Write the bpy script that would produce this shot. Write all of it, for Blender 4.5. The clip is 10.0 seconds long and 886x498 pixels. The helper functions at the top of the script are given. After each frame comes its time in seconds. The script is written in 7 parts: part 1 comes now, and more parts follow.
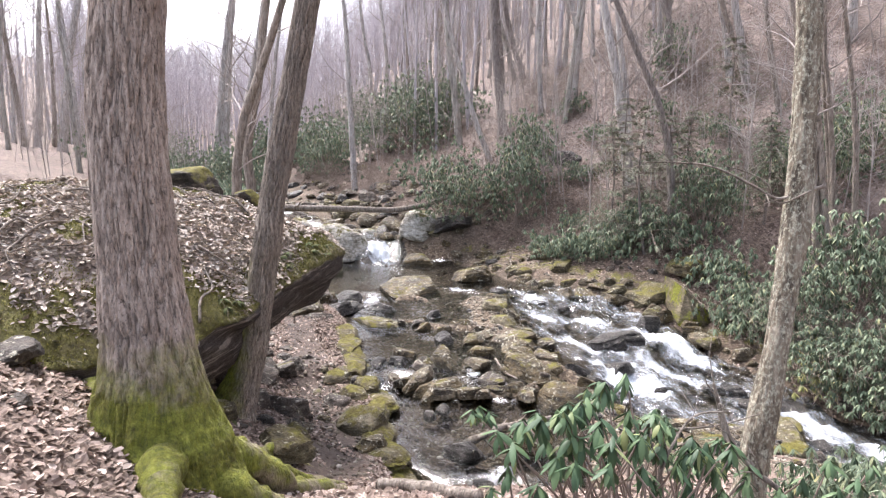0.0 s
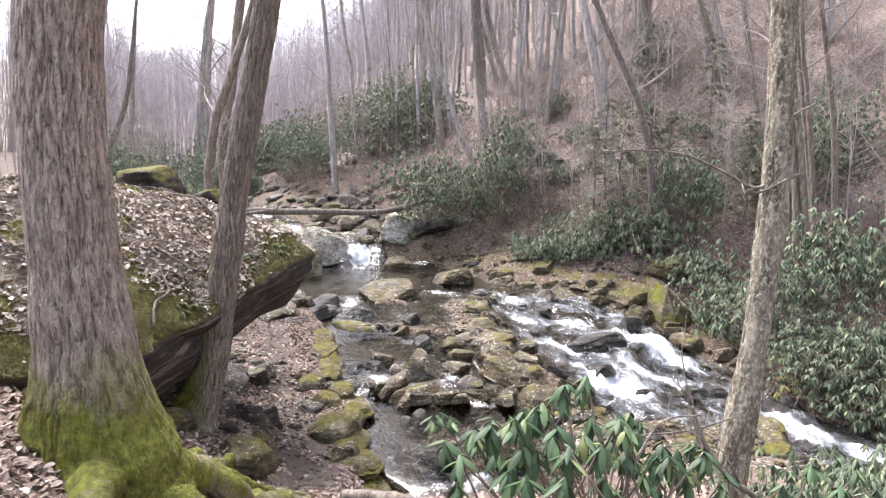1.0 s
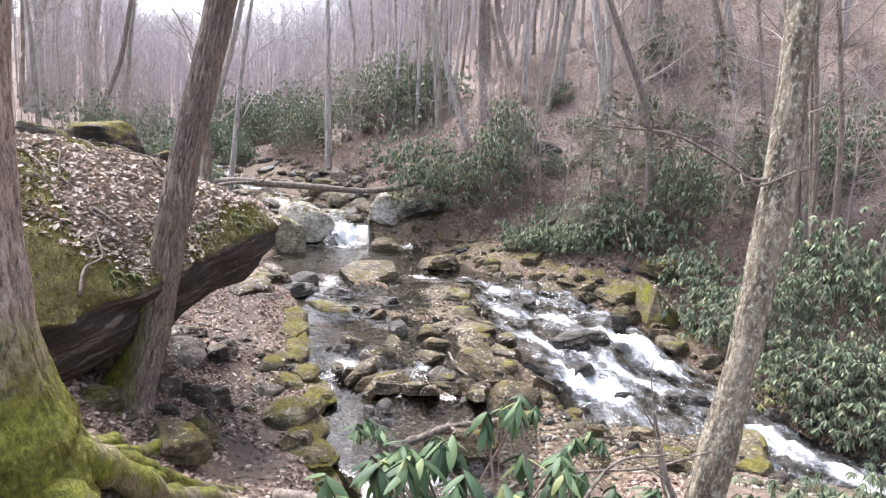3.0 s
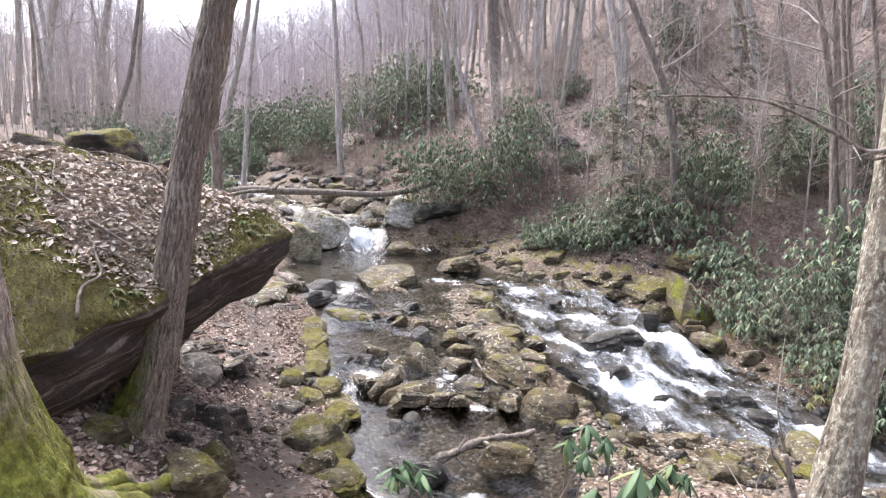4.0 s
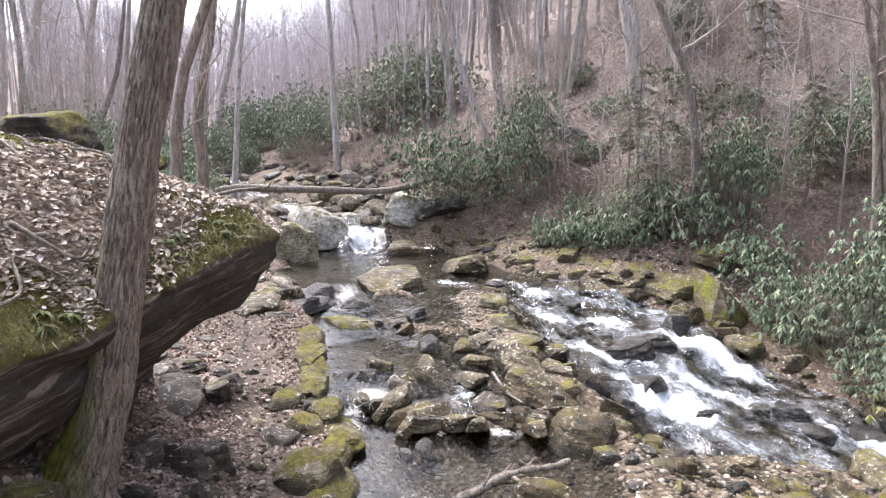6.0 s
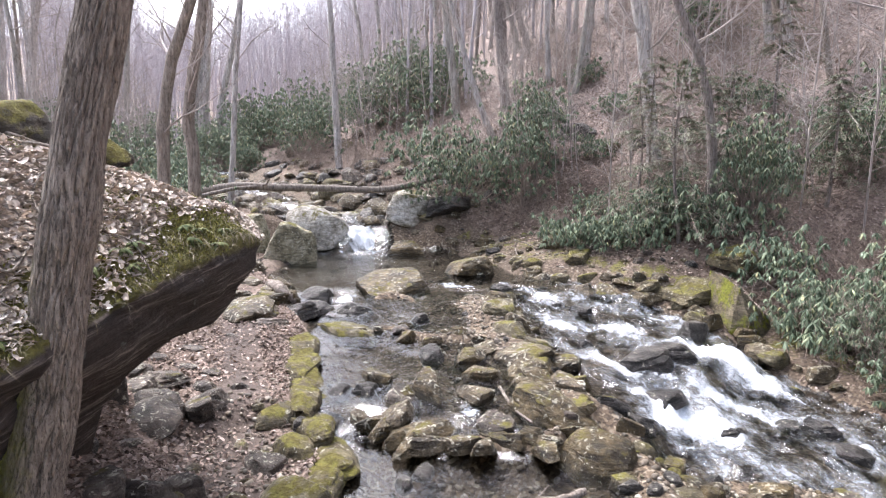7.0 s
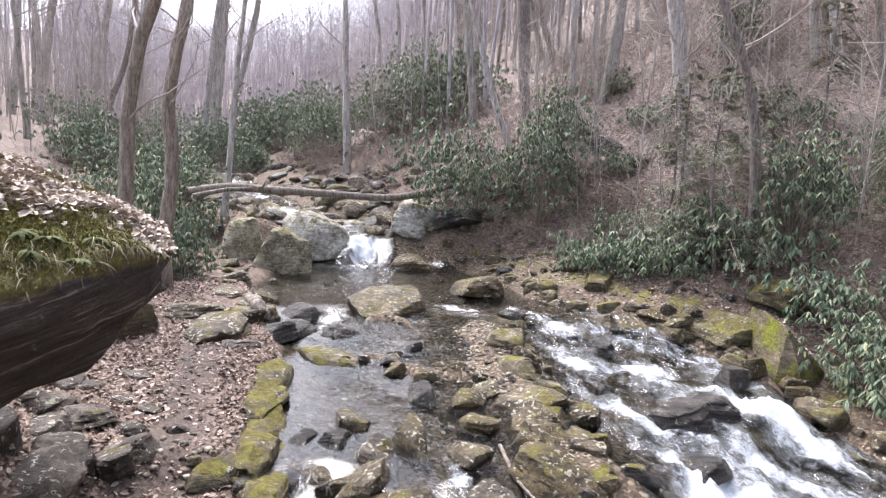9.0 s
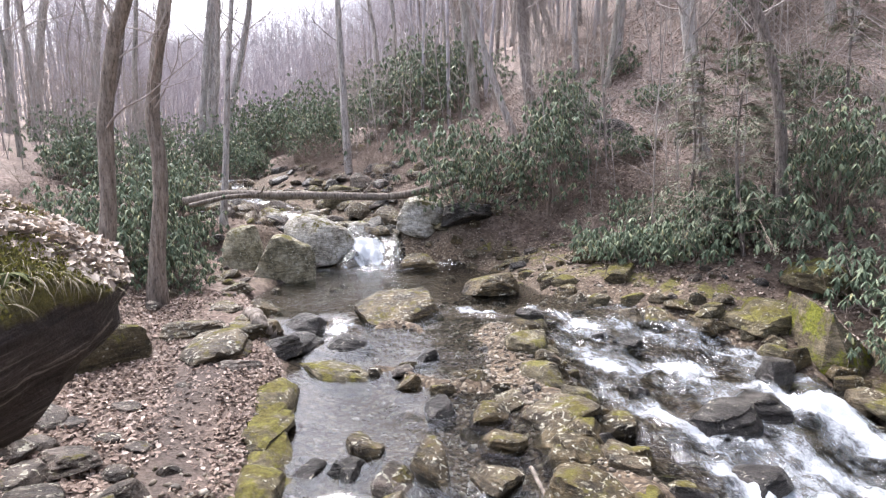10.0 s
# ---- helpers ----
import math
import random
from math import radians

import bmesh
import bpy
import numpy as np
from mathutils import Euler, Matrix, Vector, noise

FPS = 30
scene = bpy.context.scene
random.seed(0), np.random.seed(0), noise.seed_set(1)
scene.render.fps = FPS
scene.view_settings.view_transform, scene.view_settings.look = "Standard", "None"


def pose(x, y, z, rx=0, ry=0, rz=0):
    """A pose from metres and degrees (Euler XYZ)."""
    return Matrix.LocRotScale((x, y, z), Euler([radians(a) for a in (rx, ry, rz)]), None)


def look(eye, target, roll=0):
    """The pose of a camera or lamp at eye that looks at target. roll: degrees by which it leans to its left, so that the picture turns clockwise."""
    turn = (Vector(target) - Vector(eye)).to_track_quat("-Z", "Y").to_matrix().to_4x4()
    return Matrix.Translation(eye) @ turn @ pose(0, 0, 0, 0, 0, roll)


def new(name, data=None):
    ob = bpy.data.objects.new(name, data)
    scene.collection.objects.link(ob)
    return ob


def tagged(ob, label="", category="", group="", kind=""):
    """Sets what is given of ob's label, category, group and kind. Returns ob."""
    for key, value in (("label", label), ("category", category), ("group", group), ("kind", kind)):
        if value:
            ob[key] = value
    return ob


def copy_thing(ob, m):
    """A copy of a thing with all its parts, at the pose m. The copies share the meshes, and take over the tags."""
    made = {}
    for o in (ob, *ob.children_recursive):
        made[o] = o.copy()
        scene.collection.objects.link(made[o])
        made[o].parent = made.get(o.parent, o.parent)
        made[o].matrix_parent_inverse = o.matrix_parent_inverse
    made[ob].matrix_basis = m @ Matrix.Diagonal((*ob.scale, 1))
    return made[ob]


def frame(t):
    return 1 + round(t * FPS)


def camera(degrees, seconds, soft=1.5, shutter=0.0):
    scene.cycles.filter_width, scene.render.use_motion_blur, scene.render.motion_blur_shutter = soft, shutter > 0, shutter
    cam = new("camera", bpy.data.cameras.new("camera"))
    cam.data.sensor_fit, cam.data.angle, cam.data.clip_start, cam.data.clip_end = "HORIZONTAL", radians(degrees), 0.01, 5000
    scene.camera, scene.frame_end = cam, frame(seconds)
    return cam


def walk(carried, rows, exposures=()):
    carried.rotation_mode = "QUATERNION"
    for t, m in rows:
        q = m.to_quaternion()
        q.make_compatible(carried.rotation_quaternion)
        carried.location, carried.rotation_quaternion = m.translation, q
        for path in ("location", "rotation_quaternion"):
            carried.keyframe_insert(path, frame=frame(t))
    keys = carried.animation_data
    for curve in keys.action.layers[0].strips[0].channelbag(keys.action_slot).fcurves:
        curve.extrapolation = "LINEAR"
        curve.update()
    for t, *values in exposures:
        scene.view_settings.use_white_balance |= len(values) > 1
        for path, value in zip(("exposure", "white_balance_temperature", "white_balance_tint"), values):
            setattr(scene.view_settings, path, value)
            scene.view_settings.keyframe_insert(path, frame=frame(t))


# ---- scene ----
cam = camera(72.0, 10.0, soft=1.2)
PATH = [
    (0.0, (0.000, 0.000, 3.800), (0.001, 1.987, 3.573), 0.00),
    (0.5, (0.075, 0.125, 3.764), (0.102, 2.113, 3.547), -0.14),
    (1.0, (0.175, 0.252, 3.716), (0.222, 2.240, 3.502), -0.35),
    (1.5, (0.299, 0.367, 3.680), (0.339, 2.353, 3.445), 0.58),
    (2.0, (0.419, 0.459, 3.661), (0.479, 2.442, 3.406), 3.30),
    (2.5, (0.489, 0.597, 3.652), (0.561, 2.578, 3.389), 4.01),
    (4.0, (0.363, 1.345, 3.575), (0.375, 3.328, 3.316), 1.09),
    (4.5, (0.279, 1.644, 3.509), (0.279, 3.626, 3.239), 0.20),
    (5.0, (0.210, 1.933, 3.460), (0.215, 3.916, 3.204), -0.09),
    (5.5, (0.167, 2.245, 3.447), (0.187, 4.228, 3.187), 0.17),
    (7.0, (0.194, 3.283, 3.436), (0.198, 5.264, 3.164), 0.21),
    (7.5, (0.260, 3.683, 3.409), (0.253, 5.665, 3.143), 0.49),
    (8.0, (0.347, 4.080, 3.383), (0.342, 6.063, 3.125), 2.10),
    (8.5, (0.408, 4.484, 3.364), (0.401, 6.468, 3.109), 4.25),
    (9.0, (0.419, 4.888, 3.348), (0.373, 6.874, 3.113), 2.73),
    (9.5, (0.368, 5.291, 3.333), (0.314, 7.276, 3.089), 0.10),
    (10.0, (0.364, 5.662, 3.334), (0.292, 7.645, 3.082), -0.61),
]
walk(cam, [(t, look(eye, target, roll)) for t, eye, target, roll in PATH], [(0.0, 1.93, 6260, 15), (5.0, 1.95, 6110, 15), (7.0, 1.95, 6100, 15), (10.0, 1.82, 6120, 15)])

# ---- light: an overcast winter sky with a weak, wide sun ----
world = bpy.data.worlds.new("overcast_sky")
scene.world = world
world.use_nodes = True
wn, wl = world.node_tree.nodes, world.node_tree.links
sky = wn.new("ShaderNodeTexSky")
sky.sky_type, sky.sun_disc = "NISHITA", False
sky.sun_elevation, sky.sun_rotation = radians(58), radians(-40)
sky.air_density, sky.dust_density, sky.ozone_density = 1.0, 6.0, 1.0
pale = wn.new("ShaderNodeHueSaturation")
pale.inputs["Saturation"].default_value = 0.55
wl.new(sky.outputs["Color"], pale.inputs["Color"])
wl.new(pale.outputs["Color"], wn["Background"].inputs["Color"])
wn["Background"].inputs["Strength"].default_value = 0.15
sun = new("sun", bpy.data.lights.new("sun", "SUN"))
sun.data.energy, sun.data.angle, sun.data.color = 1.35, radians(36), (1.0, 0.97, 0.93)
sun.matrix_world = look((-4.42, 5.27, 11.0), (0, 0, 0))


# ---- materials ----
def shader(name, rough=0.8):
    m = bpy.data.materials.new(name)
    m.use_nodes = True
    n = m.node_tree.nodes
    b = n["Principled BSDF"]
    b.inputs["Roughness"].default_value = rough
    return m, n, m.node_tree.links, b


def coords(n, l, scale=(1, 1, 1), world_space=False):
    """Object or world coordinates, stretched."""
    if world_space:
        src = n.new("ShaderNodeNewGeometry").outputs["Position"]
    else:
        src = n.new("ShaderNodeTexCoord").outputs["Object"]
    m = n.new("ShaderNodeMapping")
    m.inputs["Scale"].default_value = scale
    l.new(src, m.inputs["Vector"])
    return m.outputs["Vector"]


def along(n, l, turn, scale):
    """World coordinates turned about z, then stretched: for streaks along a flow."""
    r = n.new("ShaderNodeMapping")
    r.inputs["Rotation"].default_value = (0, 0, radians(turn))
    l.new(n.new("ShaderNodeNewGeometry").outputs["Position"], r.inputs["Vector"])
    m = n.new("ShaderNodeMapping")
    m.inputs["Scale"].default_value = scale
    l.new(r.outputs["Vector"], m.inputs["Vector"])
    return m.outputs["Vector"]


def noise_tex(n, l, vec, scale, detail=4, rough=0.6, distort=0.0):
    t = n.new("ShaderNodeTexNoise")
    t.inputs["Scale"].default_value, t.inputs["Detail"].default_value = scale, detail
    t.inputs["Roughness"].default_value, t.inputs["Distortion"].default_value = rough, distort
    l.new(vec, t.inputs["Vector"])
    return t.outputs["Fac"]


def ramp(n, l, fac, *stops):
    r = n.new("ShaderNodeValToRGB")
    e = r.color_ramp.elements
    while len(e) < len(stops):
        e.new(0.5)
    for k, (p, c) in zip(e, stops):
        k.position, k.color = p, (*c, 1) if len(c) == 3 else c
    l.new(fac, r.inputs["Fac"])
    return r.outputs["Color"]


def grey(v):
    return (v, v, v)


def mix(n, l, fac, a, b, mode="MIX"):
    m = n.new("ShaderNodeMix")
    m.data_type, m.blend_type = "RGBA", mode
    if isinstance(fac, (int, float)):
        m.inputs[0].default_value = fac
    else:
        l.new(fac, m.inputs[0])
    for k, v in ((6, a), (7, b)):
        if isinstance(v, tuple):
            m.inputs[k].default_value = (*v, 1)
        else:
            l.new(v, m.inputs[k])
    return m.outputs[2]


def calc(n, l, op, a, b=0.0, clamp=False):
    m = n.new("ShaderNodeMath")
    m.operation, m.use_clamp = op, clamp
    for k, v in ((0, a), (1, b)):
        if isinstance(v, (int, float)):
            m.inputs[k].default_value = v
        else:
            l.new(v, m.inputs[k])
    return m.outputs[0]


def bump(n, l, b, height, strength, dist, before=None):
    k = n.new("ShaderNodeBump")
    k.inputs["Strength"].default_value, k.inputs["Distance"].default_value = strength, dist
    l.new(height, k.inputs["Height"])
    if before is not None:
        l.new(before, k.inputs["Normal"])
    l.new(k.outputs["Normal"], b.inputs["Normal"])
    return k.outputs["Normal"]


def attr(n, name):
    a = n.new("ShaderNodeAttribute")
    a.attribute_name = name
    return a.outputs["Fac"]


def up_facing(n):
    g = n.new("ShaderNodeNewGeometry")
    s = n.new("ShaderNodeSeparateXYZ")
    n.id_data.links.new(g.outputs["Normal"], s.inputs[0])
    return s.outputs["Z"]


MOSS_DARK, MOSS_MID, MOSS_LIGHT = (0.06, 0.052, 0.016), (0.14, 0.128, 0.031), (0.25, 0.232, 0.062)


def moss_colour(n, l, vec):
    col = ramp(n, l, noise_tex(n, l, vec, 14, 8, 0.8), (0.34, MOSS_DARK), (0.52, MOSS_MID), (0.75, MOSS_LIGHT))
    brown = ramp(n, l, noise_tex(n, l, vec, 3.3, 5, 0.7), (0.34, (0.55, 0.48, 0.42)), (0.58, (1.05, 1.05, 1.0)))
    return mix(n, l, 0.85, col, brown, "MULTIPLY")


def bright_moss(n, l, vec):
    col = ramp(n, l, noise_tex(n, l, vec, 16, 8, 0.8), (0.32, (0.06, 0.06, 0.012)), (0.5, (0.175, 0.19, 0.025)), (0.7, (0.34, 0.35, 0.06)))
    worn = ramp(n, l, noise_tex(n, l, vec, 3.6, 5, 0.7), (0.36, (0.62, 0.52, 0.5)), (0.58, (1.05, 1.05, 1.0)))
    return mix(n, l, 0.85, col, worn, "MULTIPLY")


def rock_material(name, low, mid, high, moss=0.0, lichen=0.0, rough=0.6, bright=False):
    """Schist: fine grain and layers, pale lichen spots, moss on faces that look up."""
    m, n, l, b = shader(name, rough)
    vec = coords(n, l, world_space=True)
    layer = coords(n, l, (1.2, 1.2, 7), world_space=True)
    big = noise_tex(n, l, vec, 2.2, 5, 0.65)
    lay = noise_tex(n, l, layer, 3.0, 6, 0.7, 0.4)
    fine = noise_tex(n, l, vec, 38, 5, 0.7)
    col = ramp(n, l, calc(n, l, "ADD", calc(n, l, "MULTIPLY", big, 0.55), calc(n, l, "MULTIPLY", lay, 0.45)), (0.40, low), (0.5, mid), (0.61, high))
    col = mix(n, l, 0.45, col, ramp(n, l, fine, (0.34, grey(0.25)), (0.66, grey(1.2))), "MULTIPLY")
    spot = noise_tex(n, l, vec, 9, 5, 0.7)
    col = mix(n, l, 0.6, col, ramp(n, l, spot, (0.4, grey(0.35)), (0.56, grey(1.15))), "MULTIPLY")
    up = up_facing(n)
    if lichen:
        spots = noise_tex(n, l, vec, 16, 4, 0.62, 0.6)
        f = ramp(n, l, calc(n, l, "ADD", spots, calc(n, l, "MULTIPLY", up, 0.06)), (0.72 - 0.15 * lichen, grey(0)), (0.75 - 0.15 * lichen, grey(1)))
        where = ramp(n, l, noise_tex(n, l, vec, 3.4, 4, 0.65), (0.43, grey(0.08)), (0.56, grey(1.0)))
        col = mix(n, l, calc(n, l, "MULTIPLY", f, where), col, ramp(n, l, fine, (0.3, (0.26, 0.245, 0.18)), (0.7, (0.58, 0.56, 0.46))))
    if moss:
        patch = noise_tex(n, l, vec, 2.6, 6, 0.68)
        f = ramp(n, l, calc(n, l, "ADD", patch, calc(n, l, "MULTIPLY", up, -0.3 if bright else 0.22)), (0.86 - 0.3 * moss, grey(0)), (0.96 - 0.3 * moss, grey(1)))
        col = mix(n, l, f, col, bright_moss(n, l, vec) if bright else moss_colour(n, l, vec))
        r = mix(n, l, f, grey(rough), grey(0.95))
        l.new(r, b.inputs["Roughness"])
    l.new(col, b.inputs["Base Color"])
    b.inputs["Specular IOR Level"].default_value = 0.3
    k = bump(n, l, b, lay, 0.9, 0.07)
    k = bump(n, l, b, spot, 0.8, 0.05, k)
    bump(n, l, b, fine, 0.9, 0.025, k)
    return m


ROCK_BROWN = rock_material("rock_brown", (0.018, 0.012, 0.005), (0.075, 0.054, 0.023), (0.165, 0.122, 0.06), 0.42, 0.66, 0.5)
ROCK_MOSS = rock_material("rock_moss_spots", (0.045, 0.036, 0.02), (0.13, 0.108, 0.062), (0.25, 0.215, 0.14), 0.62, 0.55, 0.6)
ROCK_MOSSY = rock_material("rock_moss_thick", (0.05, 0.04, 0.022), (0.12, 0.098, 0.054), (0.21, 0.178, 0.105), 0.72, 0.5, 0.75)
ROCK_GREEN = rock_material("rock_green_side", (0.06, 0.05, 0.03), (0.16, 0.13, 0.08), (0.27, 0.22, 0.15), 1.5, 0.3, 0.7, bright=True)
ROCK_CAP = rock_material("rock_moss_cap", (0.02, 0.016, 0.012), (0.06, 0.048, 0.036), (0.13, 0.105, 0.08), 0.95, 0.3, 0.8)
ROCK_OLIVE = rock_material("rock_pale_olive", (0.1, 0.09, 0.052), (0.27, 0.245, 0.16), (0.48, 0.45, 0.34), 0.6, 0.85, 0.65)
ROCK_LICHEN = rock_material("rock_lichen", (0.026, 0.018, 0.01), (0.095, 0.072, 0.042), (0.2, 0.16, 0.10), 0.4, 0.78, 0.55)
ROCK_WHITE = rock_material("rock_pale", (0.16, 0.14, 0.1), (0.46, 0.43, 0.37), (0.74, 0.72, 0.67), 0.62, 1.0, 0.6)
ROCK_GREY = rock_material("rock_grey", (0.03, 0.023, 0.018), (0.088, 0.07, 0.056), (0.19, 0.155, 0.127), 0.3, 0.6, 0.55)
ROCK_DARK = rock_material("rock_dark_wet", (0.012, 0.011, 0.010), (0.045, 0.04, 0.036), (0.11, 0.10, 0.09), 0.05, 0.42, 0.32)


def ground_material():
    """Leaf litter and soil; gravel where the stream runs; bare trodden earth on the path; moss in places."""
    m, n, l, b = shader("forest_floor", 0.9)
    vec = coords(n, l, world_space=True)
    v = n.new("ShaderNodeTexVoronoi")
    v.inputs["Scale"].default_value = 15
    l.new(vec, v.inputs["Vector"])
    sep = n.new("ShaderNodeSeparateColor")
    l.new(v.outputs["Color"], sep.inputs[0])
    leaf = ramp(n, l, sep.outputs[0], (0.0, (0.075, 0.05, 0.038)), (0.4, (0.155, 0.11, 0.086)), (0.75, (0.23, 0.172, 0.14)), (1.0, (0.32, 0.25, 0.21)))
    big = noise_tex(n, l, vec, 0.7, 5, 0.65)
    soil = ramp(n, l, noise_tex(n, l, vec, 20, 6, 0.7), (0.3, (0.03, 0.02, 0.013)), (0.7, (0.12, 0.085, 0.06)))
    col = mix(n, l, ramp(n, l, big, (0.38, grey(0.75)), (0.62, grey(0.1))), leaf, soil)
    pale = ramp(n, l, calc(n, l, "ADD", calc(n, l, "MULTIPLY", sep.outputs[0], 0.35), calc(n, l, "MULTIPLY", noise_tex(n, l, vec, 1.1, 8, 0.75), 0.65)), (0.2, (0.09, 0.067, 0.055)), (0.45, (0.175, 0.134, 0.113)), (0.62, (0.265, 0.208, 0.178)), (0.85, (0.37, 0.3, 0.26)))
    col = mix(n, l, attr(n, "dry"), col, pale)
    g = n.new("ShaderNodeTexVoronoi")
    g.inputs["Scale"].default_value = 23
    l.new(vec, g.inputs["Vector"])
    sg = n.new("ShaderNodeSeparateColor")
    l.new(g.outputs["Color"], sg.inputs[0])
    gravel = ramp(n, l, sg.outputs[0], (0.0, (0.035, 0.023, 0.013)), (0.5, (0.09, 0.062, 0.037)), (0.85, (0.16, 0.12, 0.078)), (1.0, (0.28, 0.24, 0.18)))
    gravel = mix(n, l, 0.5, gravel, ramp(n, l, noise_tex(n, l, vec, 1.3, 4), (0.35, grey(0.35)), (0.65, grey(1.0))), "MULTIPLY")
    col = mix(n, l, attr(n, "bed"), col, gravel)
    trod = ramp(n, l, noise_tex(n, l, vec, 26, 6, 0.75), (0.3, (0.03, 0.022, 0.017)), (0.55, (0.085, 0.064, 0.052)), (0.75, (0.17, 0.135, 0.113)))
    col = mix(n, l, attr(n, "trodden"), col, trod)
    mo = ramp(n, l, calc(n, l, "ADD", calc(n, l, "MULTIPLY", noise_tex(n, l, vec, 2.2, 6, 0.7), 0.8), calc(n, l, "SUBTRACT", attr(n, "moss"), 0.5)), (0.48, grey(0)), (0.56, grey(1)))
    col = mix(n, l, mo, col, moss_colour(n, l, vec))
    l.new(col, b.inputs["Base Color"])
    k = bump(n, l, b, v.outputs["Distance"], 0.5, 0.03)
    bump(n, l, b, noise_tex(n, l, vec, 30, 6, 0.7), 0.6, 0.03, k)
    return m


GROUND = ground_material()


def bark_material(name, low, mid, high, furrow=14.0, mossy=True, lichen=0.0, depth=0.03, grooved=False):
    """Bark with long upright furrows; green at the foot where the moss layer of the mesh says so."""
    m, n, l, b = shader(name, 0.9)
    vec = coords(n, l, (1, 1, 0.17))
    iso = coords(n, l)
    fur = noise_tex(n, l, vec, furrow, 5, 0.65, 0.3)
    fine = noise_tex(n, l, iso, 40, 5, 0.7)
    big = noise_tex(n, l, iso, 1.6, 4, 0.6)
    col = ramp(n, l, fur, (0.34, low), (0.5, mid), (0.68, high))
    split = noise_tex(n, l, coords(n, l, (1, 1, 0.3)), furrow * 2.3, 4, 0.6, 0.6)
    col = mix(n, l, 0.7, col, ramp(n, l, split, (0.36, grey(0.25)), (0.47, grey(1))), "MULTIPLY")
    col = mix(n, l, 0.4, col, ramp(n, l, fine, (0.3, grey(0.35)), (0.7, grey(1))), "MULTIPLY")
    col = mix(n, l, 0.35, col, ramp(n, l, big, (0.35, grey(0.5)), (0.65, grey(1))), "MULTIPLY")
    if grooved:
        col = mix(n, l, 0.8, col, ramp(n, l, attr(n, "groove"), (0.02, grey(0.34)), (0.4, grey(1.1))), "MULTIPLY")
    if lichen:
        f = ramp(n, l, noise_tex(n, l, coords(n, l, (1, 1, 0.6)), 48, 6, 0.75), (0.60 - 0.1 * lichen, grey(0)), (0.72 - 0.1 * lichen, grey(1)))
        col = mix(n, l, f, col, ramp(n, l, fine, (0.3, (0.25, 0.24, 0.17)), (0.7, (0.5, 0.49, 0.4))))
    if mossy:
        patch = noise_tex(n, l, iso, 5, 6, 0.7)
        f = ramp(n, l, calc(n, l, "ADD", calc(n, l, "MULTIPLY", patch, 0.7), calc(n, l, "SUBTRACT", attr(n, "moss"), 0.35)), (0.36, grey(0)), (0.72, grey(1)))
        col = mix(n, l, f, col, bright_moss(n, l, iso))
    l.new(col, b.inputs["Base Color"])
    crack = noise_tex(n, l, coords(n, l, (1, 1, 0.3)), furrow * 2.3, 4, 0.6, 0.6)
    k = bump(n, l, b, fur, 1.0, depth)
    k = bump(n, l, b, crack, 1.0, depth * 0.8, k)
    bump(n, l, b, fine, 0.4, 0.01, k)
    return m


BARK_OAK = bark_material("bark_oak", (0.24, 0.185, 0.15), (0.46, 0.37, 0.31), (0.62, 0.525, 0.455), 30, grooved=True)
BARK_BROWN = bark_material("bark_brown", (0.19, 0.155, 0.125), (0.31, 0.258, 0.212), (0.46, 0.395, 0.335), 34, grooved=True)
BARK_LICHEN = bark_material("bark_lichen", (0.09, 0.07, 0.05), (0.22, 0.18, 0.13), (0.36, 0.31, 0.24), 12, True, 1.15)
BARK_GREY = bark_material("bark_grey", (0.26, 0.232, 0.215), (0.47, 0.435, 0.41), (0.63, 0.595, 0.565), 9, False, 0.3)
BARK_DARK = bark_material("bark_dark", (0.13, 0.107, 0.093), (0.25, 0.212, 0.19), (0.39, 0.345, 0.315), 22, False)
BARK_WHITE = bark_material("bark_pale", (0.19, 0.17, 0.145), (0.38, 0.355, 0.315), (0.5, 0.48, 0.44), 7, False, 0.2)
BARK_TAN = bark_material("bark_tan", (0.15, 0.12, 0.096), (0.29, 0.243, 0.2), (0.43, 0.375, 0.32), 18, False)
LIMB, _n, _l, _b = shader("limb", 0.9)
_l.new(ramp(_n, _l, noise_tex(_n, _l, coords(_n, _l, world_space=True), 1.2, 3), (0.35, (0.22, 0.19, 0.172)), (0.65, (0.4, 0.355, 0.33))), _b.inputs["Base Color"])
# Far wood only: haze of distance painted into the twigs as paler mauve.
TWIG_HAZED, _n, _l, _b = shader("twig", 0.9)
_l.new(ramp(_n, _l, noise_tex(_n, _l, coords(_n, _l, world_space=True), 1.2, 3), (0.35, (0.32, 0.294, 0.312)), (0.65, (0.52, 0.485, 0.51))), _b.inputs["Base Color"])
BRUSH, _n, _l, _b = shader("brushwood_twig", 0.9)
_l.new(ramp(_n, _l, noise_tex(_n, _l, coords(_n, _l, world_space=True), 1.5, 3), (0.35, (0.13, 0.1, 0.08)), (0.65, (0.28, 0.222, 0.185))), _b.inputs["Base Color"])
DEADWOOD = bark_material("deadwood", (0.1, 0.08, 0.064), (0.22, 0.182, 0.15), (0.37, 0.32, 0.275), 18, False, 0.3, 0.012)


def random_of(n, island=True):
    return n.new("ShaderNodeNewGeometry").outputs["Random Per Island"] if island else n.new("ShaderNodeObjectInfo").outputs["Random"]


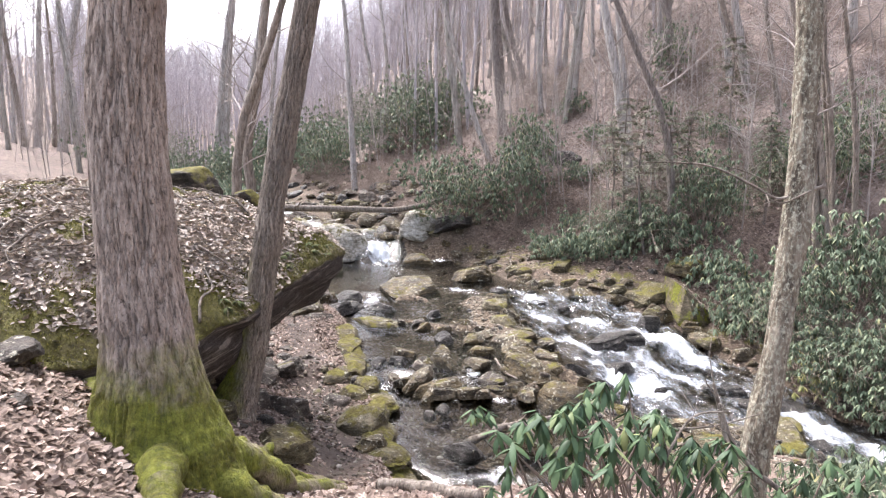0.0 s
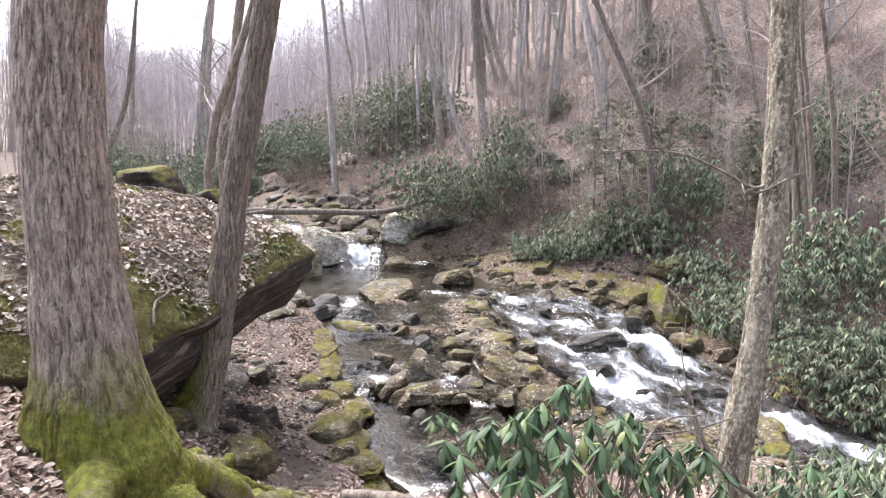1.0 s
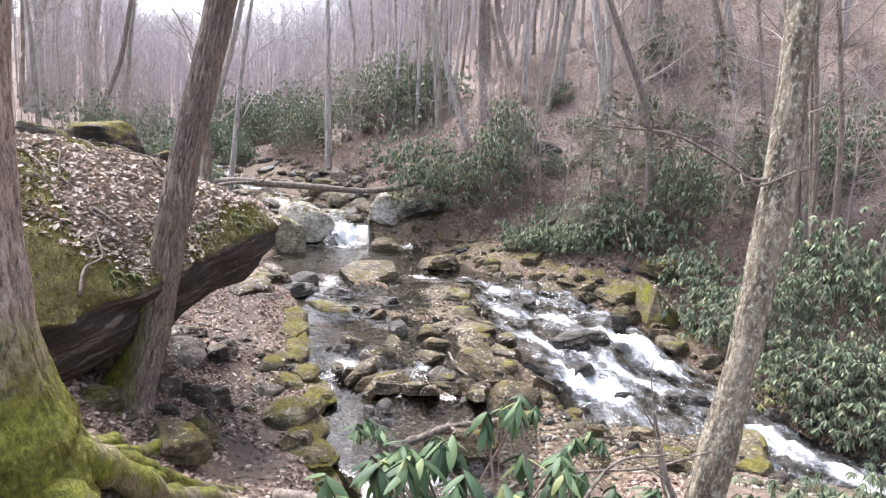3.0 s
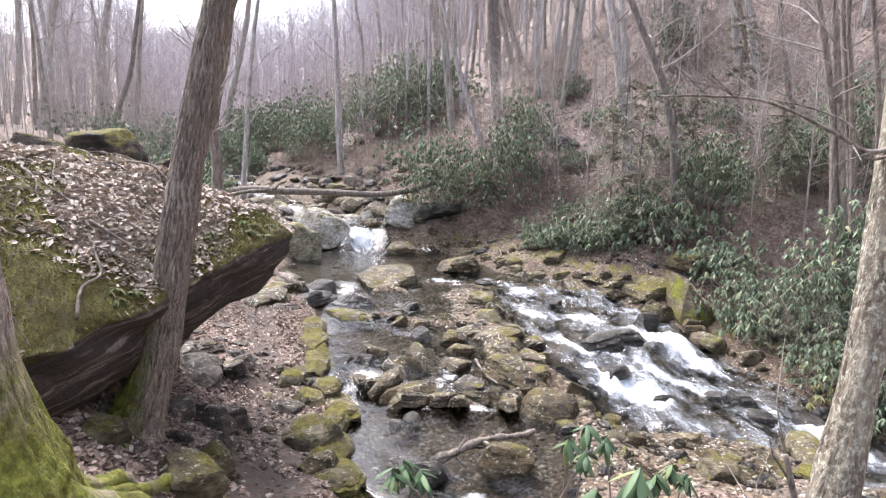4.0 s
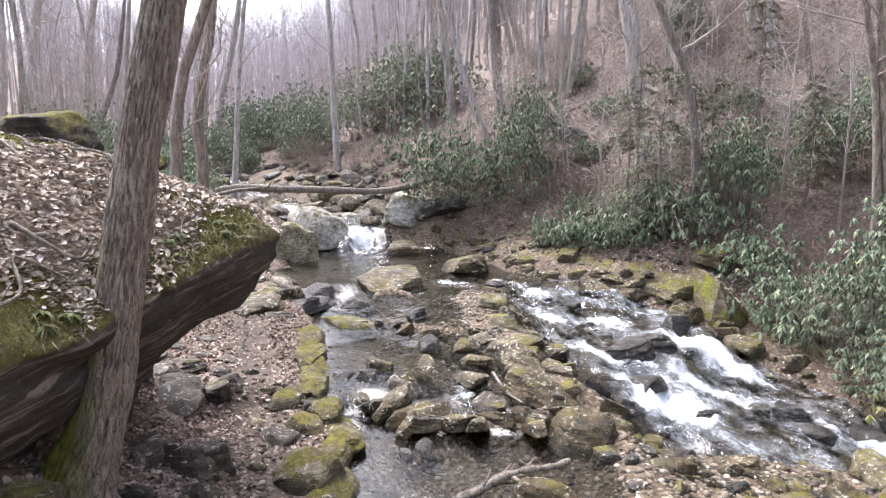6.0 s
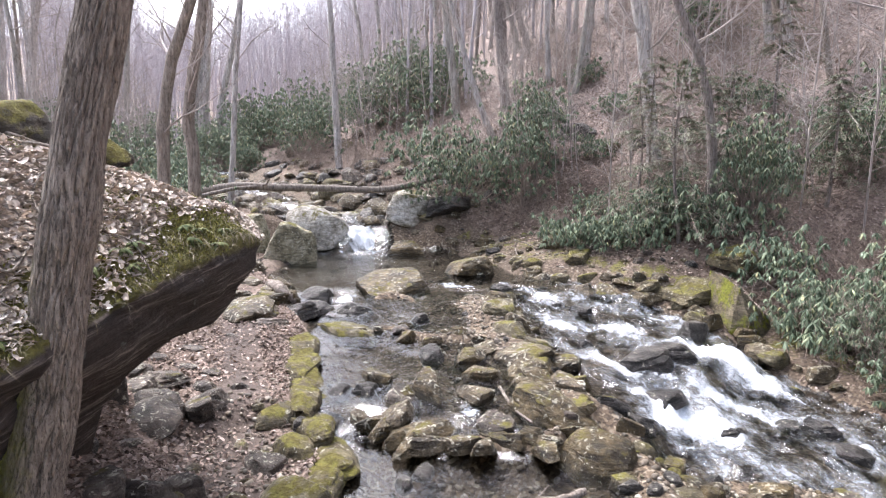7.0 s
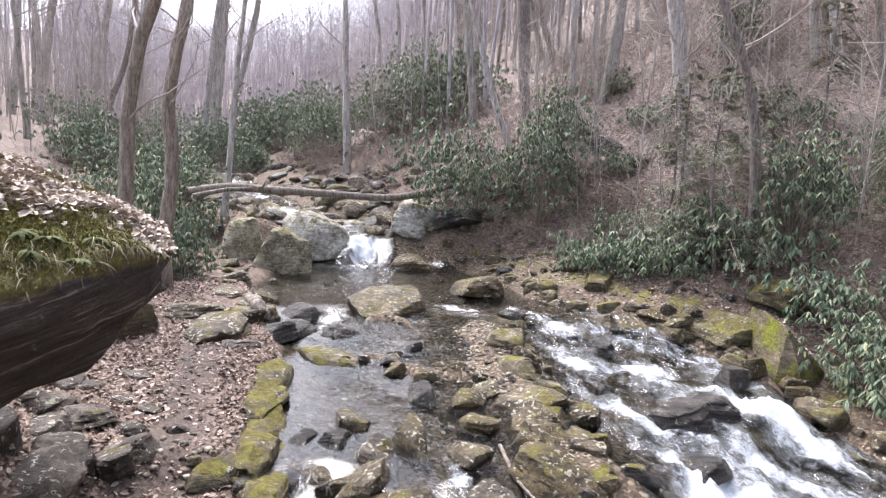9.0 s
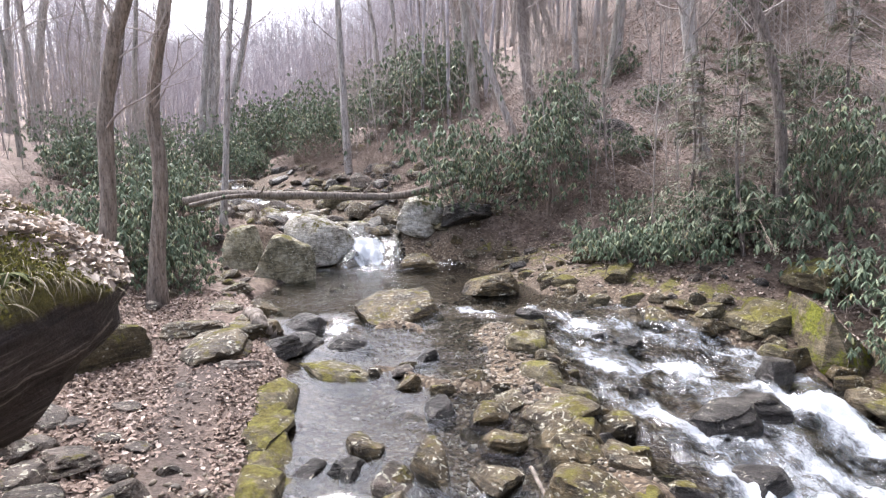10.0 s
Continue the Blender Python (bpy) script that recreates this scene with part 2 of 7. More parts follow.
def leaf_material(name, stops, rough, island=True, shine=0.5):
    m, n, l, b = shader(name, rough)
    col = ramp(n, l, random_of(n, island), *stops)
    mott = noise_tex(n, l, coords(n, l, world_space=True), 6, 3)
    col = mix(n, l, 0.4, col, ramp(n, l, mott, (0.3, grey(0.5)), (0.7, grey(1.15))), "MULTIPLY")
    l.new(col, b.inputs["Base Color"])
    b.inputs["Specular IOR Level"].default_value = shine
    return m


RHODO = leaf_material("rhododendron_leaf", ((0.0, (0.05, 0.074, 0.042)), (0.45, (0.112, 0.15, 0.092)), (0.8, (0.185, 0.228, 0.142)), (0.96, (0.25, 0.275, 0.155)), (1.0, (0.38, 0.35, 0.17))), 0.55, True, 0.28)
RHODO_NEAR = leaf_material("rhododendron_leaf_near", ((0.0, (0.036, 0.07, 0.034)), (0.5, (0.07, 0.12, 0.056)), (0.9, (0.12, 0.18, 0.08)), (1.0, (0.24, 0.27, 0.11))), 0.5, False, 0.28)
RHODO_YELLOW = leaf_material("rhododendron_leaf_yellow", ((0.0, (0.06, 0.09, 0.03)), (0.5, (0.22, 0.23, 0.07)), (1.0, (0.5, 0.45, 0.17))), 0.5)
HEMLOCK = leaf_material("hemlock_needles", ((0.0, (0.07, 0.09, 0.055)), (0.5, (0.14, 0.165, 0.1)), (1.0, (0.24, 0.24, 0.15))), 0.6)
LITTER = leaf_material("dry_leaves", ((0.0, (0.10, 0.068, 0.05)), (0.3, (0.19, 0.135, 0.105)), (0.6, (0.275, 0.205, 0.165)), (0.88, (0.37, 0.29, 0.24)), (1.0, (0.5, 0.42, 0.365))), 0.8)
# Pale leaves whose colour also holds extra light for the dim boulder slope.
LITTER_LIFTED = leaf_material("dry_leaves_lifted", ((0.0, (0.25, 0.2, 0.158)), (0.3, (0.38, 0.318, 0.262)), (0.6, (0.48, 0.412, 0.348)), (0.88, (0.58, 0.51, 0.44)), (1.0, (0.68, 0.625, 0.555))), 0.8)
PEBBLE = leaf_material("pebbles", ((0.0, (0.035, 0.027, 0.018)), (0.4, (0.10, 0.078, 0.052)), (0.8, (0.2, 0.165, 0.12)), (1.0, (0.4, 0.37, 0.31))), 0.6)
MOSS_TUFT = leaf_material("moss_tufts", ((0.0, (0.07, 0.062, 0.018)), (0.5, (0.17, 0.165, 0.036)), (1.0, (0.32, 0.3, 0.08))), 0.9)
DRY_GRASS = leaf_material("dry_grass", ((0.0, (0.13, 0.11, 0.065)), (1.0, (0.33, 0.29, 0.2))), 0.8)
FERN = leaf_material("fern_frond", ((0.0, (0.035, 0.05, 0.018)), (1.0, (0.11, 0.12, 0.05))), 0.8, True, 0.1)


def water_material():
    """Clear shallow water with a mirror gloss, white where the foam layer says so."""
    m = bpy.data.materials.new("stream_water")
    m.use_nodes = True
    n, l = m.node_tree.nodes, m.node_tree.links
    n.remove(n["Principled BSDF"])
    vec = coords(n, l, world_space=True)
    clear = n.new("ShaderNodeBsdfTransparent")
    clear.inputs["Color"].default_value = (0.74, 0.76, 0.75, 1)
    gloss = n.new("ShaderNodeBsdfGlossy")
    gloss.inputs["Roughness"].default_value = 0.04
    fres = n.new("ShaderNodeFresnel")
    fres.inputs["IOR"].default_value = 1.6
    k = n.new("ShaderNodeBump")
    k.inputs["Strength"].default_value, k.inputs["Distance"].default_value = 0.7, 0.04
    rip = calc(n, l, "MULTIPLY", noise_tex(n, l, coords(n, l, (1, 0.6, 1), True), 8, 5, 0.62, 0.6), calc(n, l, "ADD", calc(n, l, "MULTIPLY", attr(n, "foam"), 1.7), 0.28))
    l.new(rip, k.inputs["Height"])
    l.new(k.outputs["Normal"], gloss.inputs["Normal"])
    l.new(k.outputs["Normal"], fres.inputs["Normal"])
    surf = n.new("ShaderNodeMixShader")
    l.new(fres.outputs[0], surf.inputs[0])
    l.new(clear.outputs[0], surf.inputs[1])
    l.new(gloss.outputs[0], surf.inputs[2])
    froth = n.new("ShaderNodeBsdfPrincipled")
    froth.inputs["Base Color"].default_value = (0.70, 0.74, 0.78, 1)
    froth.inputs["Roughness"].default_value = 0.5
    streak = noise_tex(n, l, along(n, l, 41, (0.8, 1.1, 0.8)), 6.0, 8, 0.7, 0.7)
    small = noise_tex(n, l, along(n, l, 41, (0.9, 1.1, 1.0)), 24, 6, 0.75, 0.5)
    tex = calc(n, l, "ADD", calc(n, l, "MULTIPLY", streak, 0.55), calc(n, l, "MULTIPLY", small, 0.45))
    f = ramp(n, l, calc(n, l, "ADD", tex, calc(n, l, "SUBTRACT", attr(n, "foam"), 0.5)), (0.45, grey(0)), (0.6, grey(0.28)), (0.88, grey(1)))
    kb = n.new("ShaderNodeBump")
    kb.inputs["Strength"].default_value, kb.inputs["Distance"].default_value = 0.9, 0.09
    l.new(tex, kb.inputs["Height"])
    l.new(kb.outputs["Normal"], froth.inputs["Normal"])
    out = n.new("ShaderNodeMixShader")
    l.new(f, out.inputs[0])
    l.new(surf.outputs[0], out.inputs[1])
    l.new(froth.outputs[0], out.inputs[2])
    l.new(out.outputs[0], n["Material Output"].inputs["Surface"])
    return m


WATER = water_material()


# ---- mesh helpers ----


def lattice(seed):
    return np.random.default_rng(seed).random((32, 32, 32))


LATTICES = [lattice(s) for s in range(4)]


def vnoise(p, scale=1.0, octaves=3, which=0, gain=0.5):
    """Value noise at points (n, 3), about -1 to 1."""
    p = np.asarray(p, float) * scale
    total, amp, norm = 0.0, 1.0, 0.0
    for o in range(octaves):
        g = LATTICES[(which + o) % 4]
        i = np.floor(p).astype(int)
        f = p - i
        f = f * f * (3 - 2 * f)
        v = 0.0
        for dx in (0, 1):
            for dy in (0, 1):
                for dz in (0, 1):
                    w = np.abs(1 - dx - f[:, 0]) * np.abs(1 - dy - f[:, 1]) * np.abs(1 - dz - f[:, 2])
                    v = v + w * g[(i[:, 0] + dx) % 32, (i[:, 1] + dy) % 32, (i[:, 2] + dz) % 32]
        total, norm = total + amp * (2 * v - 1), norm + amp
        amp, p = amp * gain, p * 2.03 + 7.3
    return total / norm * 1.6


def as_mesh(name, verts, faces, material, smooth=True, layers=None):
    """A mesh from vertices and faces (an array, or a list of tuples of any length)."""
    me = bpy.data.meshes.new(name)
    verts = np.asarray(verts, dtype=np.float32)
    if isinstance(faces, np.ndarray):
        sizes, loops = np.full(len(faces), faces.shape[1]), faces.ravel()
    else:
        sizes = np.array([len(q) for q in faces])
        loops = np.fromiter((i for q in faces for i in q), dtype=np.int32)
    me.vertices.add(len(verts))
    me.vertices.foreach_set("co", verts.ravel())
    me.loops.add(len(loops))
    me.loops.foreach_set("vertex_index", loops.astype(np.int32))
    me.polygons.add(len(sizes))
    me.polygons.foreach_set("loop_start", np.concatenate(([0], np.cumsum(sizes)[:-1])).astype(np.int32))
    me.materials.append(material)
    me.polygons.foreach_set("use_smooth", np.full(len(sizes), smooth))
    for key, values in (layers or {}).items():
        a = me.attributes.new(key, "FLOAT", "POINT")
        a.data.foreach_set("value", np.asarray(values, dtype=np.float32))
    me.update(calc_edges=True)
    me.validate()
    return me


def spread(verts, faces, at, yaw, pitch, roll, scale):
    """Many turned copies of one small piece, as the arrays of a single mesh."""
    verts, faces = np.asarray(verts, float), np.asarray(faces)
    cy, sy, cp, sp, cr, sr = np.cos(yaw), np.sin(yaw), np.cos(pitch), np.sin(pitch), np.cos(roll), np.sin(roll)
    v = verts[None] * np.asarray(scale).reshape(len(at), 1, -1)
    x, y, z = v[..., 0], v[..., 1], v[..., 2]
    y, z = y * cr[:, None] - z * sr[:, None], y * sr[:, None] + z * cr[:, None]
    x, z = x * cp[:, None] + z * sp[:, None], -x * sp[:, None] + z * cp[:, None]
    x, y = x * cy[:, None] - y * sy[:, None], x * sy[:, None] + y * cy[:, None]
    out = np.stack((x, y, z), 2) + np.asarray(at)[:, None]
    f = faces[None] + (np.arange(len(at)) * len(verts))[:, None, None]
    return out.reshape(-1, 3), f.reshape(-1, faces.shape[1])


def part(name, me, parent, label="", kind=""):
    ob = new(name, me)
    ob.parent = parent
    return tagged(ob, label, kind=kind)


def thing(name, at, label, category, group="", kind="", me=None):
    ob = new(name, me)
    ob.location = at
    return tagged(ob, label, category, group, kind)


class Shape:
    """Collects vertices and faces of many small pieces for one mesh."""

    def __init__(self):
        self.v, self.f, self.n = [], [], 0

    def add(self, verts, faces):
        verts = np.asarray(verts)
        self.v.append(verts)
        self.f.extend([tuple(i + self.n for i in q) for q in faces])
        self.n += len(verts)

    def mesh(self, name, material, smooth=True, layers=None):
        return as_mesh(name, np.concatenate(self.v), self.f, material, smooth, layers)


def tube(points, radii, sides=6, close=True):
    """Vertices and faces of a round bar along points."""
    p = np.asarray(points, float)
    r = np.broadcast_to(np.asarray(radii, float), (len(p),))
    d = np.gradient(p, axis=0)
    d /= np.linalg.norm(d, axis=1)[:, None] + 1e-9
    ref = np.array((0.31, 0.95, 0.05)) if abs(d[0, 2]) > 0.6 else np.array((0.05, 0.1, 1.0))
    a = np.cross(d, ref)
    a /= np.linalg.norm(a, axis=1)[:, None] + 1e-9
    b = np.cross(d, a)
    t = np.arange(sides) * 2 * math.pi / sides
    v = p[:, None] + r[:, None, None] * (np.cos(t)[None, :, None] * a[:, None] + np.sin(t)[None, :, None] * b[:, None])
    v = v.reshape(-1, 3)
    f = []
    for i in range(len(p) - 1):
        for j in range(sides):
            k = (j + 1) % sides
            f.append((i * sides + j, i * sides + k, (i + 1) * sides + k, (i + 1) * sides + j))
    if close:
        f.append(tuple(range(sides))[::-1])
        f.append(tuple((len(p) - 1) * sides + j for j in range(sides)))
    return v, f


def curve_through(points, count):
    """A smooth line through a few points."""
    p = np.asarray(points, float)
    q = np.vstack((2 * p[0] - p[1], p, 2 * p[-1] - p[-2]))
    out = []
    for s in np.linspace(0, len(p) - 1, count):
        i = min(int(s), len(p) - 2)
        t = s - i
        a, b, c, d = q[i], q[i + 1], q[i + 2], q[i + 3]
        out.append(0.5 * (2 * b + (c - a) * t + (2 * a - 5 * b + 4 * c - d) * t * t + (3 * b - a - 3 * c + d) * t ** 3))
    return np.array(out)


# ---- the lie of the land ----
def sstep(a, b, v):
    t = np.clip((v - a) / (b - a), 0, 1)
    return t * t * (3 - 2 * t)


def edge_left(y):
    """The stream's left edge."""
    return np.interp(y, (6.8, 7.4, 8.3, 10, 11.2, 12.4, 14.2, 15.8, 18.4, 22, 24, 25, 27, 30, 40, 60, 120), (0.1, -0.35, -0.8, -1.0, -1.65, -1.95, -2.2, -2.9, -4.2, -4.0, -4.2, -5.2, -7.0, -9.2, -14.3, -21.5, -42))


def edge_right(y):
    """The stream's right edge."""
    return np.interp(y, (8, 9.5, 11, 12.5, 14, 15, 15.8, 16.7, 18.2, 18.9, 22, 22.7, 23.4, 25, 27, 30, 40, 60, 120), (10.5, 9.0, 7.9, 6.9, 6.2, 5.8, 5.4, 4.5, 3.0, 2.1, 1.0, 0.5, -1.35, -1.9, -4.7, -7.3, -12.6, -19.5, -39))


def ridge(y):
    """The line of slabs and gravel that parts the stream."""
    return np.interp(y, (7, 8.5, 9.5, 10.5, 11.5, 13.2, 15, 17, 18), (4.8, 3.4, 2.9, 2.5, 2.1, 1.5, 1.1, 0.9, 0.8))


def near_shore(x):
    """How far the gravel bar on the near side reaches out into the right arm."""
    return np.interp(x, (1.6, 2.2, 2.7, 3.7, 5.0, 6.1, 6.6, 7.5, 9), (8.6, 9.5, 10.15, 10.45, 10.4, 10.15, 9.6, 8.8, 7.6))


def level(x, y):
    """The height of the water."""
    x, y = x + 0.25 * np.sin(2.1 * y + 0.7), y + 0.35 * np.sin(1.7 * x + 0.4) + 0.16 * np.sin(4.3 * x + 1.9)
    left = np.interp(y, (5, 7.1, 7.7, 10.3, 10.75, 13.2, 14.9, 15.4, 17.2, 22.9, 23.9, 24.8, 27, 30, 33, 40, 60, 120), (-0.5, -0.3, 0.0, 0.02, 0.22, 0.27, 0.4, 0.45, 0.62, 0.66, 1.3, 1.5, 1.85, 2.3, 2.7, 3.3, 4.2, 6.4))
    u = (x - 1.5) * 0.75 - (y - 16) * 0.66
    right = np.interp(u, (-1, 0, 1.5, 2.1, 3.5, 4.1, 4.7, 5.5, 6.8, 7.5, 9, 14), (0.62, 0.58, 0.46, 0.28, 0.17, 0.07, -0.25, -0.4, -0.55, -0.88, -1.05, -1.8))
    side = sstep(-0.3, 0.5, x - ridge(y)) * (1 - sstep(16.5, 18.0, y))
    return left + (right - left) * side


def land(x, y):
    """The height of the ground without its fine relief."""
    w = level(x, y)
    el, er = edge_left(y), edge_right(y)
    dl, dr = (el - x), (x - er) * 0.85
    wide = np.maximum(er - el, 0.5)
    inside = np.clip(np.minimum(-dl, -dr), 0, 2)
    bed = w - 0.04 - 0.16 * sstep(0, 0.8, inside)
    split = np.exp(-((x - ridge(y)) / np.interp(y, (8, 10, 12, 13.5, 16, 18), (1.3, 0.7, 0.55, 0.8, 0.8, 0.2))) ** 2) * (1 - sstep(16.0, 17.5, y))
    bed = bed + 0.26 * split
    wy = y + 0.35 * np.sin(1.7 * x + 0.4) + 0.16 * np.sin(4.3 * x + 1.9)
    for at, x0, x1, high in ((10.5, -0.75, 2.3, 0.27), (14.2, -1.3, 0.9, 0.24), (16.2, -1.5, -0.2, 0.26)):
        bed = bed + high * np.exp(-((wy - at) / 0.3) ** 2) * sstep(x0, x0 + 0.3, x) * (1 - sstep(x1 - 0.3, x1, x))
    shore = near_shore(x) - y
    bar = np.minimum(level(x, near_shore(x)), level(x, y) + 0.6) + 0.05 * np.clip(shore, -1, 3) + 0.03
    bed = np.where(x > 1.6, np.maximum(bed, bed + (bar - bed) * sstep(-0.25, 0.3, shore) * sstep(1.6, 2.3, x)), bed)
    lft = np.interp(dl, (0, 0.25, 3, 8, 30, 150), (0.0, 0.22, 0.5, 1.7, 6.0, 24))
    rgt = np.interp(dr, (0, 0.4, 2, 9, 12, 160), (0.0, 0.25, 0.75, 3.1, 4.9, 125))
    z = np.where(dl > 0, w - 0.04 + lft, np.where(dr > 0, w - 0.04 + rgt, bed))
    near = 1.9 - 0.33 * np.maximum(y - 2.5, -0.4) + 0.6 * np.clip(-x - 1.2, 0, 4) - 0.12 * np.clip(x - 3, 0, 8)
    near = near - 0.85 * sstep(5.2, 7.0, y) * sstep(-0.9, -0.2, x) * (1 - sstep(2.2, 3.2, x))
    far = 0.16 * np.maximum(y - 90, 0)
    k = 0.12
    h = np.maximum(k - np.abs(z - near), 0) / k
    return np.maximum(z, near) + h * h * k / 4 + far


def relief(x, y):
    p = np.stack((x, y, x * 0), 1)
    away = np.clip((np.abs(y - 12) - 12) / 30, 0, 1)
    return 0.05 * vnoise(p, 1.1, 4, 1, 0.6) + (0.05 + 0.5 * away) * vnoise(p, 0.23, 2, 2)


def ground_at(x, y):
    x, y = np.atleast_1d(np.asarray(x, float)), np.atleast_1d(np.asarray(y, float))
    return land(x, y) + relief(x, y)


def graded(lo, a, b, hi, step):
    """Even steps from a to b, growing ones out to lo and hi."""
    mid = list(np.arange(a, b + step / 2, step))
    left, right, s = [], [], step
    while (left[-1] if left else a) > lo or (right[-1] if right else b) < hi:
        s *= 1.11
        left.append((left[-1] if left else a) - s)
        right.append((right[-1] if right else b) + s)
    left = [v for v in left if v > lo] + [lo]
    right = [v for v in right if v < hi] + [hi]
    return np.array(left[::-1] + mid + right)


def sheet(xs, ys):
    gx, gy = np.meshgrid(xs, ys)
    nx, ny = len(xs), len(ys)
    i = (np.arange(ny - 1)[:, None] * nx + np.arange(nx - 1)).ravel()
    return gx.ravel(), gy.ravel(), np.stack((i, i + 1, i + nx + 1, i + nx), 1)


def channel(x, y):
    """One in the stream, nought on land."""
    inside = np.minimum(x - edge_left(y), edge_right(y) - x)
    dry = land(x, y) - level(x, y)
    return sstep(-0.25, 0.15, inside) * (1 - sstep(0.25, 0.5, dry))


def build_ground():
    x, y, f = sheet(graded(-170, -6.5, 9.5, 170, 0.09), graded(-40, 2.5, 24, 260, 0.09))
    z = ground_at(x, y)
    right_bank = x - edge_right(y)
    bed = np.maximum(channel(x, y), 0.85 * np.exp(-(np.maximum(right_bank, 0) / 1.9) ** 2) * (right_bank > 0) * (y > 9) * (y < 26))
    out = np.maximum(right_bank, edge_left(y) - x)
    bed = np.maximum(bed, 0.9 * np.exp(-(np.maximum(out, 0) / 2.4) ** 2) * sstep(18.5, 21, y) * (1 - sstep(34, 42, y)))
    p = np.stack((x, y, x * 0), 1)
    wob = 0.25 * vnoise(p, 1.3, 2, 3)
    line = np.interp(y, (5, 7.5, 9, 11, 13, 16), (-0.6, -1.35, -1.9, -2.35, -3.1, -4.2)) + wob
    trod = np.exp(-((x - line + 0.1) / 0.5) ** 2) * sstep(5.5, 7.5, y) * (1 - sstep(13.5, 16, y))
    dr = x - edge_right(y)
    moss = 0.62 * np.exp(-((dr - 1.3) / 1.4) ** 2) * (y > 9) * (y < 23) * (dr > -0.2)
    moss += 0.55 * np.exp(-((x + 1.9) ** 2 + (y - 4.0) ** 2) / 0.9)
    me = as_mesh("ground", np.stack((x, y, z), 1), f, GROUND, True, {"bed": bed, "trodden": np.clip(trod, 0, 1), "moss": moss, "dry": sstep(5, 10, dr) * (y > 8) + sstep(6, 12, edge_left(y) - x) * 0.5})
    thing("ground", (0, 0, 0), "forest floor of brown leaf litter sloping to a stream bed", "ground", kind="structure", me=me)


build_ground()


def foam_at(x, y):
    """Where the water runs white: the falls and chutes, thinning out below each."""
    f = np.full_like(x, 0.0)

    def spot(cx, cy, rx, ry, turn, amount):
        c, s = math.cos(radians(turn)), math.sin(radians(turn))
        a, b = (x - cx) * c + (y - cy) * s, -(x - cx) * s + (y - cy) * c
        np.maximum(f, (0.14 + 0.76 * amount) * np.exp(-((a / (rx * 1.3)) ** 2 + (b / (ry * 1.2)) ** 2)), out=f)

    spot(-2.5, 23.3, 0.5, 0.75, 0, 1.05)
    spot(-2.4, 22.5, 0.75, 0.4, 0, 0.72)
    spot(-6.4, 27.0, 1.3, 0.8, -35, 0.95)
    spot(-8.2, 30.0, 1.5, 0.9, -45, 0.85)
    spot(-12, 37, 2.0, 1.2, -50, 0.9)
    spot(-4.6, 25.4, 1.2, 0.5, -20, 0.7)
    spot(0.35, 17.35, 0.8, 0.28, -20, 0.72)
    spot(-1.95, 16.4, 0.3, 0.45, 0, 0.75)
    spot(2.4, 16.6, 0.8, 0.35, -45, 0.72)
    spot(2.0, 17.3, 0.6, 0.3, -45, 0.62)
    spot(3.2, 15.8, 0.5, 0.2, -20, 0.8)
    spot(3.65, 14.85, 0.75, 0.38, 0, 0.95)
    spot(2.7, 14.4, 0.7, 0.22, -30, 0.75)
    spot(4.3, 14.3, 0.8, 0.3, -35, 0.6)
    spot(5.15, 13.85, 0.7, 0.55, -32, 1.1)
    spot(5.7, 13.3, 0.75, 0.55, -25, 0.8)
    spot(6.3, 12.7, 0.6, 0.4, -25, 0.55)
    spot(3.2, 12.9, 0.75, 0.35, -15, 0.86)
    spot(3.75, 11.5, 0.8, 0.55, -25, 1.1)
    spot(4.4, 12.6, 0.6, 0.35, -30, 0.55)
    spot(5.1, 12.1, 1.2, 0.35, -15, 0.66)
    spot(6.3, 11.5, 0.5, 0.35, -30, 0.6)
    spot(6.9, 10.75, 0.75, 0.4, -55, 1.05)
    spot(7.8, 10.1, 0.9, 0.5, -20, 0.75)
    spot(-1.1, 10.55, 0.35, 0.3, 0, 0.7)
    spot(0.55, 11.0, 0.16, 0.4, 0, 0.66)
    spot(0.7, 7.4, 0.3, 0.3, 0, 0.75)
    u = (x - 1.5) * 0.75 - (y - 16) * 0.66
    run = 0.5 * sstep(0.2, 1.0, x - ridge(y)) * sstep(-1.5, 0.5, u) * (1 - sstep(17.5, 19, y))
    p = np.stack((x * 1.0, y * 1.0, x * 0), 1)
    c, d = math.cos(radians(-42)), math.sin(radians(-42))
    q = np.stack(((x * c + y * d) * 0.8, (-x * d + y * c) * 1.6, x * 0), 1)
    torn = 0.30 * vnoise(q, 1.7, 4, 1, 0.65) + 0.12 * vnoise(p, 5.0, 2, 2)
    return np.maximum(f + torn * sstep(0.1, 0.45, f), run + 0.5 * torn * (run > 0.1))


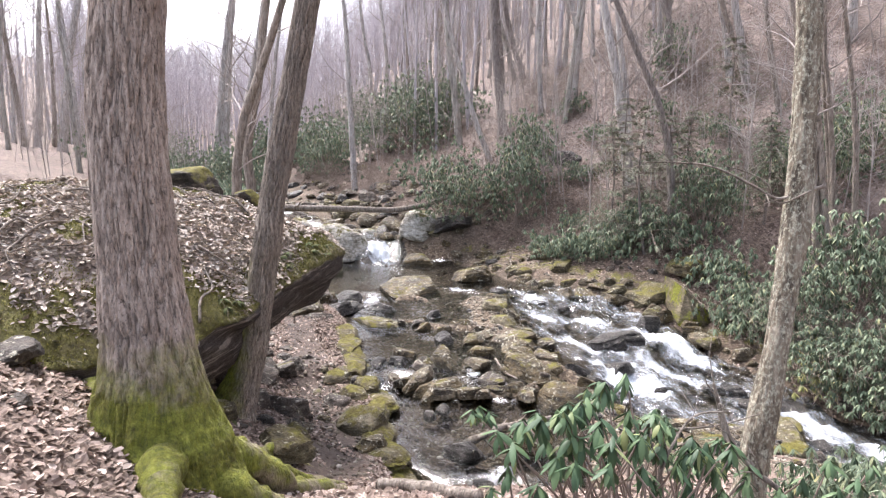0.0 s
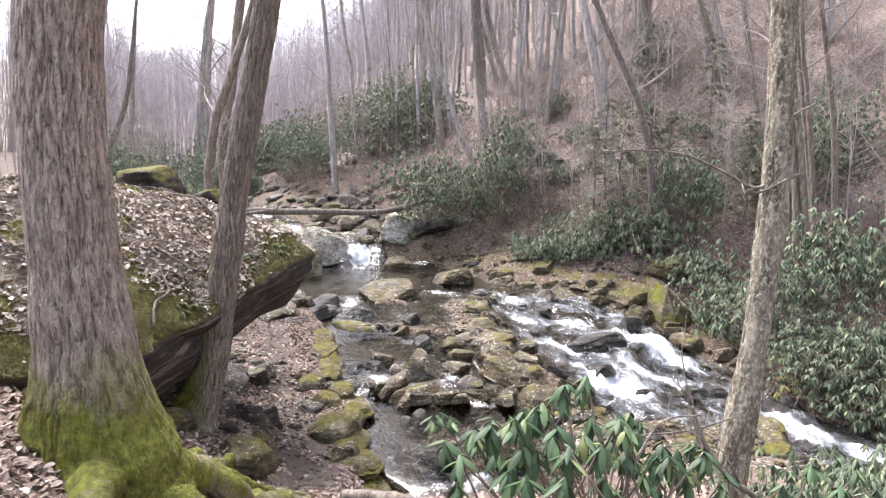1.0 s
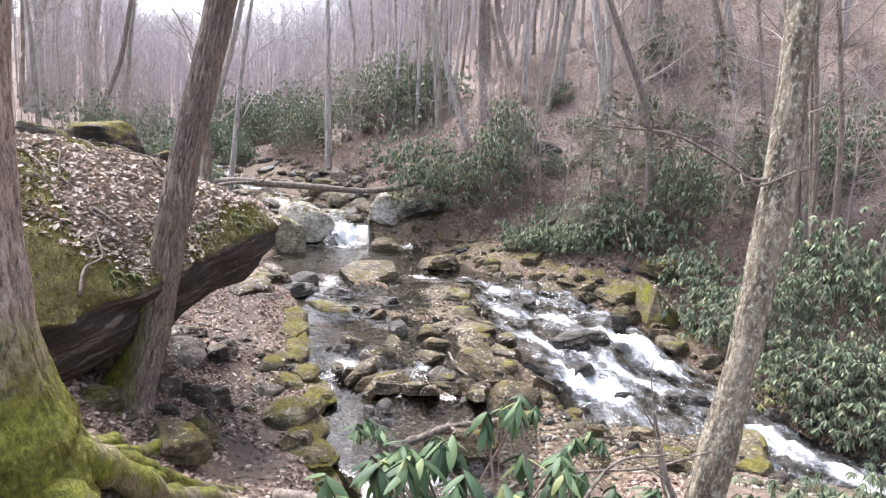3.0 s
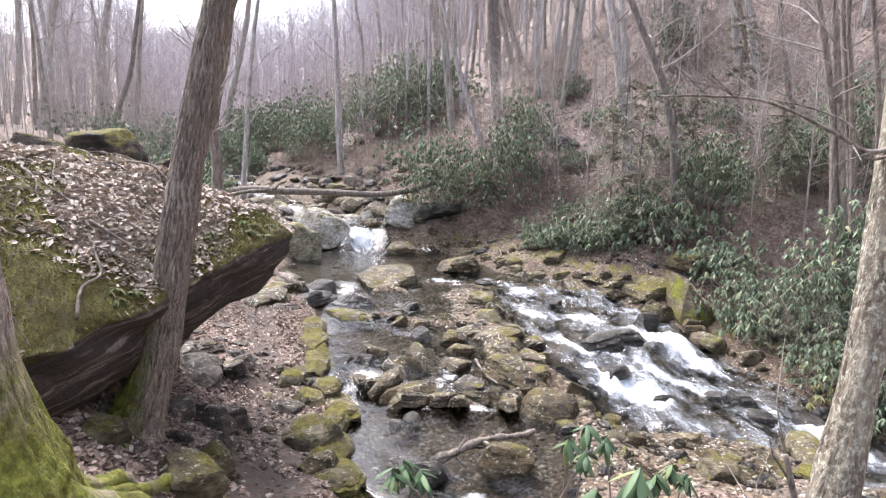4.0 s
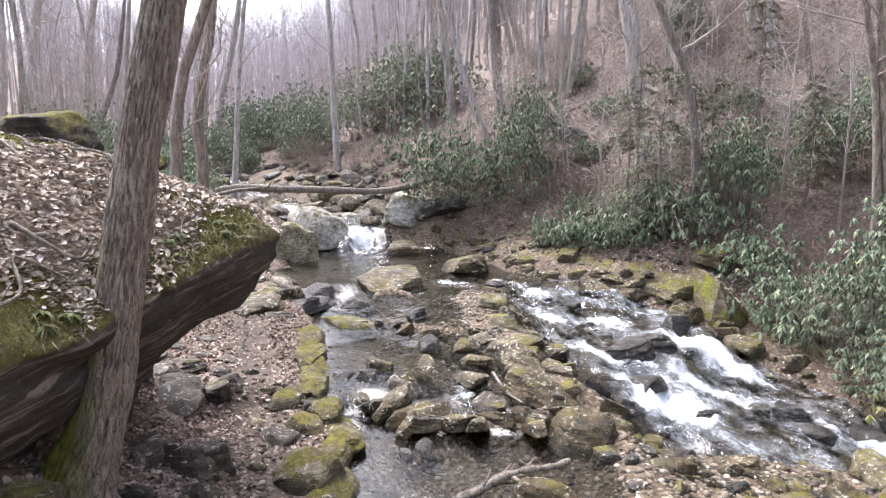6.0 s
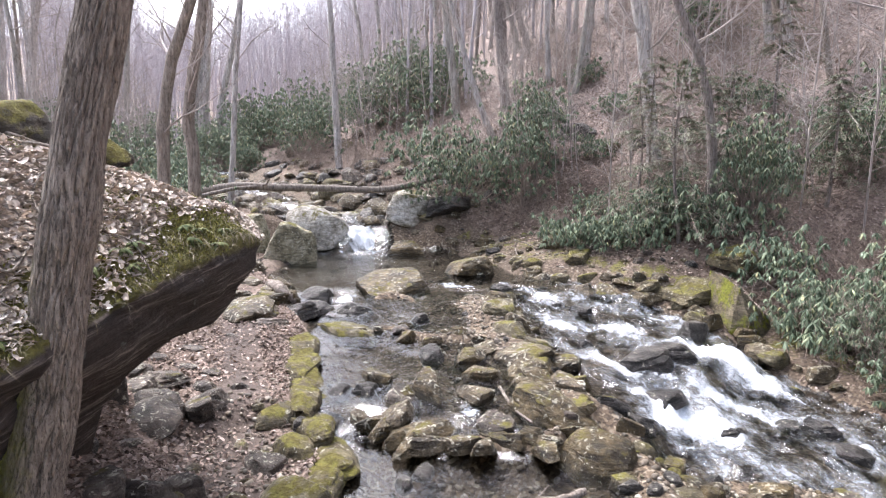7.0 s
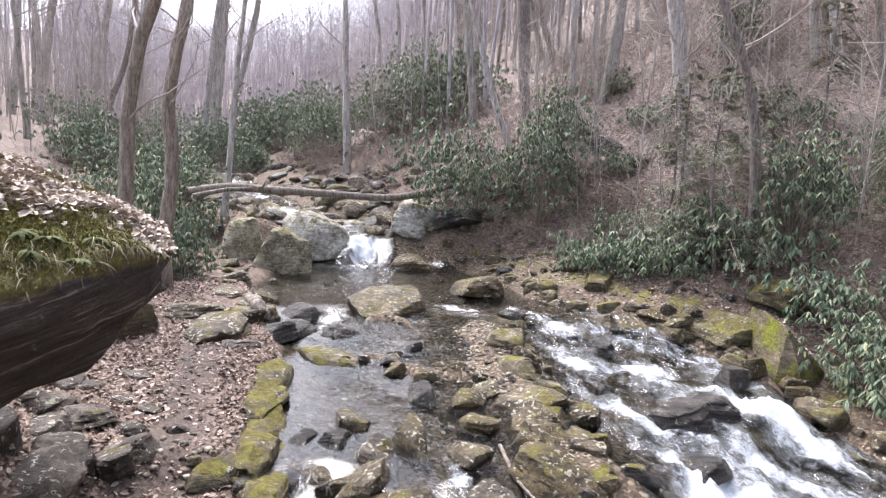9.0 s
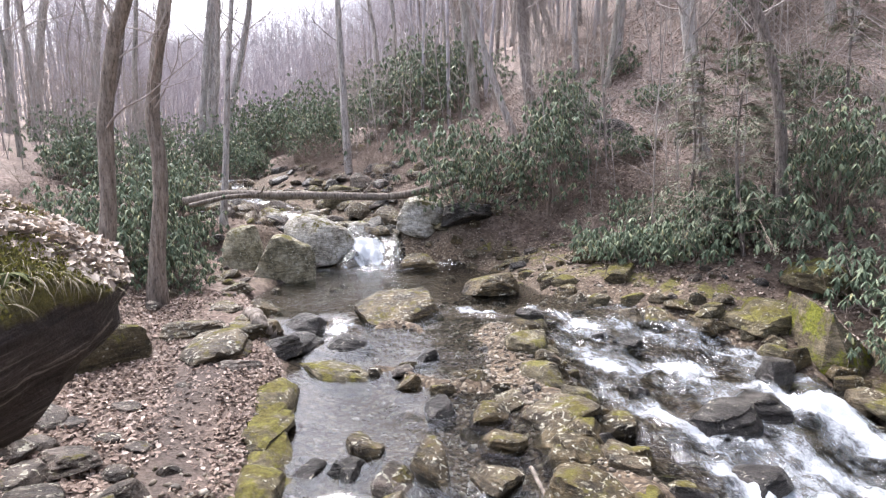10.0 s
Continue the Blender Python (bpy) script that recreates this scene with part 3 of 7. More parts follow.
def build_water():
    xs, ys = np.arange(-5.2, 11, 0.07), np.arange(6.4, 25.5, 0.07)
    x, y, f = sheet(xs, ys)
    p = np.stack((x, y, x * 0), 1)
    foam = foam_at(x, y)
    z = level(x, y) + (0.006 + 0.16 * np.clip(foam - 0.1, 0, 1)) * (1 - 2.2 * np.abs(vnoise(p, 1.9, 4, 2, 0.6)))
    foam = foam + 0.34 * sstep(17.3, 18.5, y) * (foam < 0.2)
    inside = np.minimum(x - edge_left(y), edge_right(y) - x)
    keep = ((inside > -0.5)[f]).all(1) & ((z + 0.12 > ground_at(x, y))[f]).any(1)
    f = f[keep]
    used, g = np.unique(f, return_inverse=True)
    me = as_mesh("water", np.stack((x, y, z), 1)[used], g.reshape(-1, 4), WATER, True, {"foam": foam[used]})
    thing("water", (0, 0, 0), "clear shallow stream water running white over rocks", "water", kind="structure", me=me)
    xs, ys = np.arange(-24, 0, 0.14), np.arange(25.4, 55, 0.14)
    x, y, f = sheet(xs, ys)
    foam = np.clip(foam_at(x, y) + 0.08 + 0.55 * vnoise(np.stack((x, y, x * 0), 1), 0.7, 3, 1), 0, 0.9)
    z = level(x, y) + 0.09 * vnoise(np.stack((x, y, x * 0), 1), 1.8, 3, 2, 0.6)
    inside = np.minimum(x - edge_left(y), edge_right(y) - x)
    f = f[((inside > -0.3)[f]).all(1)]
    used, g = np.unique(f, return_inverse=True)
    me = as_mesh("water_upstream", np.stack((x, y, z), 1)[used], g.reshape(-1, 4), WATER, True, {"foam": foam[used]})
    thing("water_upstream", (0, 0, 0), "white water of the stream coming down between boulders", "water", kind="structure", me=me)


build_water()


# ---- the great overhanging boulder ----
def boulder_moss(x, y, r):
    """Moss on the boulder's top: a broad green belt inside the lip and loose patches above it."""
    p = np.column_stack((x, y, x * 0))
    inner = np.interp(y, (5.5, 7.0, 8.0), (0.76, 0.85, 0.9))
    belt = sstep(inner, inner + 0.1, r) * (0.3 + 0.35 * sstep(-4.6, -3.0, x)) * np.interp(y, (6.2, 7.6), (1.0, 0.6))
    return np.clip(0.30 + 0.5 * vnoise(p, 1.5, 3, 0, 0.55) + 0.2 * vnoise(p, 3.1, 3, 1, 0.6) + belt, 0, 1)


def build_boulder():
    rim = curve_through([(-1.38, 8.45), (-1.5, 8.0), (-1.85, 7.1), (-2.25, 6.1), (-2.6, 5.35), (-3.2, 4.75), (-4.6, 4.5), (-6.6, 5.2), (-7.6, 7.4), (-6.8, 9.8), (-4.6, 11.0), (-2.8, 10.4), (-1.75, 9.3), (-1.38, 8.45)], 161)[:-1]
    n = len(rim)
    edge_z = 2.28 + 0.55 * sstep(5.4, 8.2, rim[:, 1]) + 0.5 * sstep(-2.6, -5.0, rim[:, 0]) * (rim[:, 1] < 7)
    mid = np.array((-4.3, 7.9))
    rows, moss = [], []
    for r in np.linspace(0.02, 1, 34):
        q = mid + (rim - mid) * r
        top = 3.82 - 0.12 * (q[:, 1] - 7.0) * (1 - r)
        z = edge_z + (top - edge_z) * (1 - r ** 2.3)
        rows.append(np.column_stack((q, z)))
        moss.append(boulder_moss(q[:, 0], q[:, 1], r))
    for inset, drop in ((1.004, 0.05), (1.0, 0.12), (0.985, 0.2), (0.972, 0.28), (0.952, 0.36), (0.925, 0.45), (0.9, 0.54), (0.85, 0.62), (0.78, 0.71), (0.7, 0.82), (0.62, 0.97), (0.55, 1.2), (0.5, 1.6), (0.47, 2.2), (0.46, 2.9)):
        q = mid + (rim - mid) * inset
        rows.append(np.column_stack((q, edge_z - 1.2 * drop)))
        moss.append(np.full(n, max(0.0, 0.62 - drop * 2.2)))
    v = np.concatenate(rows)
    low = np.concatenate(moss)
    drop = np.concatenate([np.zeros(34 * n)] + [np.full(n, 1.0)] * 15)
    steps = vnoise(np.column_stack((v[:, 0] * 0.5, v[:, 1] * 0.5, v[:, 2] * 4 + v[:, 1] * 0.8)), 1.6, 3, 2, 0.6)
    out = np.column_stack((v[:, :2] - mid, v[:, 0] * 0))
    out /= np.linalg.norm(out, axis=1)[:, None] + 1e-6
    v = v + out * ((0.035 * steps + 0.055 * np.round(3.2 * steps) / 3.2) * drop)[:, None]
    v[:, 2] += (1 - drop) * (0.12 * vnoise(v, 0.9, 4, 0, 0.6) + 0.045 * vnoise(v, 4.0, 3, 2, 0.6))
    f = []
    for i in range(len(rows) - 1):
        for j in range(n):
            k = (j + 1) % n
            f.append((i * n + k, (i + 1) * n + k, (i + 1) * n + j, i * n + j))
    f.append(tuple(range(n)))
    me = as_mesh("boulder", v, f, BOULDER, True, {"moss": low})
    return thing("boulder", (0, 0, 0), "huge overhanging layered boulder with moss and dead leaves on top", "boulder", me=me)


def boulder_material():
    m, n, l, b = shader("boulder_schist", 0.8)
    vec = coords(n, l, world_space=True)
    tip = n.new("ShaderNodeMapping")
    tip.inputs["Rotation"].default_value = (radians(-13), 0, 0)
    l.new(vec, tip.inputs["Vector"])
    flat = n.new("ShaderNodeMapping")
    flat.inputs["Scale"].default_value = (0.6, 0.6, 9)
    l.new(tip.outputs["Vector"], flat.inputs["Vector"])
    lay = noise_tex(n, l, flat.outputs["Vector"], 2.2, 7, 0.74, 0.3)
    fine = noise_tex(n, l, vec, 30, 5, 0.7)
    col = ramp(n, l, lay, (0.33, (0.028, 0.021, 0.018)), (0.48, (0.07, 0.055, 0.047)), (0.56, (0.12, 0.097, 0.085)), (0.61, (0.36, 0.31, 0.27)))
    col = mix(n, l, 0.5, col, ramp(n, l, fine, (0.3, grey(0.4)), (0.7, grey(1.0))), "MULTIPLY")
    up = up_facing(n)
    cover = calc(n, l, "ADD", calc(n, l, "MULTIPLY", noise_tex(n, l, vec, 4.5, 6, 0.72), 0.5), calc(n, l, "SUBTRACT", attr(n, "moss"), 0.25))
    f = ramp(n, l, calc(n, l, "ADD", cover, calc(n, l, "MULTIPLY", up, 0.12)), (0.44, grey(0)), (0.54, grey(1)))
    col = mix(n, l, f, col, moss_colour(n, l, vec))
    soil = ramp(n, l, noise_tex(n, l, vec, 22, 5, 0.7), (0.3, (0.25, 0.2, 0.17)), (0.7, (0.5, 0.42, 0.37)))
    f2 = ramp(n, l, calc(n, l, "ADD", noise_tex(n, l, vec, 1.1, 5, 0.7), calc(n, l, "MULTIPLY", up, 0.25)), (0.5, grey(0)), (0.62, grey(1)))
    f2 = calc(n, l, "MULTIPLY", f2, ramp(n, l, up, (0.25, grey(0)), (0.55, grey(1))))
    col = mix(n, l, calc(n, l, "MULTIPLY", f2, calc(n, l, "SUBTRACT", 1.0, f)), col, soil)
    pale = ramp(n, l, noise_tex(n, l, vec, 4.5, 4, 0.6), (0.66, grey(0)), (0.7, grey(1)))
    side = ramp(n, l, up, (0.0, grey(1)), (0.3, grey(0)))
    col = mix(n, l, calc(n, l, "MULTIPLY", pale, calc(n, l, "MULTIPLY", side, 0.5)), col, (0.3, 0.33, 0.29))
    l.new(col, b.inputs["Base Color"])
    k = bump(n, l, b, calc(n, l, "MULTIPLY", lay, ramp(n, l, up, (0.2, grey(1)), (0.6, grey(0)))), 0.9, 0.07)
    k = bump(n, l, b, noise_tex(n, l, vec, 7, 5, 0.65), 0.8, 0.06, k)
    k = bump(n, l, b, noise_tex(n, l, vec, 24, 6, 0.75), 1.0, 0.035, k)
    bump(n, l, b, fine, 0.6, 0.02, k)
    return m


BOULDER = boulder_material()
the_boulder = build_boulder()


# ---- rocks ----
def ico(sub):
    bm = bmesh.new()
    bmesh.ops.create_icosphere(bm, subdivisions=sub, radius=1)
    v = np.array([q.co[:] for q in bm.verts])
    f = [tuple(q.index for q in p.verts) for p in bm.faces]
    bm.free()
    return v, f


ICO = {s: ico(s) for s in (1, 2, 3, 4, 5)}


def rock_shape(w, d, h, seed, sub=3, angular=1.0, layered=0.0):
    """A worn, many-faced block: a ball cut by random planes, with ledges and dents."""
    g = np.random.default_rng(seed)
    v, f = ICO[sub]
    side = np.sort(g.uniform(0, 6.283, 6)) * 0.5 + np.arange(6) * 1.047 * 0.5
    lean = np.abs(g.normal(0, 0.4, 6))
    normals = np.concatenate((((0.2 * g.normal(), 0.2 * g.normal(), 1), (0, 0, -1)), np.column_stack((np.cos(side), np.sin(side), lean)), np.abs(g.normal(size=(6, 3))) * (1, 1, 0.9) * np.column_stack((g.choice((-1, 1), (6, 2)), np.ones(6)))))
    normals /= np.linalg.norm(normals, axis=1)[:, None]
    dist = np.concatenate(((g.uniform(0.42, 0.68), 0.6), g.uniform(0.5, 0.95, 6), g.uniform(0.62, 0.95, 6)))
    cut = np.clip(v @ normals.T, 1e-3, None) / dist
    r = 1 / (cut ** 50).sum(1) ** (1 / 50)
    r = np.minimum(r, 1.2) * angular + 0.8 * (1 - angular)
    q = v * r[:, None]
    q -= (q.max(0) + q.min(0)) / 2
    q /= np.abs(q).max(0)
    off = g.uniform(0, 20, 3)
    wedge, skew = g.uniform(-0.5, 0.5, 2)
    q[:, 2] *= 1 - wedge * q[:, 0] - 0.3 * skew * q[:, 1]
    q[:, 0] += 0.25 * skew * q[:, 1]
    q /= np.abs(q).max(0)
    q = q * (1 + 0.05 * vnoise(q * 1.0 + off, 1.7, 3, seed % 4, 0.6) + 0.035 * vnoise(q + off, 6.0, 3, (seed + 1) % 4, 0.65))[:, None]
    if layered:
        q[:, :2] *= (1 + layered * 0.12 * np.round(2.5 * vnoise(np.column_stack((q[:, 0] * 0.3 + off[0], q[:, 1] * 0.3, q[:, 2] * 5)), 1.0, 2, 1)) / 2.5)[:, None]
    return q * (w / 2, d / 2, h / 2), f


STONES = {
    "flat": (ROCK_BROWN, "flat tan rock with pale lichen lying in the stream", 0.95, 0.15),
    "brown": (ROCK_BROWN, "worn wet brown rock in the stream", 0.92, 0.12),
    "bigbrown": (ROCK_BROWN, "large smooth olive-brown rock with pale lichen spots", 0.85, 0.1),
    "moss": (ROCK_MOSS, "rock with patches of yellow-green moss", 0.8, 0.2),
    "mossy": (ROCK_MOSSY, "rock thickly covered in moss beside the stream", 0.8, 0.2),
    "lichen": (ROCK_LICHEN, "grey rock mottled with pale lichen", 0.95, 0.15),
    "white": (ROCK_WHITE, "pale grey lichen-covered boulder beside the little fall", 0.6, 0.15),
    "paleolive": (ROCK_OLIVE, "pale olive boulder with lichen beside the pool", 0.72, 0.1),
    "slab": (ROCK_LICHEN, "broad flat layered slab on the bank", 0.92, 0.5),
    "slabdark": (ROCK_BROWN, "long dark wet slab with white lichen edge", 0.95, 0.35),
    "darkslab": (ROCK_GREY, "thin dark slab among fallen leaves", 0.95, 0.25),
    "grey": (ROCK_GREY, "grey angular stone on the stream bed", 0.9, 0.3),
    "ledge": (ROCK_MOSSY, "low moss-covered ledge stone along the water", 0.7, 0.35),
    "cave": (ROCK_GREY, "angular grey slab fallen under the overhang", 1.0, 0.7),
    "dark": (ROCK_DARK, "dark wet angular rock", 0.9, 0.3),
    "driftrock": (ROCK_BROWN, "weathered brown rock at the water's edge", 0.95, 0.2),
}
stone_count = 0


def stone(kind, x, y, z, w, d, h, turn=None, tilt=None):
    """One rock whose visible foot stands at height z."""
    global stone_count
    stone_count += 1
    g = np.random.default_rng(500 + stone_count)
    material, label, angular, layered = STONES[kind]
    z = max(z, float(ground_at(x, y)[0]) - 0.03)
    under = 0.35 * h + 0.06
    v, f = rock_shape(w, d, h + under, 900 + stone_count, 4 if w > 0.3 else 3, angular, layered)
    v[:, 2] += (h - under) / 2
    me = as_mesh("rock", v, f, material)
    me.set_sharp_from_angle(angle=0.42)
    ob = thing("boulder" if w > 1.2 else "rock", (x, y, z), label, "boulder" if w > 1.2 else "rock", "rocks of the stream", me=me)
    ob.rotation_euler = (radians(g.uniform(-12, 12)), radians(g.uniform(-17, 17) if tilt is None else tilt), radians(g.uniform(-35, 35) if turn is None else turn))
    return ob


stone("flat", -0.95, 17.36, 0.57, 1.82, 1.79, 0.36)
stone("brown", 0.84, 19.52, 0.63, 1.36, 1.77, 0.41)
stone("moss", 1.44, 14.09, 0.39, 0.58, 1.16, 0.24)
stone("lichen", 1.54, 13.06, 0.30, 1.04, 0.99, 0.21)
stone("brown", 2.16, 12.83, 0.19, 0.63, 0.81, 0.21)
stone("flat", 0.79, 12.39, 0.25, 0.60, 0.57, 0.12)
stone("brown", 1.60, 12.21, 0.24, 0.66, 0.79, 0.20)
stone("brown", 0.01, 11.71, 0.24, 0.43, 0.85, 0.22)
stone("lichen", 0.71, 11.49, 0.23, 0.61, 0.60, 0.15)
stone("lichen", 2.07, 11.73, 0.28, 0.46, 0.34, 0.09)
stone("brown", 1.40, 11.94, 0.24, 0.43, 0.44, 0.13)
stone("grey", -0.34, 11.35, 0.23, 0.49, 0.46, 0.12)
stone("dark", -0.85, 11.64, 0.22, 0.24, 0.45, 0.11)
stone("brown", -0.73, 12.09, 0.23, 0.41, 0.34, 0.12)
stone("moss", -1.6, 14.5, 0.28, 1.4, 0.8, 0.2, -24, 9)
stone("dark", -1.58, 15.72, 0.43, 0.67, 0.87, 0.20)
stone("slab", -3.51, 14.63, 0.63, 1.34, 1.51, 0.27)
stone("driftrock", -3.15, 15.56, 0.66, 0.99, 1.29, 0.30)
stone("dark", -2.64, 15.03, 0.46, 0.78, 0.86, 0.24)
stone("slab", -4.24, 15.40, 0.70, 0.90, 1.16, 0.18)
stone("dark", -2.45, 15.61, 0.44, 0.83, 0.80, 0.25)
stone("darkslab", -2.91, 14.01, 0.57, 0.71, 0.55, 0.14)
stone("driftrock", -3.58, 17.33, 0.62, 0.65, 0.85, 0.20)
stone("dark", 4.19, 13.62, 0.17, 0.81, 1.05, 0.24)
stone("dark", 3.64, 13.16, 0.12, 0.87, 0.94, 0.26)
stone("dark", 3.54, 12.07, -0.07, 0.68, 0.86, 0.20)
stone("white", -4.0, 23.5, 0.6, 2.3, 1.9, 1.3, -8, 6)
stone("paleolive", -4.25, 21.0, 0.6, 1.6, 1.5, 1.15, 10, 12)
stone("paleolive", -5.5, 21.4, 0.8, 1.25, 1.3, 1.1, 15, -6)
stone("white", -0.75, 24.6, 0.95, 2.0, 1.7, 0.85, -15, 8)
stone("flat", -1.0, 23.1, 0.66, 1.55, 1.1, 0.3, -10, -6)
stone("dark", 0.62, 23.86, 1.10, 1.40, 1.82, 0.44)
stone("lichen", -7.06, 29.51, 1.77, 1.13, 1.47, 0.54)
stone("mossy", -4.13, 27.77, 1.67, 1.20, 1.56, 0.63)
stone("dark", -2.49, 25.01, 1.37, 0.63, 1.27, 0.50)
stone("mossy", -5.0, 13.9, 0.69, 1.60, 1.4, 0.62, 10, 8)
stone("mossy", -5.31, 13.33, 0.77, 0.44, 0.87, 0.20)
stone("darkslab", -4.41, 11.93, 0.69, 0.89, 0.86, 0.18)
stone("darkslab", -3.52, 11.15, 0.57, 0.73, 0.84, 0.16)
stone("darkslab", -3.63, 10.62, 0.64, 0.58, 0.66, 0.17)
stone("grey", -2.93, 11.01, 0.53, 0.37, 0.30, 0.07)
stone("darkslab", -3.02, 11.58, 0.52, 0.37, 0.28, 0.07)
stone("grey", -3.98, 11.34, 0.65, 0.50, 0.42, 0.10)
stone("darkslab", -3.97, 11.95, 0.60, 0.51, 0.40, 0.10)
stone("grey", -3.44, 11.69, 0.56, 0.32, 0.26, 0.06)
stone("grey", -3.30, 13.24, 0.57, 0.37, 0.27, 0.07)
stone("grey", -2.55, 11.23, 0.47, 0.27, 0.21, 0.05)
stone("darkslab", -3.67, 12.50, 0.57, 0.40, 0.32, 0.08)
stone("darkslab", -4.94, 12.33, 0.87, 0.45, 0.58, 0.13)
stone("lichen", 3.43, 17.14, 0.52, 0.42, 0.84, 0.27)
stone("brown", 3.98, 16.95, 0.50, 0.62, 0.80, 0.20)
stone("mossy", 3.34, 20.41, 1.12, 0.93, 1.21, 0.34)
stone("mossy", 3.76, 18.84, 0.98, 0.72, 0.93, 0.23)
stone("moss", 1.33, 15.19, 0.57, 0.87, 0.87, 0.26)
stone("grey", -0.57, 14.57, 0.33, 0.30, 0.60, 0.10)
stone("dark", -0.25, 15.05, 0.40, 0.40, 0.46, 0.12)
stone("dark", -2.53, 16.50, 0.52, 0.90, 0.95, 0.27)
stone("driftrock", -3.39, 15.83, 0.70, 0.47, 0.94, 0.30)
stone("lichen", -4.19, 16.87, 0.78, 0.73, 0.95, 0.15)
stone("lichen", -4.60, 18.58, 0.82, 0.72, 0.93, 0.15)
stone("mossy", 5.84, 16.60, 0.43, 1.16, 1.51, 0.35)
stone("brown", 4.67, 16.71, 0.43, 0.60, 0.78, 0.18)
stone("brown", 4.42, 17.20, 0.62, 0.53, 0.68, 0.16)
stone("mossy", 7.00, 17.28, 0.83, 1.32, 1.72, 0.40)
stone("mossy", 5.38, 16.68, 0.38, 0.59, 1.19, 0.27)
stone("bigbrown", 2.06, 10.05, 0.01, 0.99, 1.02, 0.30)
stone("slabdark", 1.71, 10.93, 0.24, 1.22, 0.93, 0.24)
stone("grey", 0.93, 10.55, 0.19, 0.60, 0.50, 0.12)
stone("flat", 0.06, 10.46, 0.18, 0.72, 0.60, 0.14)
stone("lichen", -0.40, 10.83, 0.18, 0.54, 0.68, 0.14)
stone("lichen", -0.85, 11.11, 0.05, 0.43, 0.71, 0.15)
stone("dark", -1.29, 10.99, 0.08, 0.32, 0.56, 0.12)
stone("brown", 1.24, 10.34, 0.18, 0.42, 0.44, 0.13)
stone("dark", 5.14, 14.95, 0.17, 0.54, 1.08, 0.30)
stone("darkslab", -3.21, 10.26, 0.55, 0.72, 0.93, 0.22)
stone("darkslab", -3.56, 9.91, 0.86, 0.43, 0.85, 0.22)
stone("darkslab", -3.99, 11.01, 0.76, 0.66, 0.57, 0.20)
stone("darkslab", -2.71, 10.62, 0.49, 0.52, 0.51, 0.16)
stone("grey", -1.72, 9.51, 0.24, 0.51, 0.44, 0.10)
stone("dark", -0.88, 11.80, 0.22, 0.31, 0.56, 0.10)
stone("brown", -0.39, 11.54, 0.23, 0.44, 0.58, 0.13)
stone("dark", -1.54, 10.51, 0.20, 0.20, 0.39, 0.21)
stone("brown", 1.24, 8.51, 0.01, 0.73, 0.69, 0.22)
stone("moss", -1.20, 8.75, 0.18, 0.82, 0.85, 0.25)
stone("driftrock", -0.93, 8.08, 0.13, 0.56, 0.56, 0.17)
stone("dark", 0.01, 9.73, 0.01, 0.28, 0.34, 0.08)
stone("dark", -0.22, 9.52, 0.01, 0.20, 0.35, 0.07)
stone("moss", -2.33, 6.02, 1.41, 0.44, 0.34, 0.13)
stone("darkslab", -3.04, 9.89, 0.60, 0.57, 1.14, 0.18)
stone("darkslab", -2.43, 7.72, 0.93, 0.34, 0.61, 0.11)
stone("moss", 6.16, 10.57, -0.75, 0.71, 0.92, 0.21)
stone("dark", 4.19, 11.32, -0.26, 0.42, 0.55, 0.13)
stone("dark", 5.84, 11.22, -0.50, 0.46, 0.59, 0.14)
stone("darkslab", -2.81, 10.47, 0.46, 0.50, 0.62, 0.15)
stone("mossy", -1.74, 6.80, 0.83, 0.39, 0.60, 0.14)
stone("mossy", -1.51, 9.92, 0.21, 0.47, 0.61, 0.14)
stone("moss", 5.82, 9.86, -0.70, 0.57, 1.14, 0.38)
stone("mossy", 8.74, 12.28, -0.56, 0.72, 1.45, 0.36)
stone("brown", 8.37, 11.46, -0.88, 0.64, 1.28, 0.21)
stone("darkslab", -3.32, 4.57, 2.47, 0.46, 0.60, 0.12)
stone("grey", -2.73, 3.72, 2.40, 0.21, 0.27, 0.04)
stone("mossy", -1.67, 6.07, 1.05, 0.62, 0.65, 0.19)
stone("dark", 0.29, 8.19, 0.00, 0.62, 0.52, 0.19)
stone("dark", 0.37, 5.29, 1.01, 0.20, 0.26, 0.06)
stone("brown", 4.05, 9.97, -0.45, 0.55, 0.62, 0.17)
stone("moss", 3.77, 8.22, 0.06, 0.56, 0.58, 0.17)
stone("brown", 2.78, 8.00, -0.01, 0.37, 0.32, 0.11)
stone("brown", 5.03, 9.20, -0.47, 0.58, 0.56, 0.17)
stone("moss", 5.49, 9.10, -0.50, 0.57, 0.56, 0.17)
stone("grey", 5.06, 10.09, -0.54, 0.40, 0.50, 0.10)
stone("grey", 4.61, 10.39, -0.43, 0.42, 0.42, 0.08)
stone("grey", 4.10, 10.40, -0.39, 0.42, 0.42, 0.08)
stone("dark", 6.94, 11.54, -0.70, 0.54, 0.71, 0.16)
stone("dark", 8.05, 11.66, -0.84, 0.44, 0.88, 0.23)
stone("dark", 6.70, 10.37, -0.93, 0.40, 0.51, 0.12)
stone("dark", 5.86, 11.99, -0.47, 0.49, 0.58, 0.15)
stone("dark", 4.38, 11.42, -0.26, 0.34, 0.36, 0.10)
stone("dark", 5.39, 11.97, -0.43, 0.32, 0.41, 0.10)
stone("dark", 5.89, 11.97, -0.47, 0.39, 0.68, 0.12)
stone("dark", 5.33, 15.40, 0.16, 0.38, 0.77, 0.17)
stone("dark", 3.13, 15.89, 0.43, 0.38, 0.45, 0.11)
stone("dark", 2.67, 16.02, 0.48, 0.29, 0.38, 0.09)
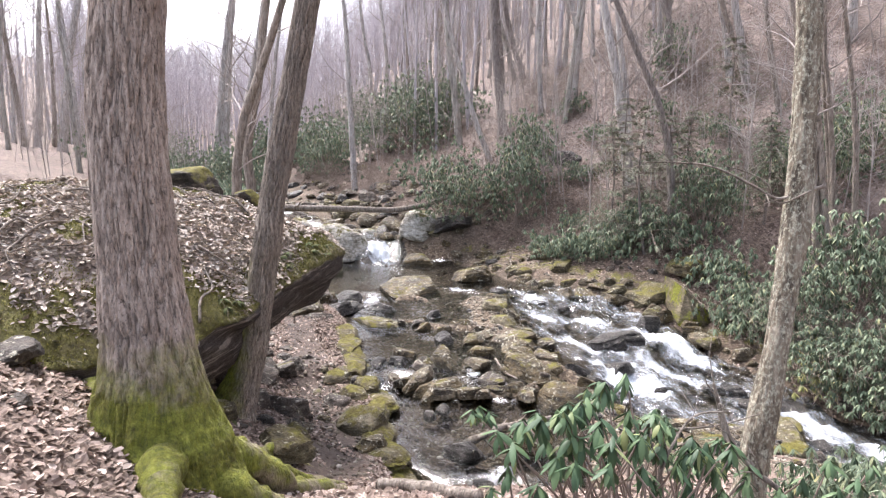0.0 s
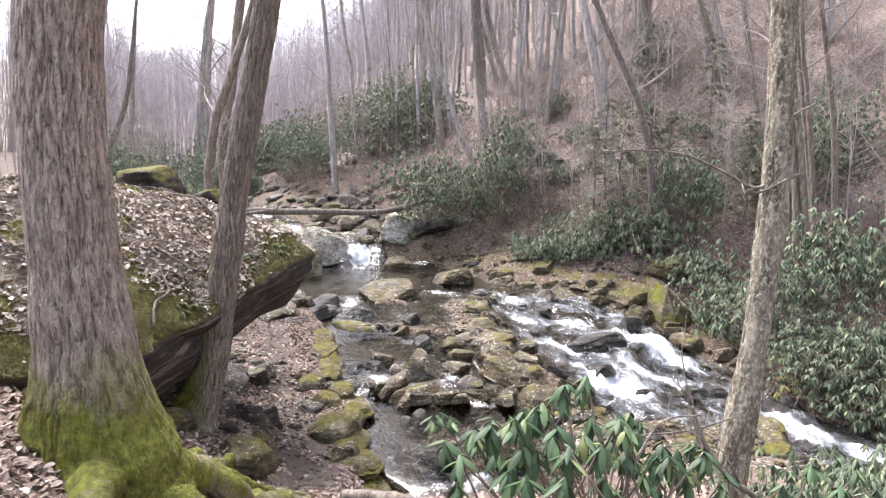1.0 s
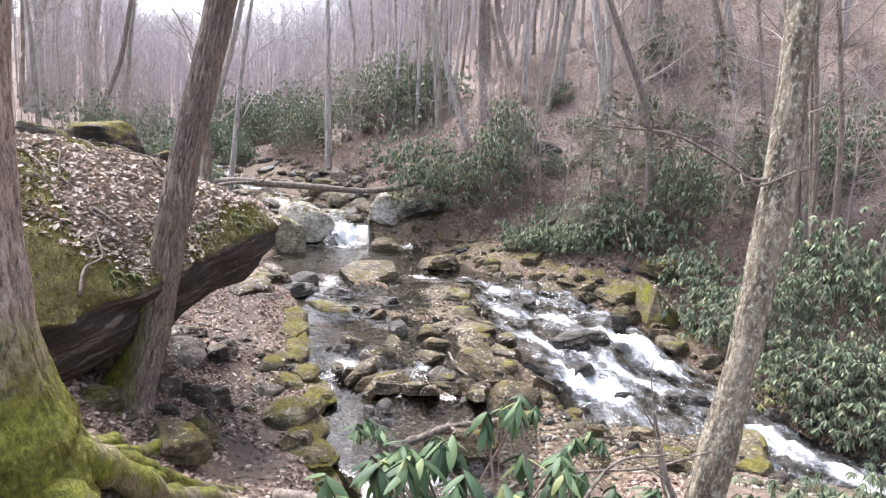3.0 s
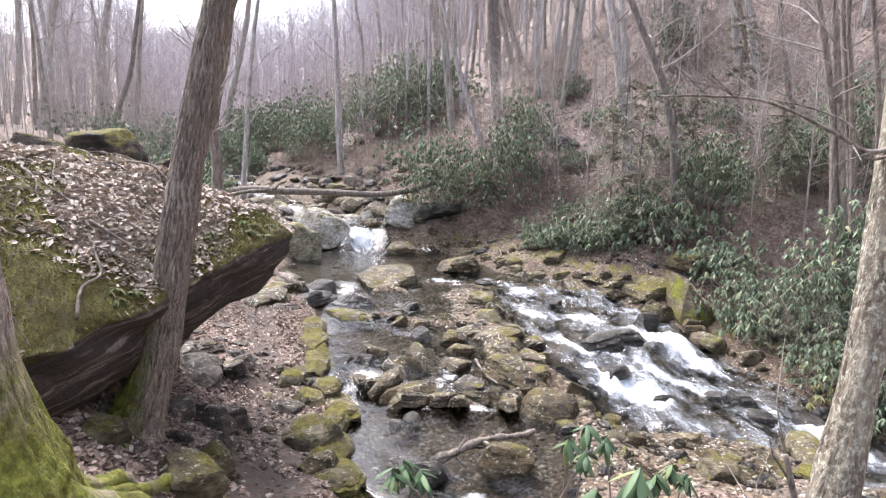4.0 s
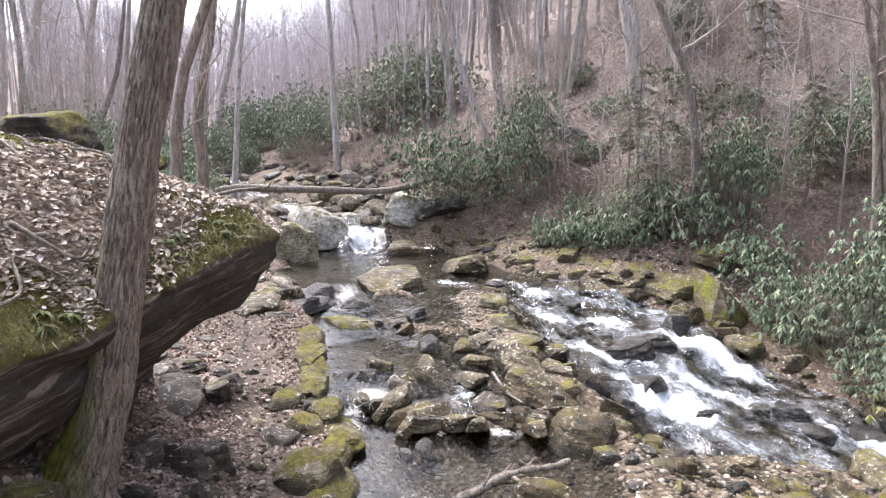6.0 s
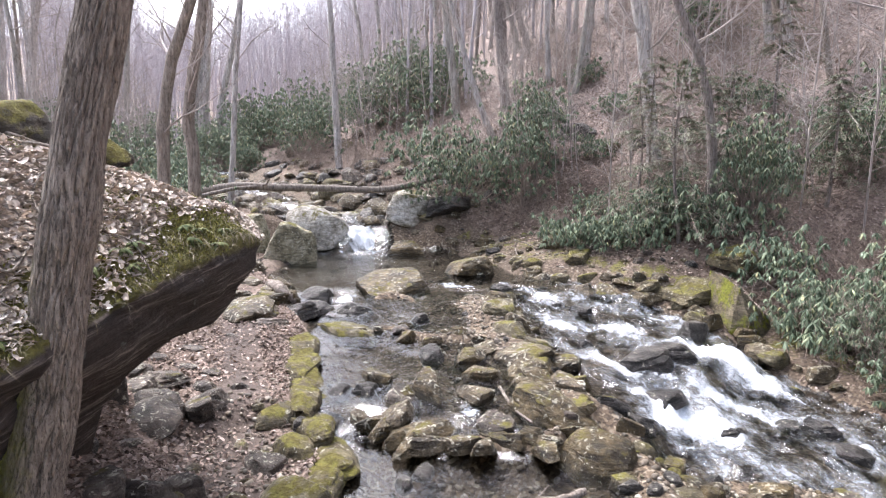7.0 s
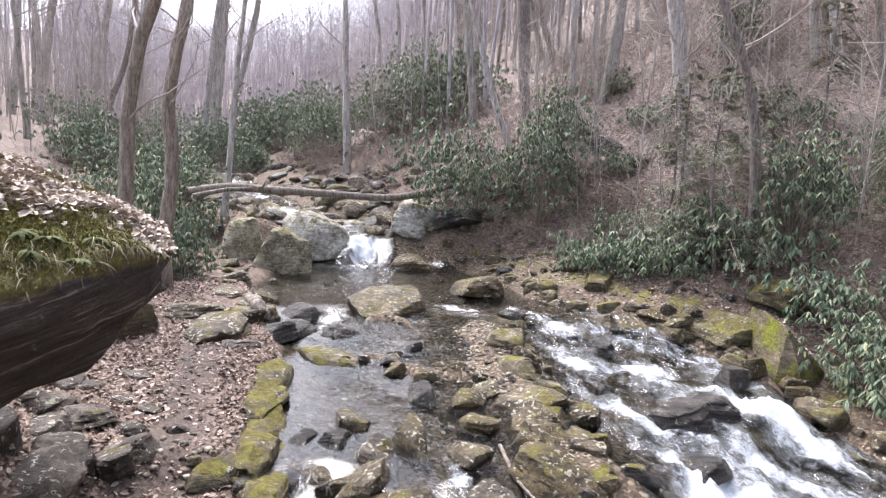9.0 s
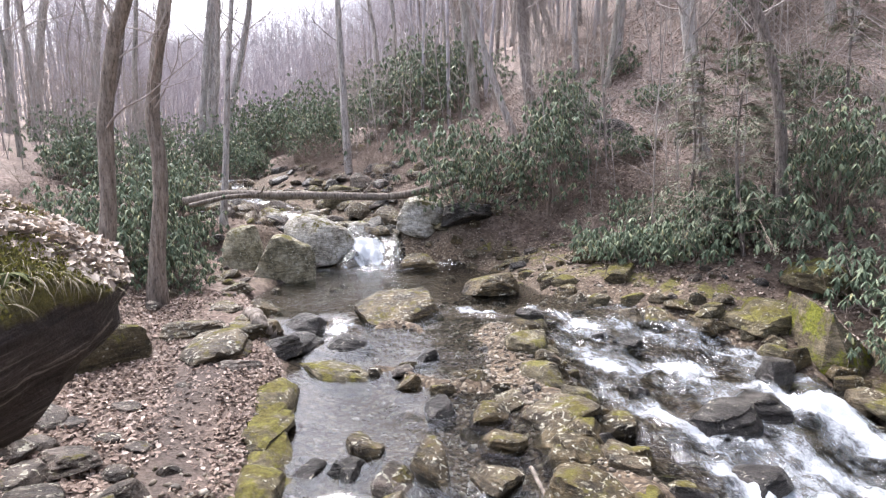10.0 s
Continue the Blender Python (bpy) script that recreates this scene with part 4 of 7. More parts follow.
stone("dark", 1.63, 17.20, 0.61, 0.43, 0.55, 0.13)
stone("dark", 2.77, 13.92, 0.26, 0.31, 0.29, 0.09)
stone("moss", -1.92, 10.66, 0.24, 0.52, 0.68, 0.16)
stone("dark", -1.25, 11.67, 0.23, 0.30, 0.49, 0.09)
stone("brown", -0.87, 12.31, 0.24, 0.32, 0.55, 0.10)
stone("brown", 0.66, 13.06, 0.26, 0.52, 0.68, 0.16)
stone("dark", 0.02, 13.20, 0.28, 0.39, 0.51, 0.12)
stone("lichen", 0.96, 13.54, 0.29, 0.55, 0.71, 0.11)
stone("flat", 1.39, 12.41, 0.25, 0.57, 0.74, 0.13)
stone("brown", 1.75, 12.57, 0.28, 0.58, 0.75, 0.19)
stone("lichen", 2.07, 12.06, 0.27, 0.47, 0.47, 0.09)
stone("brown", -0.66, 10.81, 0.13, 0.56, 0.27, 0.10, 16)
stone("brown", -0.49, 10.69, 0.13, 0.65, 0.31, 0.10, 56)
stone("brown", -0.28, 10.48, 0.13, 0.68, 0.33, 0.10, 43)
stone("flat", -0.21, 10.08, 0.13, 0.51, 0.24, 0.10, 64)
stone("lichen", 0.06, 10.16, 0.13, 0.59, 0.28, 0.10, 25)
stone("slabdark", 0.19, 10.22, 0.13, 0.55, 0.26, 0.10, 0)
stone("lichen", 0.48, 10.19, 0.13, 0.50, 0.24, 0.10, 21)
stone("lichen", 0.71, 10.13, 0.13, 0.58, 0.28, 0.10, 64)
stone("brown", 0.89, 10.37, 0.13, 0.61, 0.29, 0.10, -46)
stone("flat", 1.06, 10.28, 0.13, 0.51, 0.24, 0.10, -42)
stone("brown", 1.42, 10.10, 0.13, 0.68, 0.32, 0.10, -69)
stone("lichen", 1.44, 10.26, 0.13, 0.56, 0.27, 0.10, -34)
stone("brown", 1.78, 10.52, 0.13, 0.50, 0.24, 0.10, -0)
stone("brown", 1.91, 10.90, 0.13, 0.68, 0.33, 0.10, -29)
stone("brown", 2.10, 11.00, 0.13, 0.43, 0.20, 0.10, 63)
stone("flat", -1.26, 14.38, 0.33, 0.27, 0.19, 0.12)
stone("flat", -0.99, 14.47, 0.33, 0.31, 0.22, 0.12)
stone("flat", -0.52, 14.78, 0.33, 0.38, 0.27, 0.12)
stone("flat", -0.45, 14.02, 0.33, 0.41, 0.29, 0.12)
stone("flat", 0.06, 13.77, 0.33, 0.41, 0.29, 0.12)
stone("brown", 0.25, 14.30, 0.33, 0.27, 0.19, 0.12)
stone("brown", 0.48, 13.99, 0.33, 0.37, 0.26, 0.12)
stone("flat", 0.84, 13.83, 0.33, 0.37, 0.26, 0.12)
stone("ledge", -0.51, 7.60, -0.15, 0.64, 1.32, 0.14, 29, 5)
stone("ledge", -0.85, 8.22, 0.00, 0.67, 1.49, 0.15, 19, 4)
stone("ledge", -0.94, 8.84, 0.01, 0.58, 1.40, 0.15, 7, 2)
stone("ledge", -1.13, 9.46, 0.01, 0.68, 1.54, 0.12, 7, 2)
stone("ledge", -1.16, 10.08, 0.02, 0.69, 1.43, 0.16, 20, -4)
stone("ledge", -1.48, 10.70, 0.13, 0.66, 1.53, 0.16, 28, 0)
stone("ledge", -1.69, 11.32, 0.23, 0.55, 1.65, 0.19, 19, 4)
stone("ledge", -1.87, 11.94, 0.24, 0.64, 1.59, 0.12, 14, 1)
stone("ledge", -2.05, 12.56, 0.25, 0.70, 1.38, 0.19, 10, -11)
stone("ledge", -2.19, 13.18, 0.27, 0.68, 1.69, 0.18, 8, 4)
stone("flat", 3.76, 8.60, -0.22, 0.54, 0.35, 0.22)
stone("driftrock", 3.60, 8.87, -0.29, 0.42, 0.24, 0.17)
stone("dark", 3.62, 9.14, -0.39, 0.40, 0.29, 0.16)
stone("slabdark", 3.36, 9.41, -0.43, 0.58, 0.37, 0.18)
stone("driftrock", 3.22, 9.68, -0.44, 0.45, 0.34, 0.18)
stone("flat", 3.13, 9.95, -0.41, 0.55, 0.39, 0.15)
stone("moss", 3.03, 10.22, -0.31, 0.31, 0.22, 0.13)
stone("driftrock", 3.06, 10.49, -0.32, 0.60, 0.47, 0.17)
stone("brown", 2.64, 10.76, 0.10, 0.40, 0.26, 0.11)
stone("dark", 2.81, 11.03, -0.02, 0.54, 0.31, 0.19)
stone("dark", 2.58, 11.30, 0.10, 0.59, 0.34, 0.21)
stone("moss", 2.54, 11.57, 0.04, 0.47, 0.36, 0.17)
stone("brown", 2.55, 11.84, -0.01, 0.37, 0.29, 0.12)
stone("slabdark", 2.18, 12.11, 0.15, 0.52, 0.41, 0.14)
stone("dark", 1.91, 12.38, 0.24, 0.39, 0.30, 0.11)
stone("driftrock", 1.90, 12.65, 0.24, 0.34, 0.21, 0.11)
stone("dark", 1.91, 12.92, 0.24, 0.42, 0.32, 0.14)
stone("flat", 2.01, 13.19, 0.20, 0.55, 0.40, 0.17)
stone("moss", 1.84, 13.46, 0.29, 0.60, 0.47, 0.18)
stone("brown", 1.79, 13.73, 0.35, 0.38, 0.23, 0.14)
stone("brown", 1.60, 14.00, 0.41, 0.57, 0.35, 0.23)
stone("slabdark", 1.86, 14.27, 0.39, 0.31, 0.23, 0.09)
stone("slabdark", 1.62, 14.54, 0.47, 0.62, 0.40, 0.22)
stone("driftrock", 1.59, 14.81, 0.48, 0.45, 0.25, 0.14)
stone("moss", 1.63, 15.08, 0.46, 0.52, 0.38, 0.13)
stone("slabdark", 1.67, 15.35, 0.45, 0.38, 0.28, 0.14)
stone("driftrock", 1.55, 15.62, 0.51, 0.43, 0.28, 0.12)
stone("driftrock", 1.39, 15.89, 0.57, 0.59, 0.43, 0.23)
stone("moss", 1.55, 16.16, 0.51, 0.57, 0.36, 0.22)
stone("lichen", 6.90, 13.60, -0.17, 0.58, 0.42, 0.14)
stone("lichen", 6.01, 13.90, -0.32, 0.45, 0.27, 0.17)
stone("moss", 6.33, 14.20, -0.13, 0.63, 0.47, 0.23)
stone("lichen", 6.21, 14.50, -0.07, 0.64, 0.51, 0.18)
stone("driftrock", 6.20, 14.80, 0.00, 0.73, 0.41, 0.22)
stone("brown", 6.25, 15.10, 0.08, 0.54, 0.32, 0.21)
stone("brown", 5.72, 15.40, 0.26, 0.50, 0.33, 0.20)
stone("moss", 5.57, 15.70, 0.29, 0.65, 0.51, 0.13)
stone("lichen", 5.61, 16.00, 0.42, 0.36, 0.28, 0.10)
stone("moss", 5.38, 16.30, 0.46, 0.43, 0.30, 0.15)
stone("driftrock", 4.93, 16.60, 0.50, 0.45, 0.26, 0.12)
stone("mossy", 4.90, 16.90, 0.70, 0.53, 0.30, 0.18)
stone("moss", 4.75, 17.20, 0.86, 0.38, 0.21, 0.15)
stone("lichen", 4.16, 17.50, 0.83, 0.42, 0.25, 0.12)
stone("mossy", 3.71, 17.80, 0.74, 0.53, 0.30, 0.13)
stone("moss", 3.14, 18.10, 0.59, 0.67, 0.39, 0.22)
stone("lichen", 2.73, 18.40, 0.57, 0.59, 0.40, 0.21)
stone("driftrock", 2.57, 18.70, 0.68, 0.61, 0.48, 0.21)
stone("mossy", 2.56, 19.00, 0.83, 0.61, 0.34, 0.24)
stone("lichen", 2.33, 19.30, 0.77, 0.70, 0.40, 0.18)
stone("mossy", 2.31, 19.60, 0.82, 0.56, 0.35, 0.14)
stone("lichen", 2.28, 19.90, 0.84, 0.37, 0.29, 0.09)
stone("lichen", 1.54, 20.20, 0.58, 0.58, 0.45, 0.13)
stone("brown", 1.93, 20.50, 0.79, 0.57, 0.38, 0.12)
stone("moss", 1.85, 20.80, 0.81, 0.36, 0.28, 0.09)
stone("moss", 1.29, 21.10, 0.59, 0.31, 0.23, 0.11)
stone("moss", 1.86, 21.40, 0.88, 0.66, 0.46, 0.23)
stone("brown", 1.26, 21.70, 0.67, 0.63, 0.47, 0.19)
stone("moss", 1.54, 22.00, 0.86, 0.31, 0.20, 0.08)
stone("driftrock", 1.58, 22.30, 0.94, 0.72, 0.41, 0.23)
stone("brown", 0.62, 22.60, 0.65, 0.59, 0.35, 0.16)
stone("lichen", 0.52, 22.90, 0.85, 0.62, 0.47, 0.13)
stone("driftrock", 0.15, 23.20, 1.01, 0.47, 0.35, 0.15)
stone("lichen", 0.67, 23.50, 1.42, 0.48, 0.36, 0.12)
stone("moss", -0.28, 23.80, 1.26, 0.71, 0.50, 0.17)
stone("mossy", -0.47, 24.10, 1.31, 0.72, 0.48, 0.15)
stone("mossy", -0.79, 24.40, 1.27, 0.57, 0.38, 0.14)
stone("moss", -10.52, 31.27, 1.90, 0.64, 0.46, 0.26)
stone("moss", -10.13, 31.85, 1.94, 0.90, 0.66, 0.43)
stone("white", -3.03, 25.41, 1.45, 1.08, 0.73, 0.33)
stone("white", -7.23, 28.46, 1.69, 0.59, 0.40, 0.28)
stone("brown", -7.85, 29.64, 1.75, 0.86, 0.63, 0.33)
stone("lichen", -10.23, 28.78, 1.98, 1.15, 0.88, 0.49)
stone("brown", -9.31, 30.92, 1.85, 0.84, 0.56, 0.26)
stone("lichen", -8.40, 29.88, 1.76, 0.68, 0.54, 0.25)
stone("moss", -9.54, 28.48, 1.84, 0.95, 0.61, 0.35)
stone("driftrock", -11.95, 32.64, 2.16, 1.08, 0.69, 0.50)
stone("driftrock", -7.39, 29.51, 1.79, 0.71, 0.47, 0.23)
stone("brown", -5.51, 25.67, 1.42, 0.73, 0.46, 0.29)
stone("lichen", -7.61, 25.01, 1.72, 0.92, 0.57, 0.35)
stone("moss", -12.15, 32.45, 2.17, 0.72, 0.55, 0.29)
stone("brown", -3.66, 25.31, 1.41, 1.10, 0.83, 0.38)
stone("moss", -9.59, 32.91, 1.96, 0.71, 0.50, 0.23)
stone("lichen", -4.77, 25.70, 1.41, 0.97, 0.71, 0.38)
stone("white", -8.11, 31.63, 1.88, 0.48, 0.36, 0.20)
stone("dark", -6.58, 28.20, 1.65, 0.47, 0.37, 0.19)
stone("lichen", -7.94, 29.52, 1.73, 0.78, 0.51, 0.26)
stone("brown", -2.40, 24.72, 1.37, 1.13, 0.83, 0.41)
stone("moss", -6.24, 27.97, 1.63, 0.78, 0.59, 0.28)
stone("white", -5.98, 25.51, 1.44, 1.07, 0.85, 0.37)
stone("dark", -11.43, 31.16, 2.11, 0.91, 0.59, 0.42)
stone("lichen", -5.34, 25.54, 1.40, 0.69, 0.55, 0.31)
stone("driftrock", -4.70, 26.99, 1.49, 0.90, 0.59, 0.41)
stone("cave", -2.20, 7.80, 0.72, 0.60, 0.42, 0.25)
stone("cave", -2.80, 7.40, 1.21, 0.60, 0.42, 0.30)
stone("cave", -2.10, 8.35, 0.48, 0.50, 0.35, 0.22)
stone("cave", -1.90, 7.35, 0.69, 0.45, 0.32, 0.14)
stone("dark", 5.3, 26.9, 3.5, 1.5, 1.1, 0.5)
stone("brown", 6.2, 25.6, 3.55, 1.1, 0.9, 0.35)
stone("dark", 7.6, 25.2, 3.8, 1.6, 1.0, 0.3)


def wedge_boulder():
    """A tall split block: an upright mossy face and a sloping top strewn with leaves."""
    bm = bmesh.new()
    for p in ((-0.62, -0.7, -0.5), (0.75, -0.62, -0.5), (0.8, 0.8, -0.5), (-0.6, 0.8, -0.5), (-0.62, -0.55, 0.3), (-0.42, -0.5, 1.18), (-0.32, 0.6, 1.35), (0.2, 0.55, 1.12), (0.72, -0.5, 0.12), (0.78, 0.5, 0.6), (0.35, -0.72, -0.05), (-0.35, -0.78, 0.45)):
        bm.verts.new(p)
    bmesh.ops.convex_hull(bm, input=bm.verts[:])
    bmesh.ops.triangulate(bm, faces=bm.faces[:])
    bmesh.ops.subdivide_edges(bm, edges=bm.edges[:], cuts=9, use_grid_fill=True)
    v = np.array([q.co[:] for q in bm.verts])
    bm.verts.index_update()
    f = [tuple(q.index for q in p.verts) for p in bm.faces]
    bm.free()
    v = v * (1 + 0.05 * vnoise(v, 1.6, 4, 2, 0.6) + 0.02 * vnoise(v, 7.0, 3, 1, 0.6))[:, None]
    me = as_mesh("boulder", v, f, ROCK_GREEN)
    me.set_sharp_from_angle(angle=0.5)
    ob = thing("boulder", (6.5, 15.9, -0.15), "tall angular boulder with yellow-green moss on its side", "boulder", "rocks of the stream", me=me)
    ob.rotation_euler = (0, 0, radians(12))
    return ob


wedge = wedge_boulder()


def scatter_rocks():
    """Loose stones along the banks, on the gravel bar and in the shallows."""
    g = np.random.default_rng(31)
    kinds = [(ROCK_BROWN, "small loose brown stone by the water"), (ROCK_LICHEN, "small stone spotted with pale lichen"), (ROCK_GREY, "small loose grey angular stone"), (ROCK_DARK, "small dark wet stone in shallows"), (ROCK_MOSS, "small stone with green moss")]
    base = []
    for i in range(15):
        v, f = rock_shape(1, g.uniform(0.6, 0.9), g.uniform(0.35, 0.7), 70 + i, 2, 0.9, 0.4)
        base.append((as_mesh("stone", v, f, kinds[i % 5][0]), kinds[i % 5][1]))
        base[-1][0].set_sharp_from_angle(angle=0.4)
    zones = [((2.0, 6.5, 14.5, 20.5), 170, 0.14, 0.5), ((-1.5, 3.2, 18.5, 24.5), 110, 0.15, 0.5), ((-3.4, -1.6, 6.8, 9.5), 70, 0.1, 0.42), ((-2.0, 2.4, 10.4, 12.6), 60, 0.12, 0.34), ((0.2, 2.2, 12.2, 16.5), 50, 0.1, 0.28), ((2.1, 6.4, 8.0, 10.35), 620, 0.08, 0.36), ((2.0, 6.5, 15.5, 20.5), 90, 0.15, 0.5), ((-5.5, -2.2, 14.5, 21), 60, 0.12, 0.45), ((-2.6, -0.6, 6.5, 11), 50, 0.08, 0.25), ((-4, -0.6, 9.8, 13), 30, 0.06, 0.2), ((-2.2, 2.4, 19.5, 24.5), 60, 0.15, 0.5), ((-9, -1.5, 24.5, 31), 220, 0.25, 0.95), ((-3.0, 1.6, 23.6, 28), 380, 0.2, 0.8), ((-7.5, -4.5, 19, 26), 200, 0.2, 0.7), ((-14, -4, 25, 36), 900, 0.25, 1.0), ((-3, 2.5, 24.5, 30), 240, 0.2, 0.7), ((-8, -2, 24.5, 30), 260, 0.3, 1.1), ((-1.5, 2.0, 7.6, 10.3), 30, 0.06, 0.2), ((3, 7.2, 11, 15.5), 40, 0.12, 0.4), ((-6, -3.4, 18, 24), 40, 0.2, 0.7)]
    rows = []
    for (x0, x1, y0, y1), count, lo, hi in zones:
        for _ in range(int(count * (0.5 if y0 > 10 and y1 < 17 and x0 < 1 else 0.25))):
            x, y = g.uniform(x0, x1), g.uniform(y0, y1)
            s = lo + (hi - lo) * g.random() ** 2
            z = float(ground_at(x, y)[0])
            if z > float(level(x, y)) - 0.3:
                rows.append((math.hypot(x - 0.5, y - 5) / s ** 0.4, (x, y, z + 0.1 * s), s * np.array((1, 1, g.uniform(0.7, 1.2))), g.uniform(-0.3, 0.3, 2), g.uniform(0, 6.3), g.integers(15)))
    rows.sort(key=lambda r: r[0])
    for _, at, size, tip, turn, k in rows[:285]:
        ob = thing("stone", at, base[k][1], "rock", "loose stones of the stream", me=base[k][0])
        ob.scale = size
        ob.rotation_euler = (tip[0], tip[1], turn)
    verts, faces, paint, n = [], [], [], 0
    for k in range(15):
        some = [r for r in rows[285:] if r[5] == k]
        if some:
            me = base[k][0]
            v = np.array([q.co[:] for q in me.vertices])
            f = np.array([q.vertices[:] for q in me.polygons])
            q, e = spread(v, f, np.array([r[1] for r in some]), np.array([r[4] for r in some]), np.array([r[3][0] for r in some]), np.array([r[3][1] for r in some]), np.array([r[2] for r in some]))
            verts.append(q)
            faces.append(e + n)
            paint.append(np.full(len(e), k % 5))
            n += len(q)
    me = as_mesh("rubble", np.concatenate(verts), np.concatenate(faces), kinds[0][0], False)
    for material, _ in kinds[1:]:
        me.materials.append(material)
    me.polygons.foreach_set("material_index", np.concatenate(paint).astype(np.int32))
    thing("rubble", (0, 0, 0), "brown and mossy broken stones heaped upstream and on the far bank", "rubble", kind="stuff", me=me)


scatter_rocks()


# ---- trees ----
def limb_set(rows, g, start, reach, limbs, subs, twigs, up=0.75):
    """Limbs, branches and twigs of a bare crown along a trunk line."""
    s = Shape()
    rows = np.asarray(rows)
    total = len(rows)
    for i in range(limbs):
        k = start + (1 - start) * (i + g.random()) / limbs
        p = rows[min(int(k * total), total - 1)]
        a = g.uniform(0, 2 * math.pi)
        size = reach * (1.05 - 0.75 * (k - start) / (1 - start + 1e-6)) * g.uniform(0.6, 1.15)
        d = np.array((math.cos(a), math.sin(a), up * g.uniform(0.4, 1.5)))
        d /= np.linalg.norm(d)
        pts, way = [p], d
        for t in range(6):
            way = way + g.normal(0, 0.2, 3) + np.array((0, 0, 0.06))
            way = way / np.linalg.norm(way)
            pts.append(pts[-1] + way * size / 6)
        r = 0.0085 * size + 0.003
        s.add(*tube(pts, r * np.linspace(1, 0.18, 7), 4, False))
        for j in range(subs):
            t = g.uniform(0.25, 1)
            q = np.array([np.interp(t * 6, range(7), [w[c] for w in pts]) for c in range(3)])
            e = d + g.normal(0, 0.55, 3)
            e[2] += 0.25
            e /= np.linalg.norm(e)
            n2 = size * g.uniform(0.25, 0.5)
            tip = q + e * n2
            s.add(*tube((q, q + e * n2 * 0.5 + g.normal(0, 0.03 * size, 3), tip), (r * 0.4, r * 0.28, r * 0.12), 3, False))
            for _ in range(twigs):
                w = e + g.normal(0, 0.6, 3)
                w /= np.linalg.norm(w)
                o = q + e * n2 * g.uniform(0.3, 1)
                s.add(*tube((o, o + w * n2 * g.uniform(0.35, 0.8)), (r * 0.17, r * 0.08), 3, False))
    return s


BARKS = {"white": (BARK_WHITE, "tall bare tree with pale smooth bark"), "grey": (BARK_GREY, "tall leafless tree with grey bark"), "dark": (BARK_DARK, "tall leafless tree with dark bark"), "tan": (BARK_TAN, "bare tree with tan bark on the slope")}
tree_count = 0


def standing(kind, r, *points):
    """A bare tree whose trunk goes through the points and on upwards."""
    global tree_count
    tree_count += 1
    g = np.random.default_rng(3000 + tree_count)
    pts = [np.array(p) for p in points]
    d = pts[-1] - pts[-2]
    d = d / np.linalg.norm(d)
    full = max(14.0, r * 95)
    while pts[-1][2] - pts[0][2] < full:
        d = d * 0.9 + np.array((0.05 * g.normal(), 0.05 * g.normal(), 0.14))
        d /= np.linalg.norm(d)
        pts.append(pts[-1] + d * full * 0.2)
    base = pts[0].copy()
    base[2] -= 0.3
    rows = curve_through([p - base for p in pts], 40)
    rows[0, 2] -= 0.2
    rise = rows[:, 2] / rows[-1, 2]
    rad = r * (1.08 - 0.9 * rise) * (1 + 0.55 * np.exp(-np.maximum(rows[:, 2] - 0.3, 0) / (r * 2.5)))
    v, f = tube(rows, rad, 12)
    v += 0.10 * r * vnoise(v, 2.2, 2)[:, None] * np.array((1, 1, 0))
    material, label = BARKS[kind]
    ob = thing("bare_tree", base, label, "tree", "trees of the wood")
    part("trunk", as_mesh("trunk", v, f, material), ob)
    crown = limb_set(rows, g, 0.3, full * 0.2, 14, 4, 3)
    part("crown", crown.mesh("crown", LIMB), ob, "leafless grey branches and twigs")
    return ob


standing("white", 0.203, (0.96, 33.43, 4.62), (0.80, 33.43, 6.75), (0.48, 33.43, 9.53), (0.27, 33.43, 11.70))
standing("grey", 0.139, (2.48, 29.16, 4.11), (1.53, 29.16, 6.56), (0.94, 29.16, 8.48), (0.34, 29.16, 10.60))
standing("grey", 0.163, (-4.41, 31.20, 2.65), (-4.56, 31.20, 5.19), (-4.68, 31.20, 8.58), (-4.78, 31.20, 11.11))
standing("grey", 0.195, (7.22, 23.56, 3.32), (7.00, 23.56, 4.92), (6.68, 23.56, 6.78), (6.48, 23.56, 8.00))
standing("dark", 0.121, (7.16, 18.91, 2.11), (6.96, 18.91, 4.48), (6.55, 18.91, 6.09), (6.26, 18.91, 6.76))
standing("dark", 0.217, (3.34, 32.21, 5.07), (2.96, 32.21, 7.65), (2.71, 32.21, 10.39))
standing("white", 0.169, (5.09, 39.90, 8.58), (4.46, 39.90, 10.66), (3.99, 39.90, 12.43))
standing("dark", 0.179, (5.40, 38.93, 8.42), (4.93, 38.93, 10.44), (4.33, 38.93, 12.16))
standing("tan", 0.125, (-4.96, 14.52, 0.76), (-5.03, 14.52, 1.74), (-4.91, 14.52, 3.01), (-4.85, 14.52, 4.23), (-4.65, 14.52, 5.18), (-4.42, 14.52, 5.80))
standing("tan", 0.145, (-5.49, 16.85, 0.93), (-5.39, 16.85, 2.07), (-5.27, 16.85, 3.43), (-5.35, 16.85, 4.46), (-5.15, 16.85, 5.56), (-4.96, 16.85, 6.43))
standing("grey", 0.310, (-16.94, 47.09, 2.51), (-16.41, 47.09, 8.19), (-15.84, 47.09, 14.74))
standing("grey", 0.251, (-16.47, 43.97, 2.58), (-15.86, 43.97, 7.83), (-15.07, 43.97, 13.89))
standing("grey", 0.104, (-7.01, 24.00, 1.76), (-6.90, 24.00, 2.80), (-6.66, 24.00, 5.97), (-6.39, 24.00, 8.37))
standing("tan", 0.091, (9.57, 15.38, 0.63), (9.37, 15.38, 3.46), (9.14, 15.38, 5.30), (8.73, 15.38, 7.08))
